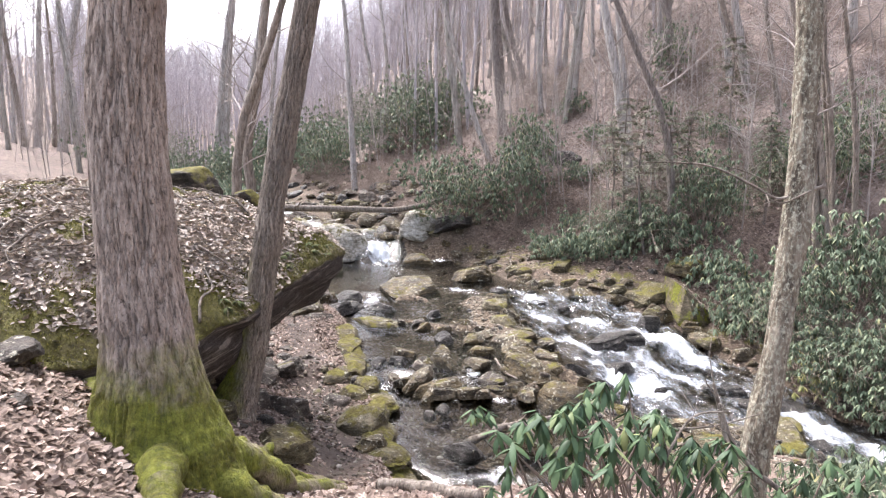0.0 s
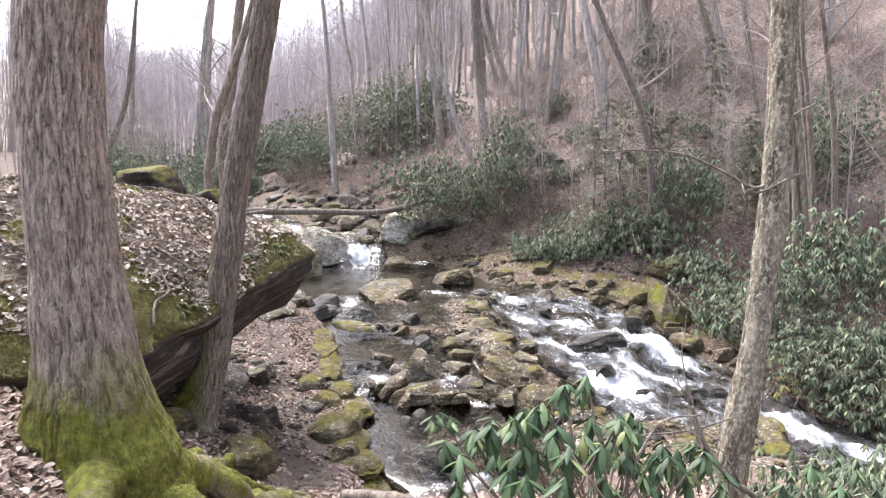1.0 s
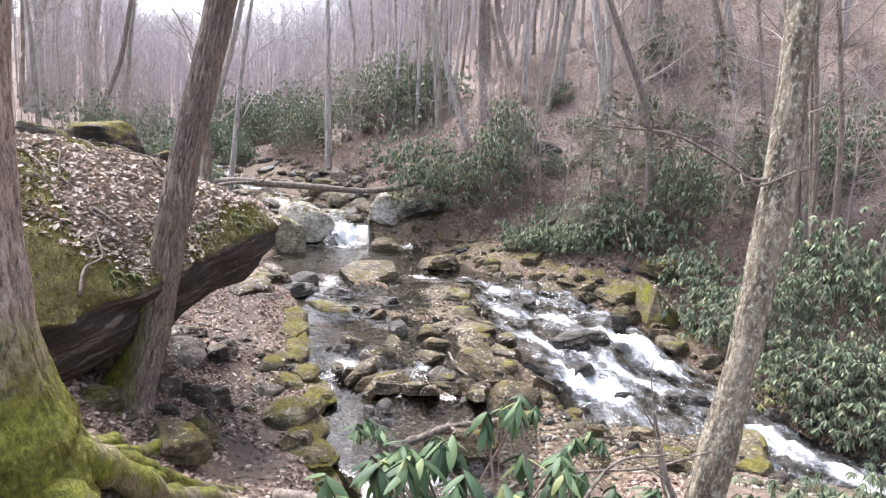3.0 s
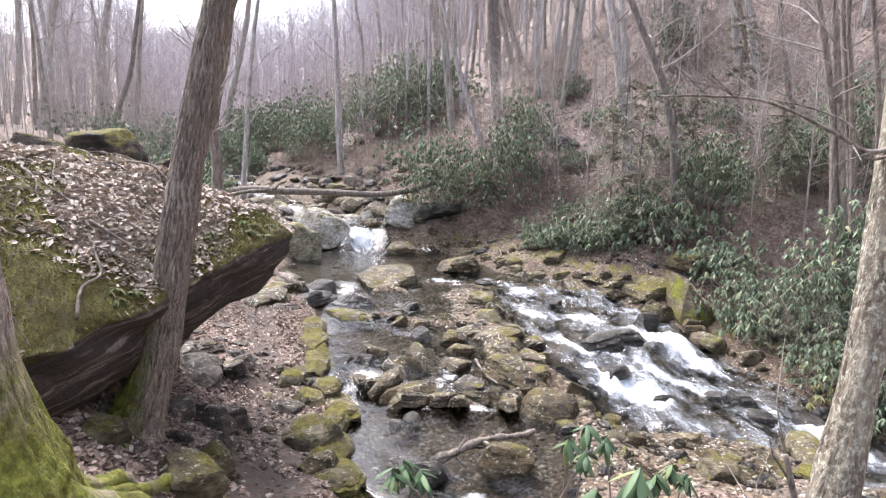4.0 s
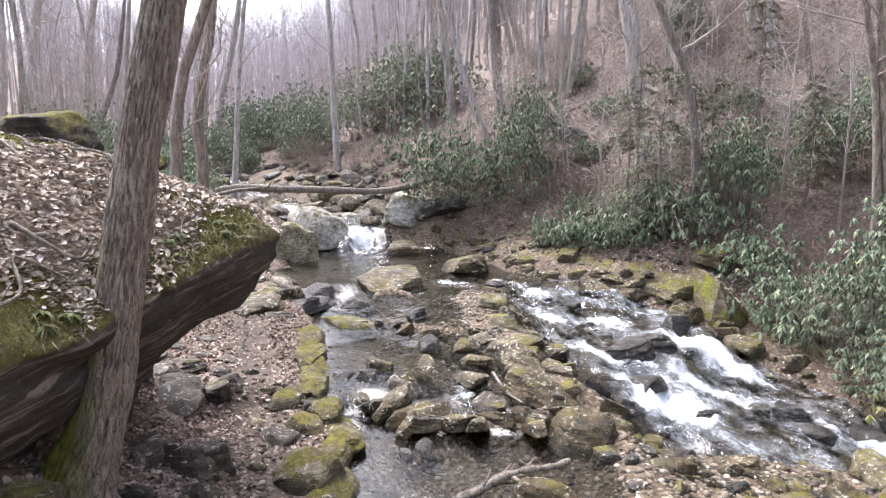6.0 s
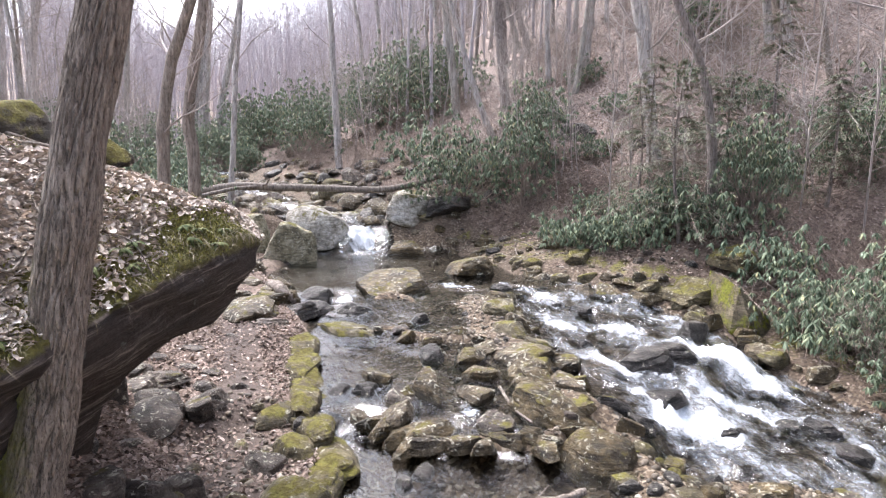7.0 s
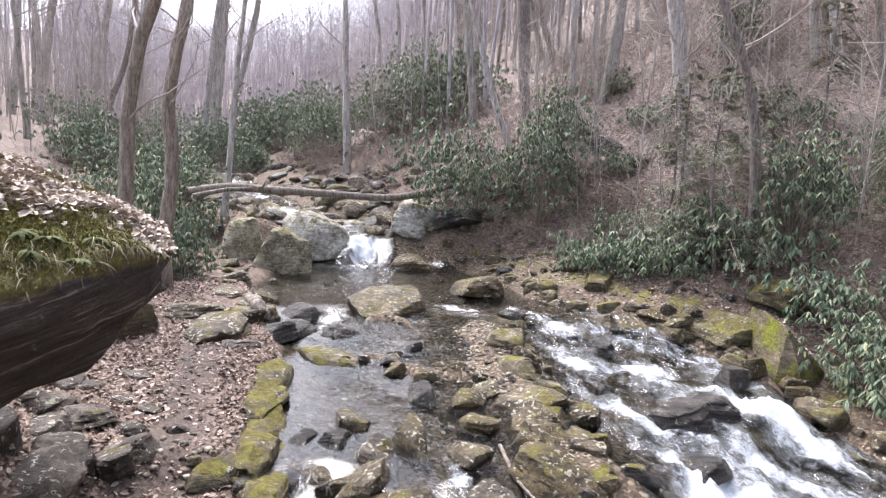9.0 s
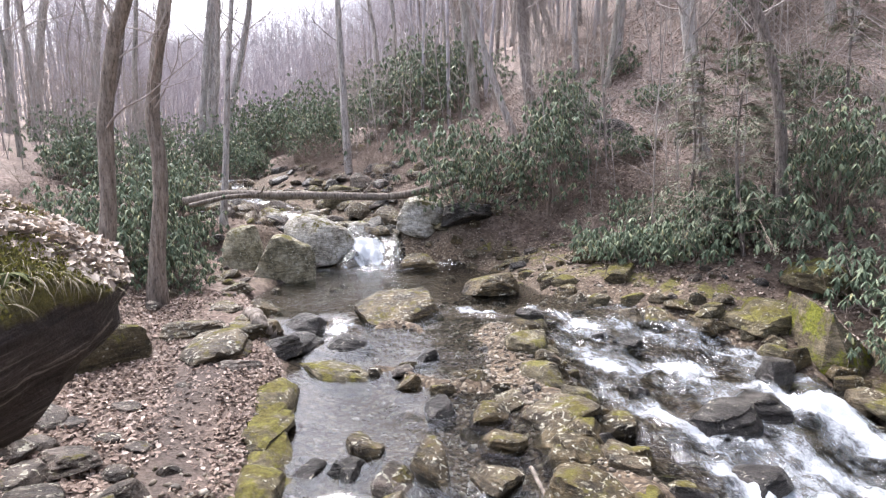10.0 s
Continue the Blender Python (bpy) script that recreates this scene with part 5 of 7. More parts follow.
standing("tan", 0.079, (10.13, 15.53, 0.73), (9.92, 15.53, 3.46), (9.62, 15.53, 5.93), (9.44, 15.53, 7.12))
standing("tan", 0.094, (9.90, 15.30, 0.62), (9.44, 15.30, 4.05), (9.04, 15.30, 6.78), (8.81, 15.30, 8.11))
standing("tan", 0.081, (10.62, 15.57, 0.71), (10.41, 15.57, 4.76), (10.00, 15.57, 7.38), (9.87, 15.57, 8.18))
standing("tan", 0.067, (10.31, 15.74, 0.83), (9.90, 15.74, 4.06), (9.40, 15.74, 7.55), (9.32, 15.74, 8.23))
standing("tan", 0.109, (13.06, 23.90, 5.80), (12.66, 23.90, 7.73), (12.47, 23.90, 8.76))
standing("tan", 0.120, (12.56, 26.03, 7.21), (12.36, 26.03, 8.37), (12.08, 26.03, 9.31))
standing("grey", 0.164, (12.65, 25.75, 7.00), (12.15, 25.75, 9.72), (11.85, 25.75, 11.05))
standing("grey", 0.156, (12.29, 26.53, 7.57), (11.93, 26.53, 9.90), (11.62, 26.53, 11.27))
standing("dark", 0.193, (10.47, 28.41, 7.59), (10.22, 28.41, 10.33), (9.91, 28.41, 11.80))
standing("dark", 0.230, (3.76, 38.78, 7.24), (3.54, 38.78, 11.36), (3.26, 38.78, 14.72))
standing("grey", 0.141, (7.77, 25.36, 4.26), (7.40, 25.36, 7.61), (7.10, 25.36, 9.65))
standing("grey", 0.177, (7.91, 35.44, 8.84), (7.57, 35.44, 11.94), (7.21, 35.44, 13.78))
standing("white", 0.209, (-22.43, 47.47, 3.59), (-21.92, 47.47, 10.52), (-21.46, 47.47, 15.25))
standing("grey", 0.292, (-25.14, 47.41, 4.27), (-24.55, 47.41, 11.30), (-23.86, 47.41, 15.22))
standing("grey", 0.313, (-29.31, 47.41, 5.18), (-28.45, 47.41, 11.28), (-27.72, 47.41, 15.21))
standing("grey", 0.250, (-31.19, 47.38, 5.57), (-30.56, 47.38, 10.48), (-30.33, 47.38, 15.19))
standing("grey", 0.271, (-15.75, 47.02, 2.47), (-15.36, 47.02, 7.28), (-14.37, 47.02, 11.27), (-13.60, 47.02, 15.16))
standing("grey", 0.209, (-16.79, 46.96, 2.49), (-16.78, 46.96, 7.27), (-16.00, 46.96, 15.13))
standing("dark", 0.179, (-20.22, 39.07, 3.44), (-19.38, 39.07, 6.32), (-18.42, 39.07, 8.83), (-17.95, 39.07, 11.29))
standing("grey", 0.188, (-5.76, 47.64, 5.01), (-5.50, 47.64, 11.40), (-6.05, 47.64, 15.34))
standing("grey", 0.188, (-4.51, 47.87, 5.39), (-4.27, 47.87, 12.25), (-4.53, 47.87, 15.41))


def sky_room(x, y):
    """How high a tree may stand at a spot without closing the bright notch of the valley."""
    x, y = np.atleast_1d(np.asarray(x, float)), np.atleast_1d(np.asarray(y, float))
    a, dist = np.degrees(np.arctan2(x - 0.3, y - 3)), np.hypot(x - 0.3, y - 3)
    up = np.interp(a, (-34, -28, -25, -16.5, -10, -5, 0), (60, 20, 10.5, 13.0, 15.5, 19, 60))
    return 3.5 + dist * np.tan(np.radians(up)) - ground_at(x, y)


def wood_tree(seed, height, kind):
    """A plain bare tree of the wood, standing at the origin."""
    g = np.random.default_rng(seed)
    bend = g.normal(0, 0.03 * height, (5, 3)) * np.array((1, 1, 0)) * np.linspace(0, 1, 5)[:, None]
    rows = curve_through(bend + np.array((0, 0, height)) * np.linspace(0, 1, 5)[:, None], 24)
    rows[:, 2] -= 0.4
    r = height * g.uniform(0.0052, 0.0088)
    rad = r * (1.1 - 0.95 * np.linspace(0, 1, 24)) * (1 + 0.5 * np.exp(-np.arange(24) * 1.2))
    v, f = tube(rows, rad, 8)
    material, label = BARKS[kind]
    ob = thing("bare_tree", (0, 0, 0), label, "tree", "trees of the wood")
    part("trunk", as_mesh("trunk", v, f, material), ob)
    part("crown", limb_set(rows, g, g.uniform(0.22, 0.42), height * 0.19, 14, 4, 3).mesh("crown", LIMB), ob, "leafless grey branches and twigs")
    return ob


def plant_wood():
    g = np.random.default_rng(77)
    kinds = [wood_tree(200 + i, h, k) for i, (h, k) in enumerate(((17, "grey"), (21, "grey"), (15, "dark"), (19, "tan"), (12, "grey"), (20, "grey"), (9, "grey"), (18, "white")))]
    spots = []
    while len(spots) < 200:
        a, dist = g.uniform(-52, 50), 17 + 62 * g.random() ** 0.75
        x, y = dist * math.sin(radians(a)), dist * math.cos(radians(a)) + 2
        if edge_left(y) - 2.5 < x < edge_right(y) + 4 or (x < edge_left(y) and (dist < 34 or g.random() < 0.35)):
            continue
        if -9 < x < 5 and y < 42 or (x > 0 and dist < 28) or (x > 12 and g.random() < 0.4):
            continue
        if 14 < y < 32 and edge_right(y) < x < edge_right(y) + 8 and g.random() < 0.75:
            continue
        if any((x - p) ** 2 + (y - q) ** 2 < 2.2 for p, q in spots) or sky_room(x, y)[0] < 18 or (a < -27 and g.random() < 0.55) or (x > 9 and g.random() < 0.45):
            continue
        spots.append((x, y))
    for i, (x, y) in enumerate(spots):
        m = Matrix.Translation((x, y, float(ground_at(x, y)[0]))) @ pose(0, 0, 0, g.normal(0, 3), g.normal(0, 3), g.uniform(0, 360)) @ Matrix.Diagonal((1, 1, 1, 1))
        if i < 8:
            kinds[i].matrix_basis = m
        else:
            copy_thing(kinds[g.integers(8)], m)


plant_wood()


def far_wood():
    """The closed wood on the far slopes, past counting."""
    g = np.random.default_rng(5)
    verts, faces, n = [], [], 0
    for i in range(10):
        s = Shape()
        h, r = 1.0, 0.005
        lean = g.normal(0, 0.03, (3, 3)) * ((0, 0, 0), (0.4, 0.4, 0), (1, 1, 0))
        rows = lean + np.array(((0, 0, -0.03), (0, 0, 0.5), (0, 0, 1.0)))
        s.add(*tube(rows, (r, r * 0.65, r * 0.15), 5, False))
        for _ in range(14):
            k, b, q = g.uniform(0.25, 0.98), g.uniform(0, 6.3), g.uniform(0.06, 0.19)
            p = np.array([np.interp(k, (0, 0.5, 1), rows[:, c]) for c in range(3)])
            tip = p + np.array((math.cos(b) * q, math.sin(b) * q, q * g.uniform(0.5, 1.6)))
            s.add(*tube((p, tip), (r * 0.28, r * 0.1), 3, False))
            for _ in range(2):
                w = p + (tip - p) * g.uniform(0.3, 0.95)
                s.add(*tube((w, w + g.normal(0, 0.4, 3) * q + np.array((0, 0, 0.3 * q))), (r * 0.18, r * 0.09), 3, False))
        a, dist = np.radians(g.uniform(-58, 55, 700)), 34 + 215 * g.random(700) ** 0.9
        x, y = dist * np.sin(a), dist * np.cos(a)
        ok = ((x < edge_left(y) - 2) | (x > edge_right(y) + 3)) & ((a > -0.05) | (dist > 62)) & ((a > -0.47) | (g.random(700) > 0.35)) & (sky_room(x, y) > 9)
        a, dist = np.radians(g.uniform(-32, 4, 300)), g.uniform(75, 240, 300)
        u, w = dist * np.sin(a), dist * np.cos(a)
        more = sky_room(u, w) > 9
        at = np.concatenate((np.column_stack((x, y))[ok][:330], np.column_stack((u, w))[more][:120]))
        z = ground_at(at[:, 0], at[:, 1]) - 0.2
        hs = np.minimum(g.uniform(11, 21, len(at)), sky_room(at[:, 0], at[:, 1]))
        v, f = spread(np.concatenate(s.v), s.f, np.column_stack((at, z)), g.uniform(0, 6.3, len(at)), g.normal(0, 0.04, len(at)), g.normal(0, 0.04, len(at)), hs)
        verts.append(v)
        faces.append(f + n)
        n += len(v)
    me = as_mesh("far_wood", np.concatenate(verts), np.concatenate(faces), TWIG_HAZED)
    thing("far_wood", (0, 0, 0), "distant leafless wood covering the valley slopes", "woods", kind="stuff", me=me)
    verts, faces, n = [], [], 0
    for i in range(5):
        s = Shape()
        rows = g.normal(0, 0.05, (3, 3)) * ((0, 0, 0), (0.5, 0.5, 0), (1, 1, 0)) + np.array(((0, 0, -0.03), (0, 0, 0.5), (0, 0, 1.0)))
        s.add(*tube(rows, (0.004, 0.003, 0.001), 4, False))
        for _ in range(24):
            k, b, q = g.uniform(0.15, 0.98), g.uniform(0, 6.3), g.uniform(0.08, 0.26)
            p = np.array([np.interp(k, (0, 0.5, 1), rows[:, c]) for c in range(3)])
            tip = p + np.array((math.cos(b) * q, math.sin(b) * q, q * g.uniform(0.1, 1.2)))
            s.add(*tube((p, tip), (0.0016, 0.0007), 3, False))
            w = p + (tip - p) * g.uniform(0.3, 0.8)
            s.add(*tube((w, w + g.normal(0, 0.45, 3) * q), (0.001, 0.0005), 3, False))
        at = []
        while len(at) < 150:
            a, dist = g.uniform(-45, 48), 20 + 42 * g.random()
            x, y = dist * math.sin(radians(a)), dist * math.cos(radians(a))
            if edge_left(y) - 3 < x < edge_right(y) + 3.5 or (x < 0 and dist < 30):
                continue
            at.append((x, y))
        at = np.array(at)
        v, f = spread(np.concatenate(s.v), s.f, np.column_stack((at, ground_at(at[:, 0], at[:, 1]))), g.uniform(0, 6.3, 150), g.normal(0, 0.06, 150), g.normal(0, 0.06, 150), g.uniform(2.5, 7.0, 150))
        verts.append(v)
        faces.append(f + n)
        n += len(v)
    me = as_mesh("sapling_thicket", np.concatenate(verts), np.concatenate(faces), LIMB)
    thing("sapling_thicket", (0, 0, 0), "thin leafless brown saplings crowding the slopes", "saplings", kind="stuff", me=me)


far_wood()


# ---- the great tree, its mossy roots, and the two trees beside the water ----
def bark_trunk(name, points, radii, base, sides, rings, material, moss_top, lobes=0.0, flare=0.0, ridge_depth=0.02, one_side=0.0, plates=30):
    rows = curve_through(points, rings) - np.array(base)
    k = np.interp(np.linspace(0, len(points) - 1, rings), range(len(points)), radii)
    t = np.arange(sides) * 2 * math.pi / sides
    hgt = rows[:, 2]
    grow = np.exp(-np.maximum(hgt, 0) / 0.4)
    v = []
    for i in range(rings):
        lobe = 1 + grow[i] * (flare + lobes * np.cos(5 * t + 0.6) * 0.6 + lobes * np.cos(3 * t + 2.0) * 0.4)
        ring = np.column_stack((np.cos(t), np.sin(t), t * 0)) * (k[i] * lobe)[:, None]
        v.append(rows[i] + ring)
    v = np.concatenate(v)
    ang = np.tile(t, rings)
    cyl = np.column_stack((np.cos(ang) * k.mean() * 1.0, np.sin(ang) * k.mean(), v[:, 2] * 0.13))
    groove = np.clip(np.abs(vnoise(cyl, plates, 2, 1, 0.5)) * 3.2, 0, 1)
    push = ridge_depth * (groove - 0.7) + 0.015 * vnoise(v, 2.5, 3, 2) + (0.02 * grow.repeat(sides)) * vnoise(v, 9, 4, 1, 0.65)
    axis = np.repeat(rows, sides, 0)
    out = v - axis
    out /= np.linalg.norm(out, axis=1)[:, None] + 1e-9
    v = v + out * push[:, None]
    f = []
    for i in range(rings - 1):
        for j in range(sides):
            q = (j + 1) % sides
            f.append((i * sides + j, i * sides + q, (i + 1) * sides + q, (i + 1) * sides + j))
    f.append(tuple((rings - 1) * sides + j for j in range(sides)))
    moss = np.clip(1.0 - v[:, 2] / moss_top, 0, 1) + 0.12 * vnoise(v, 1.4, 2, 3) * (v[:, 2] < moss_top * 1.5)
    moss = moss - one_side * (0.5 + 0.5 * np.cos(ang - 0.44))
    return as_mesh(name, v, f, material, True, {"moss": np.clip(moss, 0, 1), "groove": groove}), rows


def big_oak():
    base = (-2.05, 4.28, 1.95)
    ob = thing("oak_tree", base, "thick oak trunk with furrowed bark and a mossy root flare", "tree")
    pts = [(-2.02, 4.3, 1.5), (-2.07, 4.3, 2.0), (-2.13, 4.33, 2.6), (-2.22, 4.42, 3.4), (-2.29, 4.5, 4.3), (-2.28, 4.6, 5.2), (-2.3, 4.7, 7.0), (-2.2, 4.8, 11.0), (-2.4, 4.9, 17.0)]
    me, rows = bark_trunk("trunk", pts, (0.42, 0.35, 0.285, 0.262, 0.25, 0.245, 0.24, 0.2, 0.05), base, 230, 300, BARK_OAK, 1.25, 0.12, 0.42, 0.022, 0.0, 34)
    part("trunk", me, ob)
    g = np.random.default_rng(8)
    part("crown", limb_set(rows[-110:], g, 0.1, 3.5, 14, 6, 5).mesh("crown", LIMB), ob, "leafless spreading branches")

    def root(points, r0, r1):
        p = curve_through(points, 26)
        v, f = tube(p - np.array(base), np.linspace(r0, r1, 26) * (1 + 0.15 * g.normal(size=26)), 14)
        v += 0.02 * vnoise(v, 6, 3)[:, None]
        moss = np.clip(0.85 + 0.25 * vnoise(v, 4, 2, 1) - 0.5 * np.linspace(0, 1, 26).repeat(14)[:len(v)] * 0.6, 0, 1)
        part("root", as_mesh("root", v, f, BARK_OAK, True, {"moss": moss, "groove": np.ones(len(v))}), ob, "moss-covered surface root")

    def down(x, y, lift):
        return (x, y, float(ground_at(x, y)[0]) + lift)

    root([(-2.0, 4.3, 2.0), (-1.62, 4.45, 1.72), down(-1.3, 4.9, 0.08), down(-1.05, 5.3, 0.03), down(-0.8, 5.5, -0.08)], 0.16, 0.03)
    root([(-2.0, 4.4, 1.9), down(-1.6, 4.9, 0.07), down(-1.4, 5.3, 0.04), down(-1.05, 5.7, -0.06)], 0.1, 0.03)
    root([(-2.0, 4.45, 1.85), down(-1.85, 5.05, 0.1), down(-1.85, 5.5, 0.05), down(-1.55, 6.0, -0.06)], 0.1, 0.03)
    root([(-2.0, 4.25, 1.9), down(-1.45, 4.1, 0.1), down(-1.15, 4.3, 0.04), down(-0.8, 4.55, -0.08)], 0.13, 0.03)
    root([(-2.02, 4.2, 1.9), down(-1.75, 3.6, 0.1), down(-1.6, 3.2, 0.03), down(-1.6, 2.8, -0.08)], 0.15, 0.04)
    root([(-2.0, 4.4, 1.8), down(-1.55, 5.2, 0.06), down(-1.25, 5.5, 0.06), down(-0.95, 5.9, -0.05)], 0.09, 0.03)
    root([(-2.0, 4.45, 1.8), down(-1.75, 5.3, 0.06), down(-1.7, 5.9, 0.05), down(-1.4, 6.3, -0.05)], 0.08, 0.03)
    root([(-2.1, 4.35, 1.95), down(-2.6, 4.6, 0.05), down(-2.9, 4.9, 0.02), down(-3.1, 5.0, -0.08)], 0.08, 0.04)


big_oak()


def brown_tree():
    base = (-2.23, 6.66, 1.15)
    ob = thing("leaning_tree", base, "slim leaning tree with rough brown bark, mossy on one side", "tree")
    pts = [(-2.62, 6.58, 0.85), (-2.42, 6.63, 1.2), (-2.24, 6.69, 1.6), (-2.11, 6.75, 2.2), (-1.99, 6.82, 3.0), (-1.9, 6.92, 3.7), (-1.7, 7.1, 4.9), (-1.45, 7.25, 6.4), (-1.0, 7.5, 9.5), (-0.9, 7.7, 14.0)]
    me, rows = bark_trunk("trunk", pts, (0.34, 0.235, 0.175, 0.158, 0.152, 0.147, 0.142, 0.135, 0.1, 0.03), base, 210, 300, BARK_BROWN, 2.6, 0.12, 0.35, 0.018, 0.75, 42)
    part("trunk", me, ob)
    g = np.random.default_rng(9)
    part("crown", limb_set(rows[-90:], g, 0.1, 2.6, 12, 5, 5).mesh("crown", LIMB), ob, "leafless branches")


brown_tree()


def lichen_tree():
    base = (2.0, 3.74, float(ground_at(2.0, 3.74)[0]))
    ob = thing("young_tree", base, "slender young tree with lichen-blotched flaking bark", "tree")
    pts = [(1.95, 3.72, base[2] - 0.3), (1.98, 3.74, 1.8), (2.06, 3.76, 2.35), (2.17, 3.82, 3.0), (2.25, 3.88, 3.6), (2.29, 3.93, 4.2), (2.31, 4.0, 5.0), (2.2, 4.1, 7.0), (2.3, 4.2, 10.0)]
    me, rows = bark_trunk("trunk", pts, (0.12, 0.09, 0.082, 0.078, 0.076, 0.073, 0.07, 0.055, 0.02), base, 64, 200, BARK_LICHEN, 0.3, 0.1, 0.25, 0.008)
    part("trunk", me, ob)
    g = np.random.default_rng(10)
    part("crown", limb_set(rows[-55:], g, 0.1, 1.8, 12, 4, 4).mesh("crown", LIMB), ob, "thin bare branches")
    return ob


lichen_tree()


# ---- evergreen shrubs ----
def leaf_blade(length, width, droop, segs=3):
    """One narrow leaf along x, folded a little along its rib, hanging at its tip."""
    t = np.linspace(0, 1, segs + 1)
    half = width * 0.5 * np.sin(np.pi * np.clip(t * 0.92 + 0.06, 0, 1)) ** 0.8
    x = length * np.sin(droop * t) / max(droop, 1e-3) if droop > 0.01 else length * t
    z = -length * (1 - np.cos(droop * t)) / max(droop, 1e-3)
    mid = np.column_stack((x, x * 0, z))
    lf = np.column_stack((x, half, z - half * 0.35))
    rt = np.column_stack((x, -half, z - half * 0.35))
    v = np.concatenate((mid, lf, rt))
    n = segs + 1
    f = []
    for i in range(segs):
        f += [(i, i + 1, n + i + 1, n + i), (i, 2 * n + i, 2 * n + i + 1, i + 1)]
    return v, f


def spin(v, yaw, pitch, at):
    cy, sy, cp, sp = math.cos(yaw), math.sin(yaw), math.cos(pitch), math.sin(pitch)
    x, y, z = v[:, 0] * cp + v[:, 2] * sp, v[:, 1], -v[:, 0] * sp + v[:, 2] * cp
    return np.column_stack((x * cy - y * sy, x * sy + y * cy, z)) + np.asarray(at)


def rhododendron(seed, w, d, h, whorls, material=None, leaf=0.15):
    """An evergreen thicket: crooked stems, each tip with a drooping whorl of long leaves."""
    g = np.random.default_rng(seed)
    stems, leaves = Shape(), Shape()
    hubs = g.normal(size=(9, 3)) * (0.24, 0.24, 0.16) + (0, 0, 0.55)
    blade = np.array(((0, 0, 0), (0.3, 0.13, -0.10), (0.72, 0.12, -0.30), (1, 0, -0.52), (0.72, -0.12, -0.30), (0.3, -0.13, -0.10), (0.5, 0, -0.13)))
    faces = [(0, 6, 2, 1), (6, 3, 2), (0, 5, 4, 6), (6, 4, 3)]
    for i in range(whorls):
        if i % 3:
            c = hubs[g.integers(9)] + g.normal(size=3) * (0.16, 0.16, 0.15)
        else:
            a = g.uniform(0, 6.3)
            q = g.random() ** 0.5 * 0.5
            c = np.array((math.cos(a) * q, math.sin(a) * q, g.uniform(0.1, 0.9) * (1 - q)))
        tip = c * (w, d, h)
        tip[2] = max(tip[2], 0.12)
        if i % 9 == 0:
            root = np.array((g.normal(0, 0.08 * w), g.normal(0, 0.08 * d), -0.15))
            elbow = root * 0.4 + tip * 0.6 + g.normal(0, 0.06 * w, 3)
            stems.add(*tube((root, elbow, tip), (0.018, 0.011, 0.004), 4, False))
        elif i % 2:
            stems.add(*tube((tip - np.array((g.normal(0, 0.08), g.normal(0, 0.08), 0.28)), tip), (0.006, 0.004), 3, False))
        n = g.integers(6, 10)
        turn = g.uniform(0, 6.3)
        for k in range(n):
            size = leaf * g.uniform(0.75, 1.2)
            leaves.add(spin(blade * size, turn + k * 6.283 / n + g.normal(0, 0.15), g.uniform(0.1, 1.0), tip), faces)
    ob = thing("rhododendron_shrub", (0, 0, 0), "dense evergreen rhododendron with drooping dark leaves", "shrub", "evergreen shrubs by the stream")
    part("stem", stems.mesh("stem", BRUSH), ob, "crooked brown stems", "stuff")
    part("foliage", leaves.mesh("foliage", material or RHODO, False), ob, "long leathery green leaves", "stuff")
    return ob


SHRUBS = {"low": rhododendron(41, 1.8, 1.6, 1.1, 190), "mid": rhododendron(42, 2.6, 2.2, 1.9, 430), "large": rhododendron(43, 3.6, 3.0, 2.7, 780), "tall": rhododendron(44, 2.0, 2.0, 3.0, 350)}
planted = set()


def shrub(kind, x, y, size):
    """Plants one shrub of a kind; the first one is the pattern itself."""
    turn = 37.0 * len(bpy.data.objects) % 360
    m = Matrix.Translation((x, y, float(ground_at(x, y)[0]) - 0.05)) @ pose(0, 0, 0, 0, 0, turn)
    ob = SHRUBS[kind]
    if kind in planted:
        ob = copy_thing(ob, m)
    else:
        planted.add(kind)
        ob.matrix_basis = m
    ob.scale = (size, size, size)


shrub("large", 0.81, 24.09, 1.10)
shrub("tall", 2.96, 23.53, 1.13)
shrub("tall", 3.66, 25.37, 1.18)
shrub("large", -6.52, 34.93, 1.13)
shrub("large", -1.62, 42.36, 1.50)
shrub("large", -6.33, 63.00, 1.50)
shrub("large", -13.20, 48.12, 1.30)
shrub("large", -9.90, 62.27, 1.30)
shrub("mid", -5.71, 18.11, 0.70)
shrub("tall", -6.63, 18.78, 0.88)
shrub("low", -7.58, 22.98, 1.02)
shrub("large", -14.94, 30.07, 0.97)
shrub("low", 4.32, 19.17, 0.94)
shrub("low", 3.61, 20.18, 0.91)
shrub("low", 5.25, 18.66, 0.96)
shrub("tall", 7.90, 18.41, 0.97)
shrub("low", 5.53, 25.12, 0.91)
shrub("low", 5.00, 22.48, 0.87)
shrub("low", 7.40, 16.51, 1.10)
shrub("mid", 7.60, 14.98, 0.76)
shrub("tall", 8.09, 13.40, 0.87)
shrub("mid", 8.43, 12.46, 0.70)
shrub("low", 7.69, 14.37, 1.12)
shrub("low", 6.69, 18.43, 1.23)
shrub("tall", 9.59, 13.90, 1.12)
shrub("large", 13.40, 19.98, 1.02)
shrub("tall", 10.22, 28.18, 1.01)
shrub("low", 5.27, 6.07, 0.70)
shrub("mid", 6.03, 19.27, 0.88)
shrub("large", -35.18, 58.90, 1.18)
shrub("low", 4.56, 19.33, 0.97)
shrub("large", -15.48, 52.66, 1.46)
shrub("large", -26.25, 57.97, 1.19)
shrub("mid", 8.1, 13.3, 0.72)
shrub("mid", 7.9, 12.4, 0.75)
shrub("low", 8.1, 14.6, 0.85)
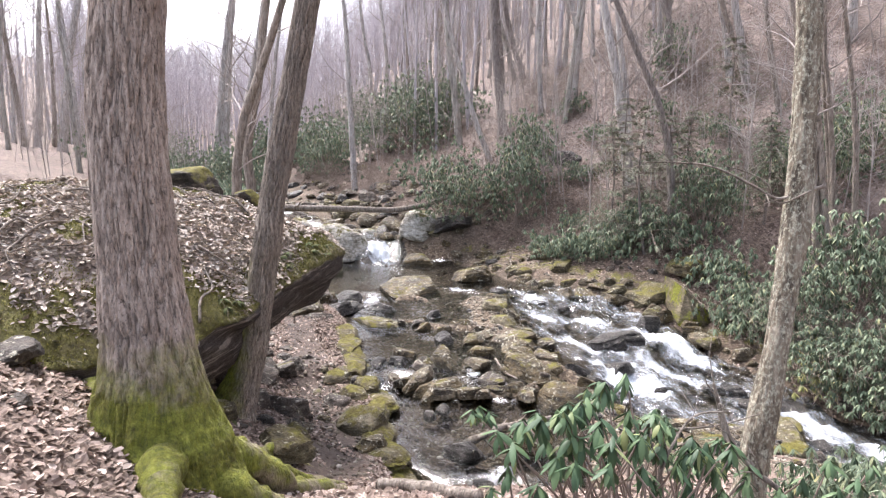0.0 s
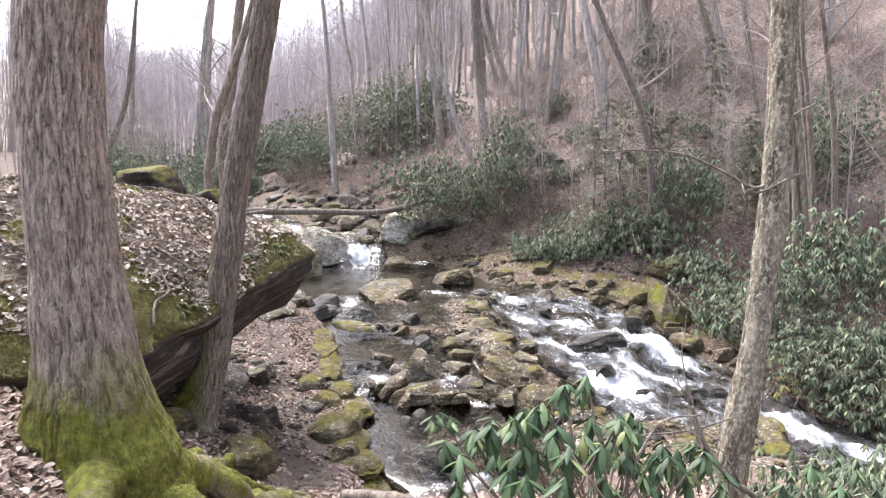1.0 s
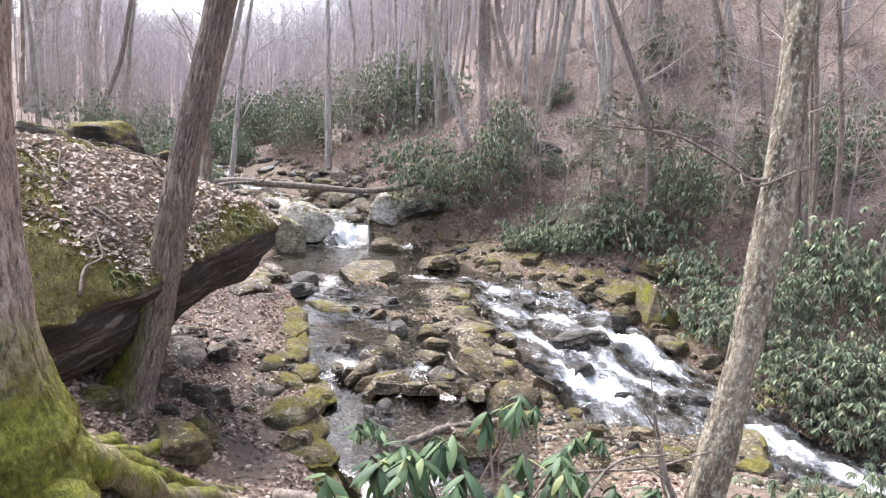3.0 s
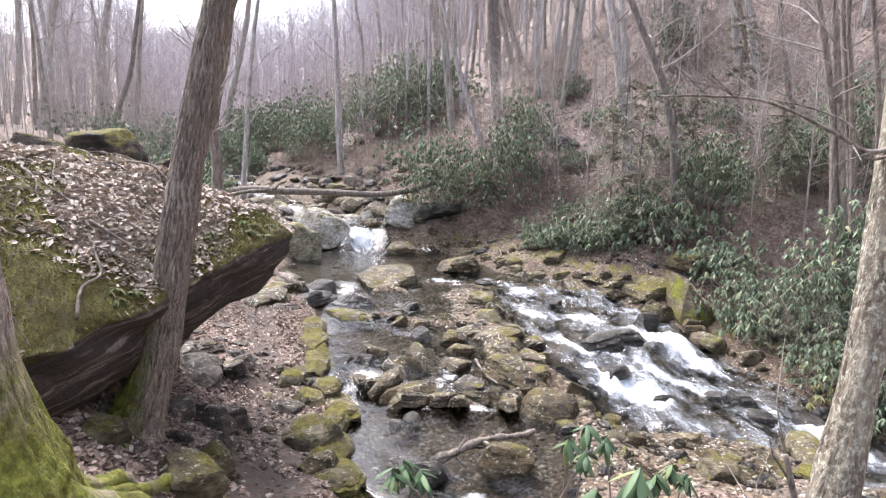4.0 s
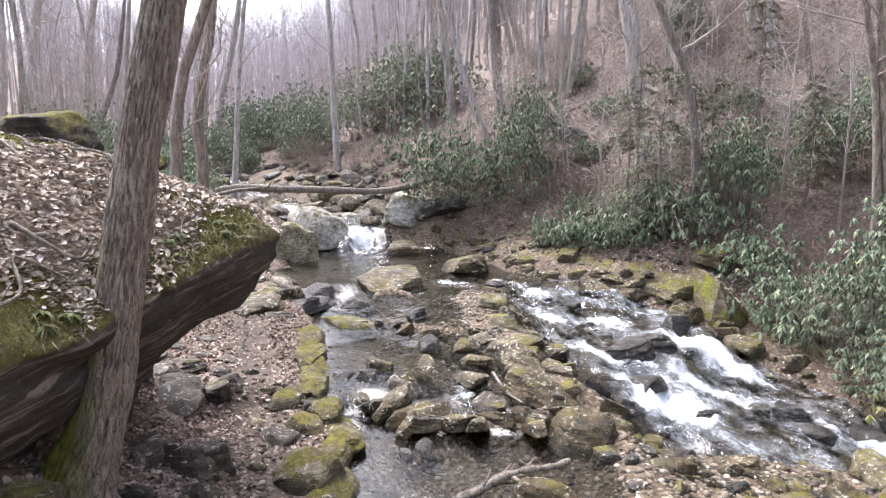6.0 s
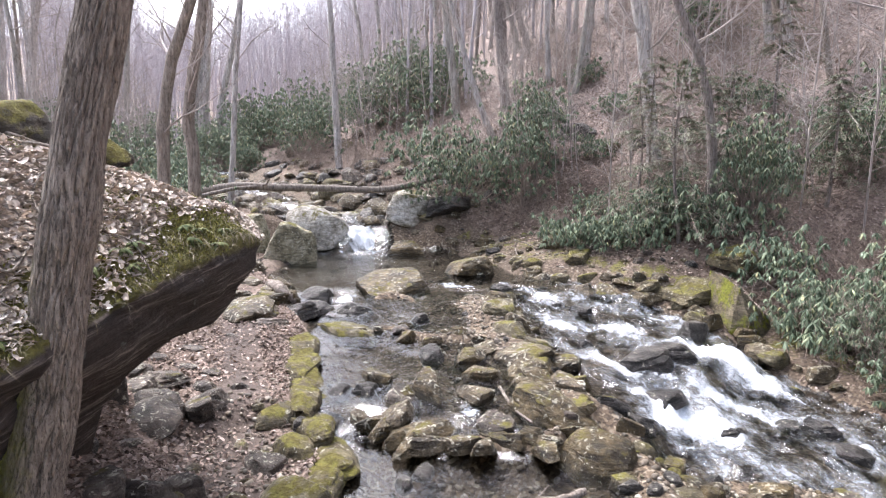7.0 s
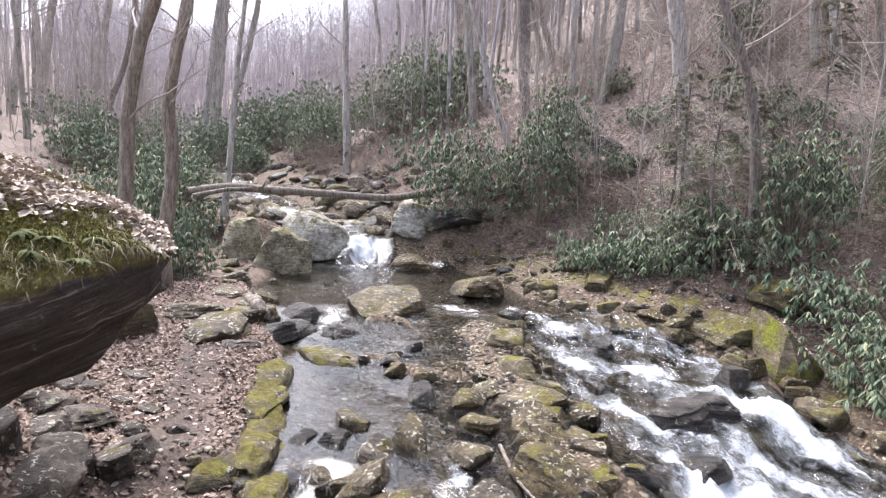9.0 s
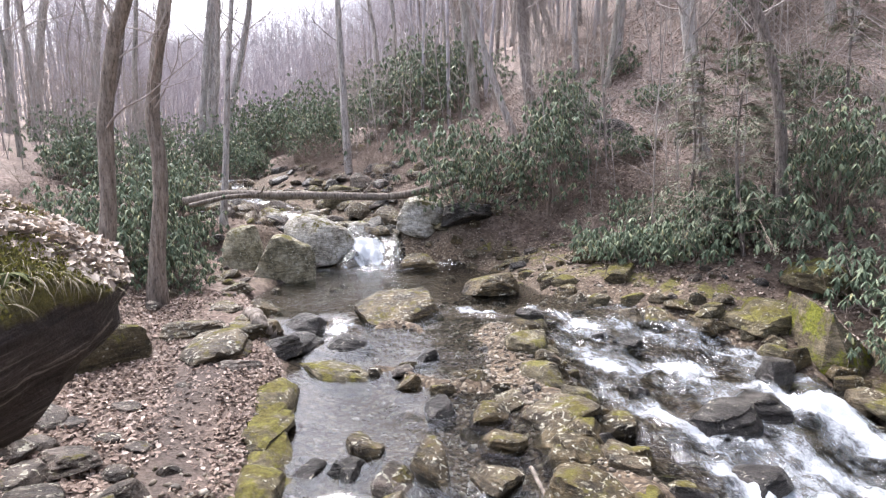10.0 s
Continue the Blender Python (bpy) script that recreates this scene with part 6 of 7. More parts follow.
shrub("low", 8.3, 11.3, 0.95)
shrub("mid", 8.7, 11.7, 0.9)
shrub("low", 8.5, 12.9, 0.9)
shrub("large", -12.0, 38.0, 1.2)
shrub("mid", -13.8, 41.0, 1.5)
shrub("mid", -10.2, 36.0, 0.9)
shrub("mid", -9.6, 26.2, 1.0)
shrub("mid", -11.2, 28.6, 1.1)
shrub("mid", -8.6, 24.0, 0.85)
shrub("large", -13.5, 33.0, 1.0)
shrub("mid", -13.0, 26.5, 1.1)
shrub("mid", -6.9, 17.4, 0.95)
shrub("large", -8.4, 19.6, 0.85)
for sx, sy, sz in ((5.9, 21.2, 0.8), (7.2, 22.4, 0.9), (8.9, 19.6, 1.0), (9.8, 21.3, 1.1), (11.2, 20.2, 1.0), (8.3, 23.8, 0.8), (10.9, 24.4, 1.0), (12.6, 22.6, 1.1), (7.0, 27.2, 0.9), (9.6, 26.9, 0.8), (13.8, 17.4, 1.1), (11.8, 16.2, 1.1), (12.9, 19.0, 1.0), (4.4, 28.5, 0.9), (6.4, 30.5, 1.0)):
    shrub("low", sx, sy, sz)
shrub("tall", 11.4, 18.3, 0.9)
shrub("tall", 10.4, 19.0, 0.8)
shrub("mid", 9.3, 11.9, 0.9)
shrub("low", 8.9, 10.6, 0.9)
shrub("tall", 10.3, 12.8, 1.0)
shrub("low", 3.3, 4.9, 0.55)
shrub("low", 4.5, 5.3, 0.6)
shrub("large", -1.6, 35.5, 1.6)
shrub("large", 0.6, 37.5, 1.3)
shrub("mid", -3.4, 37.0, 1.5)
shrub("large", -8.5, 41.0, 1.5)
shrub("large", -11.5, 46.0, 1.4)


# ---- leaf litter, gravel and small growth ----
from mathutils.bvhtree import BVHTree

BOULDER_TREE = BVHTree.FromPolygons([v.co[:] for v in the_boulder.data.vertices], [p.vertices[:] for p in the_boulder.data.polygons])


def top_at(x, y):
    """The height of the boulder's top over a spot, or None."""
    hit = BOULDER_TREE.ray_cast(Vector((x, y, 8)), Vector((0, 0, -1)))
    return hit[0].z if hit[0] is not None and abs(hit[1].z) > 0.35 else None


LEAF_V = np.array(((0, 0, 0), (0.35, 0.26, 0.07), (0.75, 0.22, 0.11), (1, 0, 0.03), (0.75, -0.22, 0.09), (0.35, -0.26, 0.07)))
LEAF_F = np.array(((0, 5, 4, 3), (0, 3, 2, 1)))


def inward(x, y):
    """How far out a spot lies on the boulder: nought in its middle, one on its rim."""
    return np.minimum(((x + 4.3) / 2.75) ** 2 + ((y - 7.9) / 3.2) ** 2, 2.0) ** 0.5


def leaf_litter():
    g = np.random.default_rng(21)
    at = []
    for (x0, x1, y0, y1), count in (((-6, 3.5, 1.2, 9), 62000), ((-7, -0.5, 7, 18), 52000), ((2, 17, 10.5, 34), 90000), ((-13, 9, 20, 36), 60000), ((-8, -3, 1, 6), 3500)):
        x, y = g.uniform(x0, x1, count), g.uniform(y0, y1, count)
        p = np.stack((x, y, x * 0), 1)
        line = np.interp(y, (5, 7.5, 9, 11, 13, 16), (-0.6, -1.35, -1.9, -2.35, -3.1, -4.2))
        dr = x - edge_right(y)
        keep = (channel(x, y) < 0.35) & ((dr < -1) | (dr > 1.6) | (g.random(count) < 0.3)) & (vnoise(p, 0.8, 3, 2) > -0.55) & ((np.abs(x - line) > 0.3) | (g.random(count) < 0.3))
        x, y = x[keep], y[keep]
        at.append(np.column_stack((x, y, ground_at(x, y) + g.uniform(0.002, 0.03, len(x)))))
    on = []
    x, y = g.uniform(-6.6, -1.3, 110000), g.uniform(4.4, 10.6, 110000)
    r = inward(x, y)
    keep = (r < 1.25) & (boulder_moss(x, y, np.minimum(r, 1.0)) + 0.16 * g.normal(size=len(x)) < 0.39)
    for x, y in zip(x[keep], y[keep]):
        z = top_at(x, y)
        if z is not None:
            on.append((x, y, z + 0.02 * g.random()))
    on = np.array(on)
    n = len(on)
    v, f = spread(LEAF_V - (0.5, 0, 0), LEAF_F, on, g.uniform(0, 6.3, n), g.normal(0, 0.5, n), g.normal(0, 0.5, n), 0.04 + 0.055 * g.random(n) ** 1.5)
    thing("boulder_leaves", (0, 0, 0), "pale dry leaves with lifted brightness lying thick on the boulder", "leaves", kind="stuff", me=as_mesh("boulder_leaves", v, f, LITTER_LIFTED, False))
    turn = pose(*wedge.location, 0, 0, 12)
    skin = BVHTree.FromPolygons([turn @ q.co for q in wedge.data.vertices], [q.vertices[:] for q in wedge.data.polygons])
    for _ in range(900):
        hit = skin.ray_cast(Vector((g.uniform(5.7, 7.4), g.uniform(15.0, 16.8), 4)), Vector((0, 0, -1)))
        if hit[0] is not None and hit[1].z > 0.5:
            at.append(np.array([hit[0][:]]))
    at = np.concatenate(at)
    n = len(at)
    v, f = spread(LEAF_V - (0.5, 0, 0), LEAF_F, at, g.uniform(0, 6.3, n), g.normal(0, 0.42, n), g.normal(0, 0.42, n), 0.035 + 0.055 * g.random(n) ** 1.5)
    thing("leaf_litter", (0, 0, 0), "curled dry brown and buff fallen leaves", "leaves", kind="stuff", me=as_mesh("leaf_litter", v, f, LITTER, False))


leaf_litter()


def gravel():
    g = np.random.default_rng(22)
    verts, faces, n = [], [], 0
    for i in range(4):
        v, f = rock_shape(1, 0.75, 0.5, 300 + i, 1, 0.9)
        at = []
        for (x0, x1, y0, y1), count in (((1.5, 6.5, 7.6, 10.6), 420), ((0, 2.4, 11.5, 17), 420), ((-2.2, 1.8, 7.6, 17), 380), ((2, 6, 16, 20), 180), ((-4, 2.5, 18, 25), 250), ((-2.6, -0.8, 6, 12), 160)):
            x, y = g.uniform(x0, x1, count), g.uniform(y0, y1, count)
            at.append(np.column_stack((x, y, ground_at(x, y) + 0.005)))
        at = np.concatenate(at)
        k = len(at)
        q, e = spread(v, np.array(f), at, g.uniform(0, 6.3, k), g.normal(0, 0.2, k), g.normal(0, 0.2, k), 0.03 + 0.10 * g.random(k) ** 2.2)
        verts.append(q)
        faces.append(e + n)
        n += len(q)
    thing("gravel", (0, 0, 0), "wet pebbles and broken stone of the stream bed", "gravel", kind="stuff", me=as_mesh("gravel", np.concatenate(verts), np.concatenate(faces), PEBBLE))


gravel()


def wood_piece(name, label, category, points, r0, r1, material=DEADWOOD, sides=12, rings=30, rough=0.12, side_twigs=0, seed=1, twig_len=0.4):
    """A fallen log, pole or branch along a line, with stubs or side twigs as parts."""
    g = np.random.default_rng(seed)
    base = np.array(points[0])
    rows = curve_through(points, rings) - base
    v, f = tube(rows, np.linspace(r0, r1, rings) * (1 + rough * g.normal(size=rings) * 0.5), sides)
    v += rough * r0 * vnoise(v, 3 / max(r0 * 8, 0.2), 3)[:, None]
    ob = thing(name, base, label, category, me=as_mesh(name, v, f, material))
    for i in range(side_twigs):
        k = g.integers(4, rings - 1)
        d = rows[k] - rows[k - 1]
        d = d / np.linalg.norm(d) + g.normal(0, 0.7, 3)
        d /= np.linalg.norm(d)
        s = twig_len * g.uniform(0.5, 1.3)
        r = (r0 + (r1 - r0) * k / rings) * 0.45
        tv, tf = tube([rows[k], rows[k] + d * s * 0.5 + g.normal(0, 0.06 * s, 3), rows[k] + d * s + np.array((0, 0, 0.08 * s))], (r, r * 0.6, r * 0.2), 5)
        part("twig", as_mesh("twig", tv, tf, material), ob)
    return ob


wood_piece("fallen_log", "long grey fallen log lying across the stream", "log", [(-7.56, 22.63, 2.56), (-6.44, 22.89, 2.75), (-5.21, 23.13, 2.71), (-3.65, 23.49, 2.67), (-1.86, 23.85, 2.62), (-0.69, 24.12, 2.82), (0.19, 24.39, 3.09)], 0.130, 0.100, rough=0.04, side_twigs=5, seed=4, twig_len=0.8)
wood_piece("fallen_log", "weathered pole leaning on the fallen log", "log", [(-7.31, 22.42, 2.46), (-6.36, 22.68, 2.68), (-5.59, 23.02, 2.74)], 0.070, 0.050, rough=0.04, seed=5)
wood_piece("fallen_branch", "crooked pale dead branch lying over the pool", "branch", [(0.21, 8.52, -0.10), (0.61, 8.69, 0.01), (0.98, 8.96, 0.06), (1.69, 9.26, 0.04)], 0.055, 0.035, rough=0.35, side_twigs=5, seed=6, twig_len=0.35)
wood_piece("fallen_branch", "thin dead branch across a brown rock", "branch", [(0.99, 8.79, 0.11), (1.27, 8.46, 0.06), (1.67, 8.12, -0.09)], 0.025, 0.012, side_twigs=2, seed=7)
wood_piece("fallen_log", "short weathered log on the leaf-strewn bank", "log", [(-0.59, 5.32, 1.02), (-0.22, 5.15, 1.08), (0.30, 4.70, 1.23)], 0.060, 0.055, seed=8)
wood_piece("driftwood_log", "rotting driftwood log at the water edge", "log", [(-3.48, 16.12, 0.88), (-2.99, 15.34, 0.87), (-2.80, 15.53, 0.58)], 0.130, 0.100, rough=0.3, seed=9)
wood_piece("fallen_branch", "thin dead branch against the slabs", "branch", [(1.03, 11.64, 0.30), (1.15, 11.05, 0.24), (1.30, 10.36, 0.33)], 0.025, 0.015, seed=10)
wood_piece("fallen_branch", "pale dead branch on the far bank", "branch", [(2.29, 19.70, 0.89), (2.28, 20.44, 1.11), (2.38, 20.57, 1.30)], 0.030, 0.012, side_twigs=2, seed=11)
wood_piece("fallen_branch", "pale dead branch on the far bank", "branch", [(2.88, 20.12, 1.14), (2.62, 20.63, 1.22), (2.34, 20.95, 1.28)], 0.025, 0.012, seed=12)
wood_piece("bare_branch", "thin bare branch reaching out from the young tree", "branch", [(2.39, 3.82, 3.76), (2.25, 3.87, 3.71), (2.11, 3.87, 3.68), (1.97, 3.89, 3.76), (1.74, 3.96, 3.88), (1.50, 4.03, 3.91), (1.27, 4.09, 3.91)], 0.014, 0.003, sides=8, side_twigs=9, seed=13, twig_len=0.28)
wood_piece("bare_branch", "thin bare branch reaching out from the young tree", "branch", [(2.27, 3.77, 3.73), (2.13, 3.87, 3.65), (2.05, 3.89, 3.78), (1.94, 3.95, 3.85), (1.77, 4.01, 3.90)], 0.008, 0.002, sides=6, side_twigs=5, seed=14, twig_len=0.22)
wood_piece("bare_sapling", "thin bare brown sapling stem in the undergrowth", "sapling", [(1.60, 3.00, 2.33), (1.48, 3.02, 2.44), (1.44, 3.05, 2.61), (1.41, 3.07, 2.75)], 0.016, 0.008, sides=8, side_twigs=5, seed=15, twig_len=0.3)
wood_piece("bare_branch", "thin pale bare branch across the undergrowth", "branch", [(0.75, 2.67, 2.59), (0.91, 2.77, 2.61), (1.18, 2.95, 2.55), (1.42, 3.04, 2.53), (1.79, 3.32, 2.48)], 0.007, 0.004, sides=6, side_twigs=4, seed=16, twig_len=0.25)
wood_piece("bare_branch", "thin pale bare branch across the undergrowth", "branch", [(0.93, 2.52, 2.48), (0.99, 2.53, 2.64), (1.13, 2.64, 2.74), (1.33, 2.73, 2.73)], 0.008, 0.004, sides=6, side_twigs=4, seed=17, twig_len=0.25)
wood_piece("bare_sapling", "thin bare brown sapling stem in the undergrowth", "sapling", [(1.67, 2.88, 2.27), (1.54, 2.89, 2.37), (1.44, 2.91, 2.51), (1.38, 2.93, 2.69)], 0.015, 0.008, sides=8, side_twigs=4, seed=18, twig_len=0.3)


# ---- evergreen branch close to the path ----
def near_rhododendron(base, tips, seed, leaves_each=11):
    """A young shrub seen close: stems with whorls, each leaf a piece of its own."""
    g = np.random.default_rng(seed)
    ob = thing("rhododendron_shrub", base, "young rhododendron with glossy drooping leaves beside the path", "shrub", "evergreen shrubs by the stream")
    blades = []
    for k in range(4):
        v, f = leaf_blade(1.0, 0.25 + 0.02 * k, 0.4 + 0.2 * k, 5)
        blades.append(as_mesh("leaf", v, f, RHODO_NEAR))
    base = np.array(base)
    for tip in tips:
        tip = np.array(tip) - base
        foot = np.array((g.normal(0, 0.12), g.normal(0, 0.12), -0.1))
        elbow = foot * 0.5 + tip * 0.5 + g.normal(0, 0.08, 3)
        v, f = tube(curve_through([foot, elbow, tip], 9), np.linspace(0.007, 0.004, 9), 6)
        part("stem", as_mesh("stem", v, f, BRUSH), ob)
        n, turn = leaves_each + g.integers(-1, 2), g.uniform(0, 6.3)
        for k in range(n):
            leaf = part("leaf", blades[g.integers(4)], ob)
            leaf.location = tip + np.array((0, 0, g.uniform(-0.02, 0.02)))
            size = g.uniform(0.075, 0.108)
            leaf.scale = (size, size, size)
            leaf.rotation_euler = (g.normal(0, 0.2), g.uniform(0.15, 1.15), turn + k * 6.283 / n + g.normal(0, 0.15))
    return ob


near_rhododendron((0.81, 2.61, 1.86), ((0.68, 2.47, 2.94), (0.58, 2.37, 2.91), (0.47, 2.42, 2.84), (0.81, 2.55, 2.79), (0.99, 2.74, 2.72), (0.61, 2.26, 2.87), (0.50, 2.26, 2.81), (0.42, 2.36, 2.75), (0.63, 2.16, 2.84), (0.78, 2.35, 2.77), (1.03, 2.64, 2.69), (1.16, 2.72, 2.60), (0.48, 2.11, 2.77), (0.59, 2.05, 2.79), (0.77, 2.24, 2.70), (0.98, 2.43, 2.62), (1.19, 2.62, 2.55), (0.35, 2.56, 2.75), (0.44, 2.75, 2.71), (1.35, 2.82, 2.55), (1.10, 2.62, 2.58), (1.23, 2.72, 2.57), (1.40, 2.81, 2.49), (1.52, 2.89, 2.38), (1.28, 2.71, 2.45), (0.95, 2.54, 2.66), (0.78, 2.52, 2.96), (0.55, 2.34, 2.91), (0.39, 2.31, 2.86), (0.93, 2.51, 2.77), (0.94, 2.62, 2.75), (0.59, 2.23, 2.85), (0.54, 2.26, 2.79), (0.46, 2.29, 2.74), (0.68, 2.38, 2.69), (0.81, 2.46, 2.69), (1.03, 2.74, 2.62), (1.21, 2.80, 2.52), (0.23, 2.45, 2.74), (0.37, 2.83, 2.63), (1.33, 2.82, 2.55), (1.13, 2.70, 2.47), (1.23, 2.69, 2.52), (1.38, 2.87, 2.40), (0.95, 2.56, 2.64), (0.54, 2.54, 2.83), (0.46, 2.23, 2.91), (0.50, 2.28, 2.89), (0.76, 2.23, 2.83), (0.93, 2.65, 2.67), (0.72, 2.31, 2.82), (0.44, 2.25, 2.72), (0.83, 2.59, 2.65), (1.14, 2.79, 2.52), (1.14, 2.60, 2.60), (0.28, 2.34, 2.74), (0.40, 2.78, 2.63), (1.27, 2.57, 2.64)), 61)
near_rhododendron((1.10, 4.10, 1.37), ((1.02, 3.87, 2.47), (0.93, 3.82, 2.44), (1.12, 3.91, 2.40), (0.99, 3.76, 2.40), (1.45, 3.99, 2.24), (1.34, 3.89, 2.24), (1.52, 3.99, 2.19), (0.23, 3.80, 2.33), (0.19, 3.71, 2.34), (0.30, 3.80, 2.29)), 62, 16)
near_rhododendron((1.25, 2.93, 1.76), ((1.10, 2.87, 2.47), (1.28, 2.96, 2.37), (1.50, 3.15, 2.34), (1.49, 2.85, 2.33), (1.13, 2.66, 2.40), (0.94, 2.57, 2.48), (1.33, 2.75, 2.33)), 63)
near_rhododendron((2.04, 3.14, 1.69), ((1.89, 3.04, 2.23), (2.16, 3.24, 2.23), (2.18, 3.04, 2.23), (1.94, 2.84, 2.28), (2.40, 3.24, 2.20), (1.66, 2.85, 2.28)), 64)
near_rhododendron((0.29, 2.51, 1.90), ((0.28, 2.48, 2.57), (0.39, 2.37, 2.55), (0.20, 2.37, 2.53)), 65)


# ---- brushwood, young hemlocks, ferns and vines ----
def brushwood(seed, w, h, stems):
    """A leafless thicket of fine arching twigs."""
    g = np.random.default_rng(seed)
    s = Shape()
    for _ in range(stems):
        a, lean = g.uniform(0, 6.3), g.uniform(0.2, 1.1) * w
        foot = np.array((g.normal(0, 0.15 * w), g.normal(0, 0.15 * w), -0.05))
        top = foot + np.array((math.cos(a) * lean, math.sin(a) * lean, h * g.uniform(0.5, 1.1)))
        mid = (foot + top) / 2 + np.array((0, 0, 0.12 * h)) + g.normal(0, 0.05 * w, 3)
        s.add(*tube((foot, mid, top), (0.006, 0.004, 0.0015), 3, False))
        for _ in range(9):
            k = g.uniform(0.35, 1)
            p = foot + (top - foot) * k + np.array((0, 0, 0.2 * h * k * (1 - k)))
            s.add(*tube((p, p + g.normal(0, 0.2 * h, 3) + np.array((0, 0, 0.04 * h))), (0.003, 0.001), 3, False))
    ob = thing("bare_bush", (0, 0, 0), "leafless tangle of thin brown twigs", "bush", "bare bushes of the slope")
    part("brushwood", s.mesh("brushwood", BRUSH), ob, kind="stuff")
    return ob


def plant_brush():
    g = np.random.default_rng(91)
    kinds = [brushwood(400 + i, 1.7, 0.8 + 0.25 * i, 24) for i in range(4)]
    for i in range(190):
        if i < 112 or i > 142:
            y = g.uniform(13, 36)
            x = float(edge_right(y)) + 1.0 + 19 * g.random()
        elif i < 125:
            x, y = g.uniform(-13, -5.5), g.uniform(16, 32)
        elif i < 135:
            x, y = g.uniform(8.5, 14), g.uniform(12, 20)
        else:
            y = g.uniform(10.5, 15)
            x = float(edge_right(y)) + g.uniform(0.3, 1.6)
        if math.hypot(x - 6.3, y - 15.4) < 2.2:
            x += 4.5
        m = Matrix.Translation((x, y, float(ground_at(x, y)[0]))) @ pose(0, 0, 0, 0, 0, g.uniform(0, 360))
        if i < 4:
            kinds[i].matrix_basis = m
        else:
            copy_thing(kinds[g.integers(4)], m)


plant_brush()


def hemlock(seed, height):
    """A thin young hemlock: drooping sprays with sparse short needles."""
    g = np.random.default_rng(seed)
    rows = curve_through([(0, 0, -0.2), (g.normal(0, 0.1), g.normal(0, 0.1), height * 0.5), (g.normal(0, 0.2), g.normal(0, 0.2), height)], 24)
    ob = thing("young_hemlock", (0, 0, 0), "young hemlock with drooping feathery branches", "tree", "young hemlocks by the stream")
    part("trunk", as_mesh("trunk", *tube(rows, np.linspace(0.055, 0.01, 24), 8), BARK_DARK), ob)
    twigs, needles = Shape(), Shape()
    nv, nf = np.array(((0, 0.1, 0), (0, -0.1, 0), (1, -0.06, -0.08), (1, 0.06, -0.08))), [(0, 1, 2, 3)]
    for i in range(105):
        k = g.uniform(0.12, 0.98)
        p = rows[int(k * 23)]
        a, size = g.uniform(0, 6.3), (1.25 - k) * g.uniform(0.6, 1.4) * height * 0.26
        d = np.array((math.cos(a), math.sin(a), 0.15))
        tip = p + d * size - np.array((0, 0, 0.38 * size))
        mid = p + d * size * 0.55
        twigs.add(*tube((p, mid, tip), (0.012, 0.007, 0.002), 3, False))
        for _ in range(15):
            t = g.uniform(0.2, 1)
            q = p * (1 - t) ** 2 + 2 * mid * t * (1 - t) + tip * t * t
            e = np.array((d[0] + g.normal(0, 0.7), d[1] + g.normal(0, 0.7), -0.35 + g.normal(0, 0.25)))
            e *= size * 0.22 / np.linalg.norm(e)
            twigs.add(*tube((q, q + e), (0.003, 0.001), 3, False))
            if g.random() < 0.6:
                for m in range(6):
                    o = q + e * (m + 1) / 5
                    needles.add(spin(nv * g.uniform(0.05, 0.09), math.atan2(e[1], e[0]) + g.choice((-0.9, 0.9)), g.uniform(0, 0.7), o), nf)
    part("branch", twigs.mesh("branch", BRUSH), ob, "thin drooping bare twigs", "stuff")
    part("foliage", needles.mesh("foliage", HEMLOCK, False), ob, "sparse dull green needles", "stuff")
    return ob


def plant_hemlocks():
    first = [hemlock(450, 4.6), hemlock(451, 3.4)]
    spots = ((6.1, 18.3, 1.0), (7.2, 19.6, 1.15), (5.3, 19.6, 0.9), (8.4, 20.8, 1.1), (6.4, 21.5, 1.0), (9.6, 18.2, 1.0), (10.5, 22.5, 1.2))
    for i, (x, y, size) in enumerate(spots):
        m = Matrix.Translation((x, y, float(ground_at(x, y)[0]))) @ pose(0, 0, 0, 0, 0, 71 * i)
        if i < 2:
            ob = first[i]
            ob.matrix_basis = m
        else:
            ob = copy_thing(first[i % 2], m)
        ob.scale = (size, size, size)


plant_hemlocks()


def on_boulder(x, y, lift=0.0):
    z = top_at(x, y)
    return (x, y, (z if z is not None else float(ground_at(x, y)[0])) + lift)


def vines():
    """Bare roots and dead vines that creep over the boulder."""
    g = np.random.default_rng(95)
    for i in range(40):
        x, y = g.uniform(-4.8, -2.3), g.uniform(5.4, 8.6)
        a = g.uniform(-0.5, 1.2) + math.pi * (i % 2)
        pts = []
        for k in range(6):
            if top_at(x, y) is None:
                break
            pts.append(on_boulder(x, y, g.uniform(0.01, 0.07)))
            a += g.normal(0, 0.75)
            x, y = x + 0.2 * math.cos(a), y + 0.2 * math.sin(a)
        if len(pts) < 3:
            continue
        wood_piece("bare_root", "thin bare root creeping over the boulder", "root", pts, g.uniform(0.006, 0.018), 0.004, sides=6, rings=24, side_twigs=4, seed=96 + i, twig_len=0.2)


vines()


def cap_rock(x, y, w, d, h, seed, material, label):
    v, f = rock_shape(w, d, h, seed, 4, 0.85, 0.2)
    ob = thing("rock", on_boulder(x, y, 0.36 * h), label, "rock", "rocks on the boulder", me=as_mesh("rock", v, f, material))
    ob.rotation_euler = (0.05, 0.03, 0.4)


cap_rock(-3.5, 8.5, 0.88, 0.7, 0.46, 613, ROCK_CAP, "mossy flat rock perched on the great boulder")
cap_rock(-2.75, 8.6, 0.5, 0.42, 0.4, 617, ROCK_CAP, "small mossy block perched on the great boulder")
cap_rock(-4.4, 8.7, 0.7, 0.5, 0.3, 603, ROCK_CAP, "low mossy rock on the great boulder")


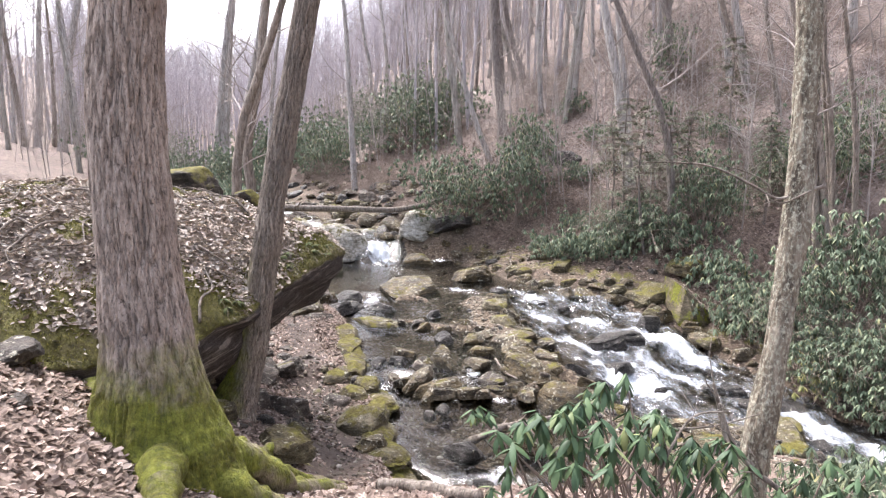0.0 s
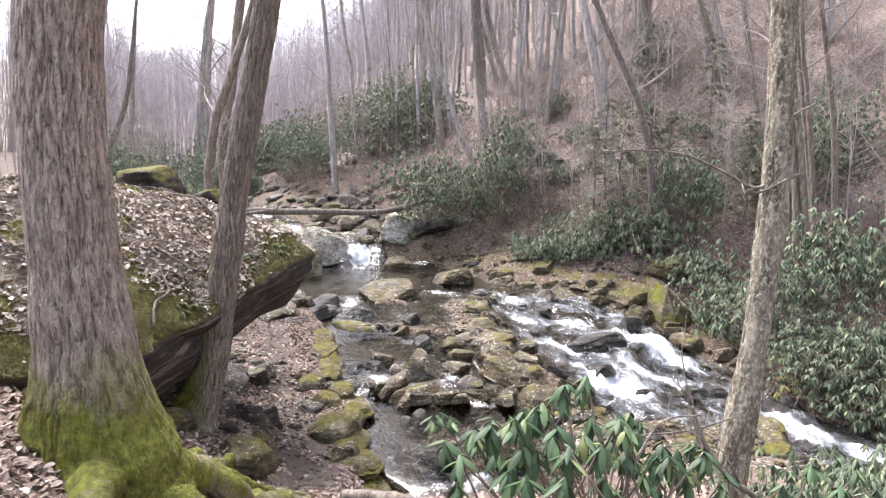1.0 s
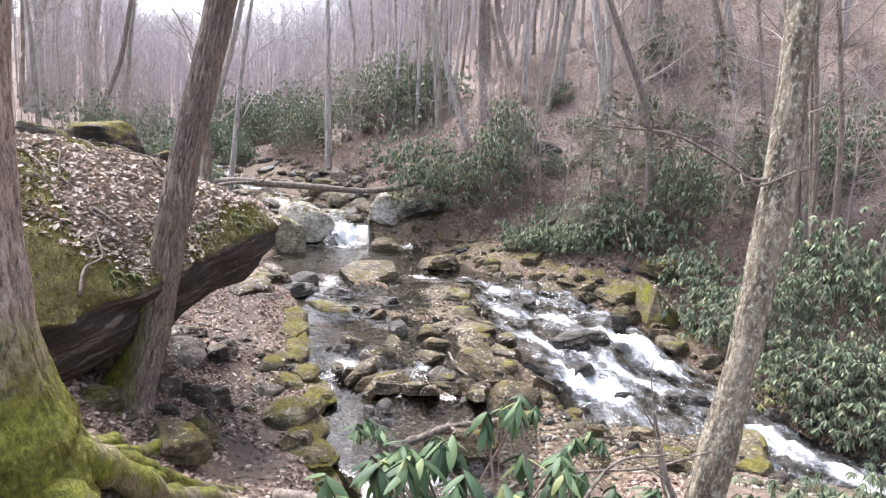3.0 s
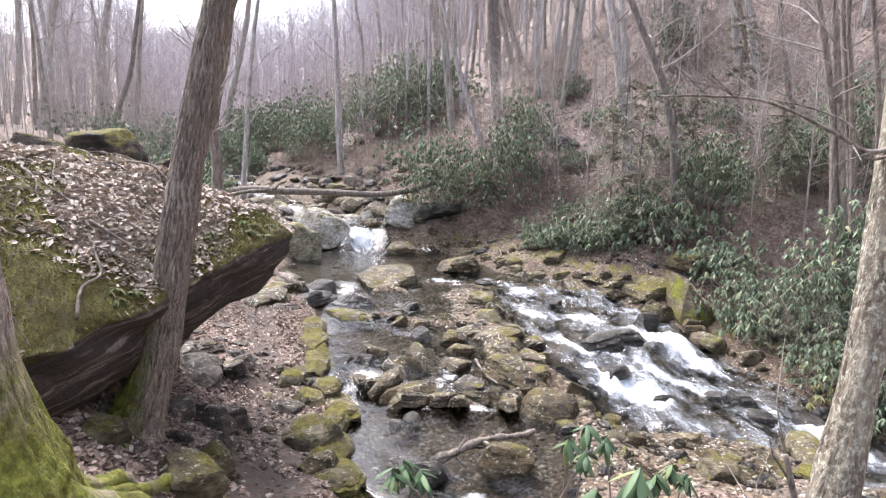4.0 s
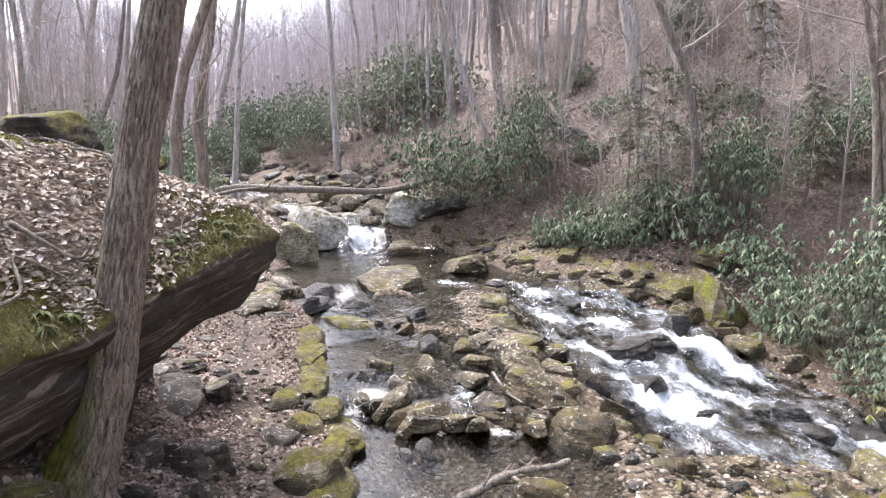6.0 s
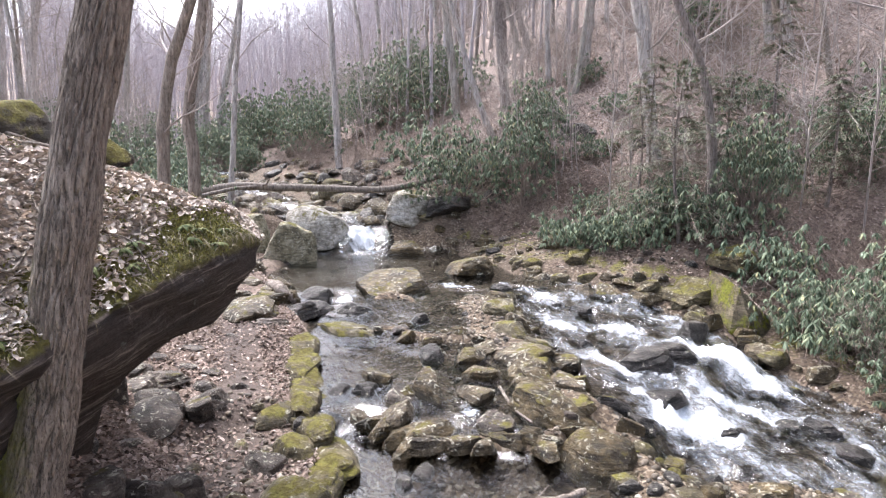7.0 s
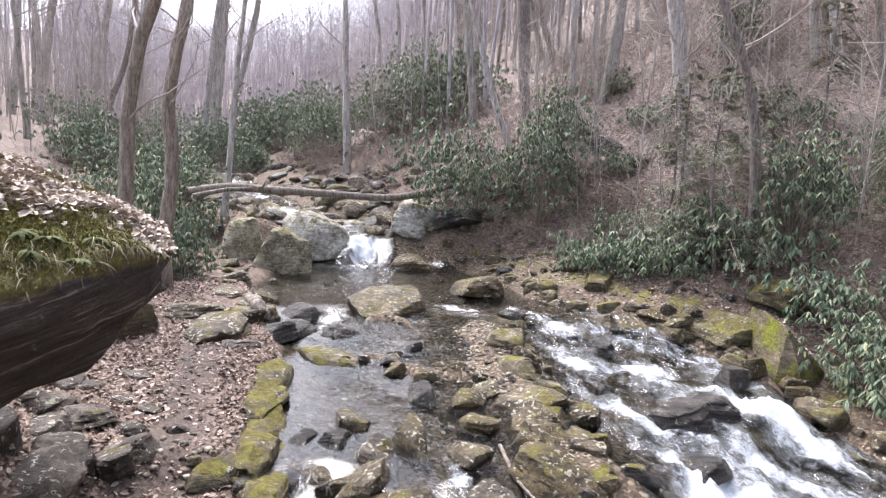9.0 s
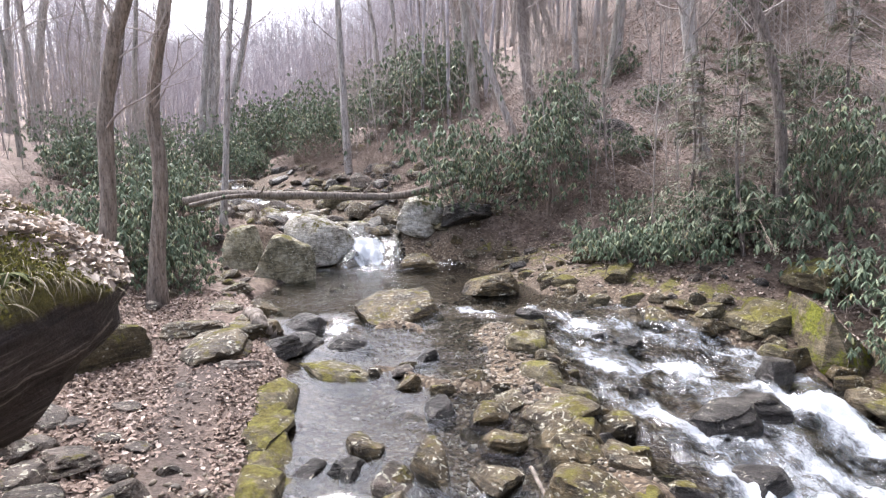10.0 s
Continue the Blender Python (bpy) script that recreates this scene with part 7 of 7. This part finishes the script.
def ferns():
    """Small fern tufts that hang on the boulder's lip."""
    g = np.random.default_rng(120)
    for i in range(14):
        t = g.random()
        x, y = -1.55 - 0.75 * t + g.normal(0, 0.06), 8.05 - 1.9 * t + g.normal(0, 0.1)
        s = Shape()
        for k in range(9):
            a, size = g.uniform(-2.2, 0.7), g.uniform(0.07, 0.14)
            v, f = leaf_blade(size, 0.028, 1.3, 4)
            s.add(spin(v, a, g.uniform(-0.6, 0.3), (0, 0, 0)), f)
        thing("fern", on_boulder(x - 0.06, y, 0.02), "small pale green fern tuft on the rock lip", "fern", "ferns on the boulder", me=s.mesh("fern", FERN, False))


ferns()


def moss_and_grass():
    """Deep moss and dry hanging grass along the boulder's lip, and moss tufts on the oak's foot."""
    g = np.random.default_rng(130)
    rim = curve_through([(-1.38, 8.5), (-1.5, 8.0), (-1.85, 7.1), (-2.25, 6.1), (-2.6, 5.35), (-3.2, 4.8)], 60)
    at, hang = [], []
    for _ in range(16000):
        p = rim[g.integers(60)]
        depth = abs(g.normal(0, 0.3))
        x, y = p[0] - depth + g.normal(0, 0.02), p[1] + g.normal(0, 0.08)
        z = top_at(x, y)
        if z is None or vnoise([(x, y, 0)], 2.0, 2, 1)[0] < -0.3:
            continue
        at.append((x, y, z))
        if depth < 0.2 and g.random() < 0.16:
            hang.append((x, y, z))
    x, y = g.uniform(-5.0, -1.4, 70000), g.uniform(4.6, 9.6, 70000)
    r = inward(x, y)
    clump = vnoise(np.column_stack((x, y, x * 0)), 6.0, 3, 1)
    keep = (r < 1.1) & (boulder_moss(x, y, np.minimum(r, 1.0)) > 0.42 + 0.25 * clump)
    for x, y in zip(x[keep], y[keep]):
        z = top_at(x, y)
        if z is not None:
            at.append((x, y, z))
    at, n = np.array(at), len(at)
    v, f = spread(LEAF_V, LEAF_F, at, g.uniform(0, 6.3, n), g.uniform(-1.6, -0.3, n), g.normal(0, 0.4, n), g.uniform(0.01, 0.024, n))
    thing("moss_cushion", (0, 0, 0), "deep green moss along the boulder's lip", "moss", kind="stuff", me=as_mesh("moss_cushion", v, f, MOSS_TUFT, False))
    hang, n = np.array(hang), len(hang)
    bv, bf = leaf_blade(1, 0.026, 1.7, 5)
    v, f = spread(bv, np.array(bf), hang, g.uniform(-1.6, 1.0, n), g.uniform(-0.7, 0.5, n), g.normal(0, 0.3, n), g.uniform(0.05, 0.17, n))
    thing("dry_grass", (0, 0, 0), "thin dry grass hanging over the rock lip", "grass", kind="stuff", me=as_mesh("dry_grass", v, f, DRY_GRASS, False))


moss_and_grass()


def yellow_shrub(x, y, size):
    """A low evergreen with sallow yellow leaves at the water's edge."""
    ob = rhododendron(47, 1.3, 1.1, 0.9, 130, RHODO_YELLOW, 0.14)
    tagged(ob, "sallow yellow-green rhododendron over the water's edge")
    ob.matrix_basis = Matrix.Translation((x, y, float(ground_at(x, y)[0]) - 0.05))
    ob.scale = (size, size, size)


yellow_shrub(7.87, 12.22, 1.0)
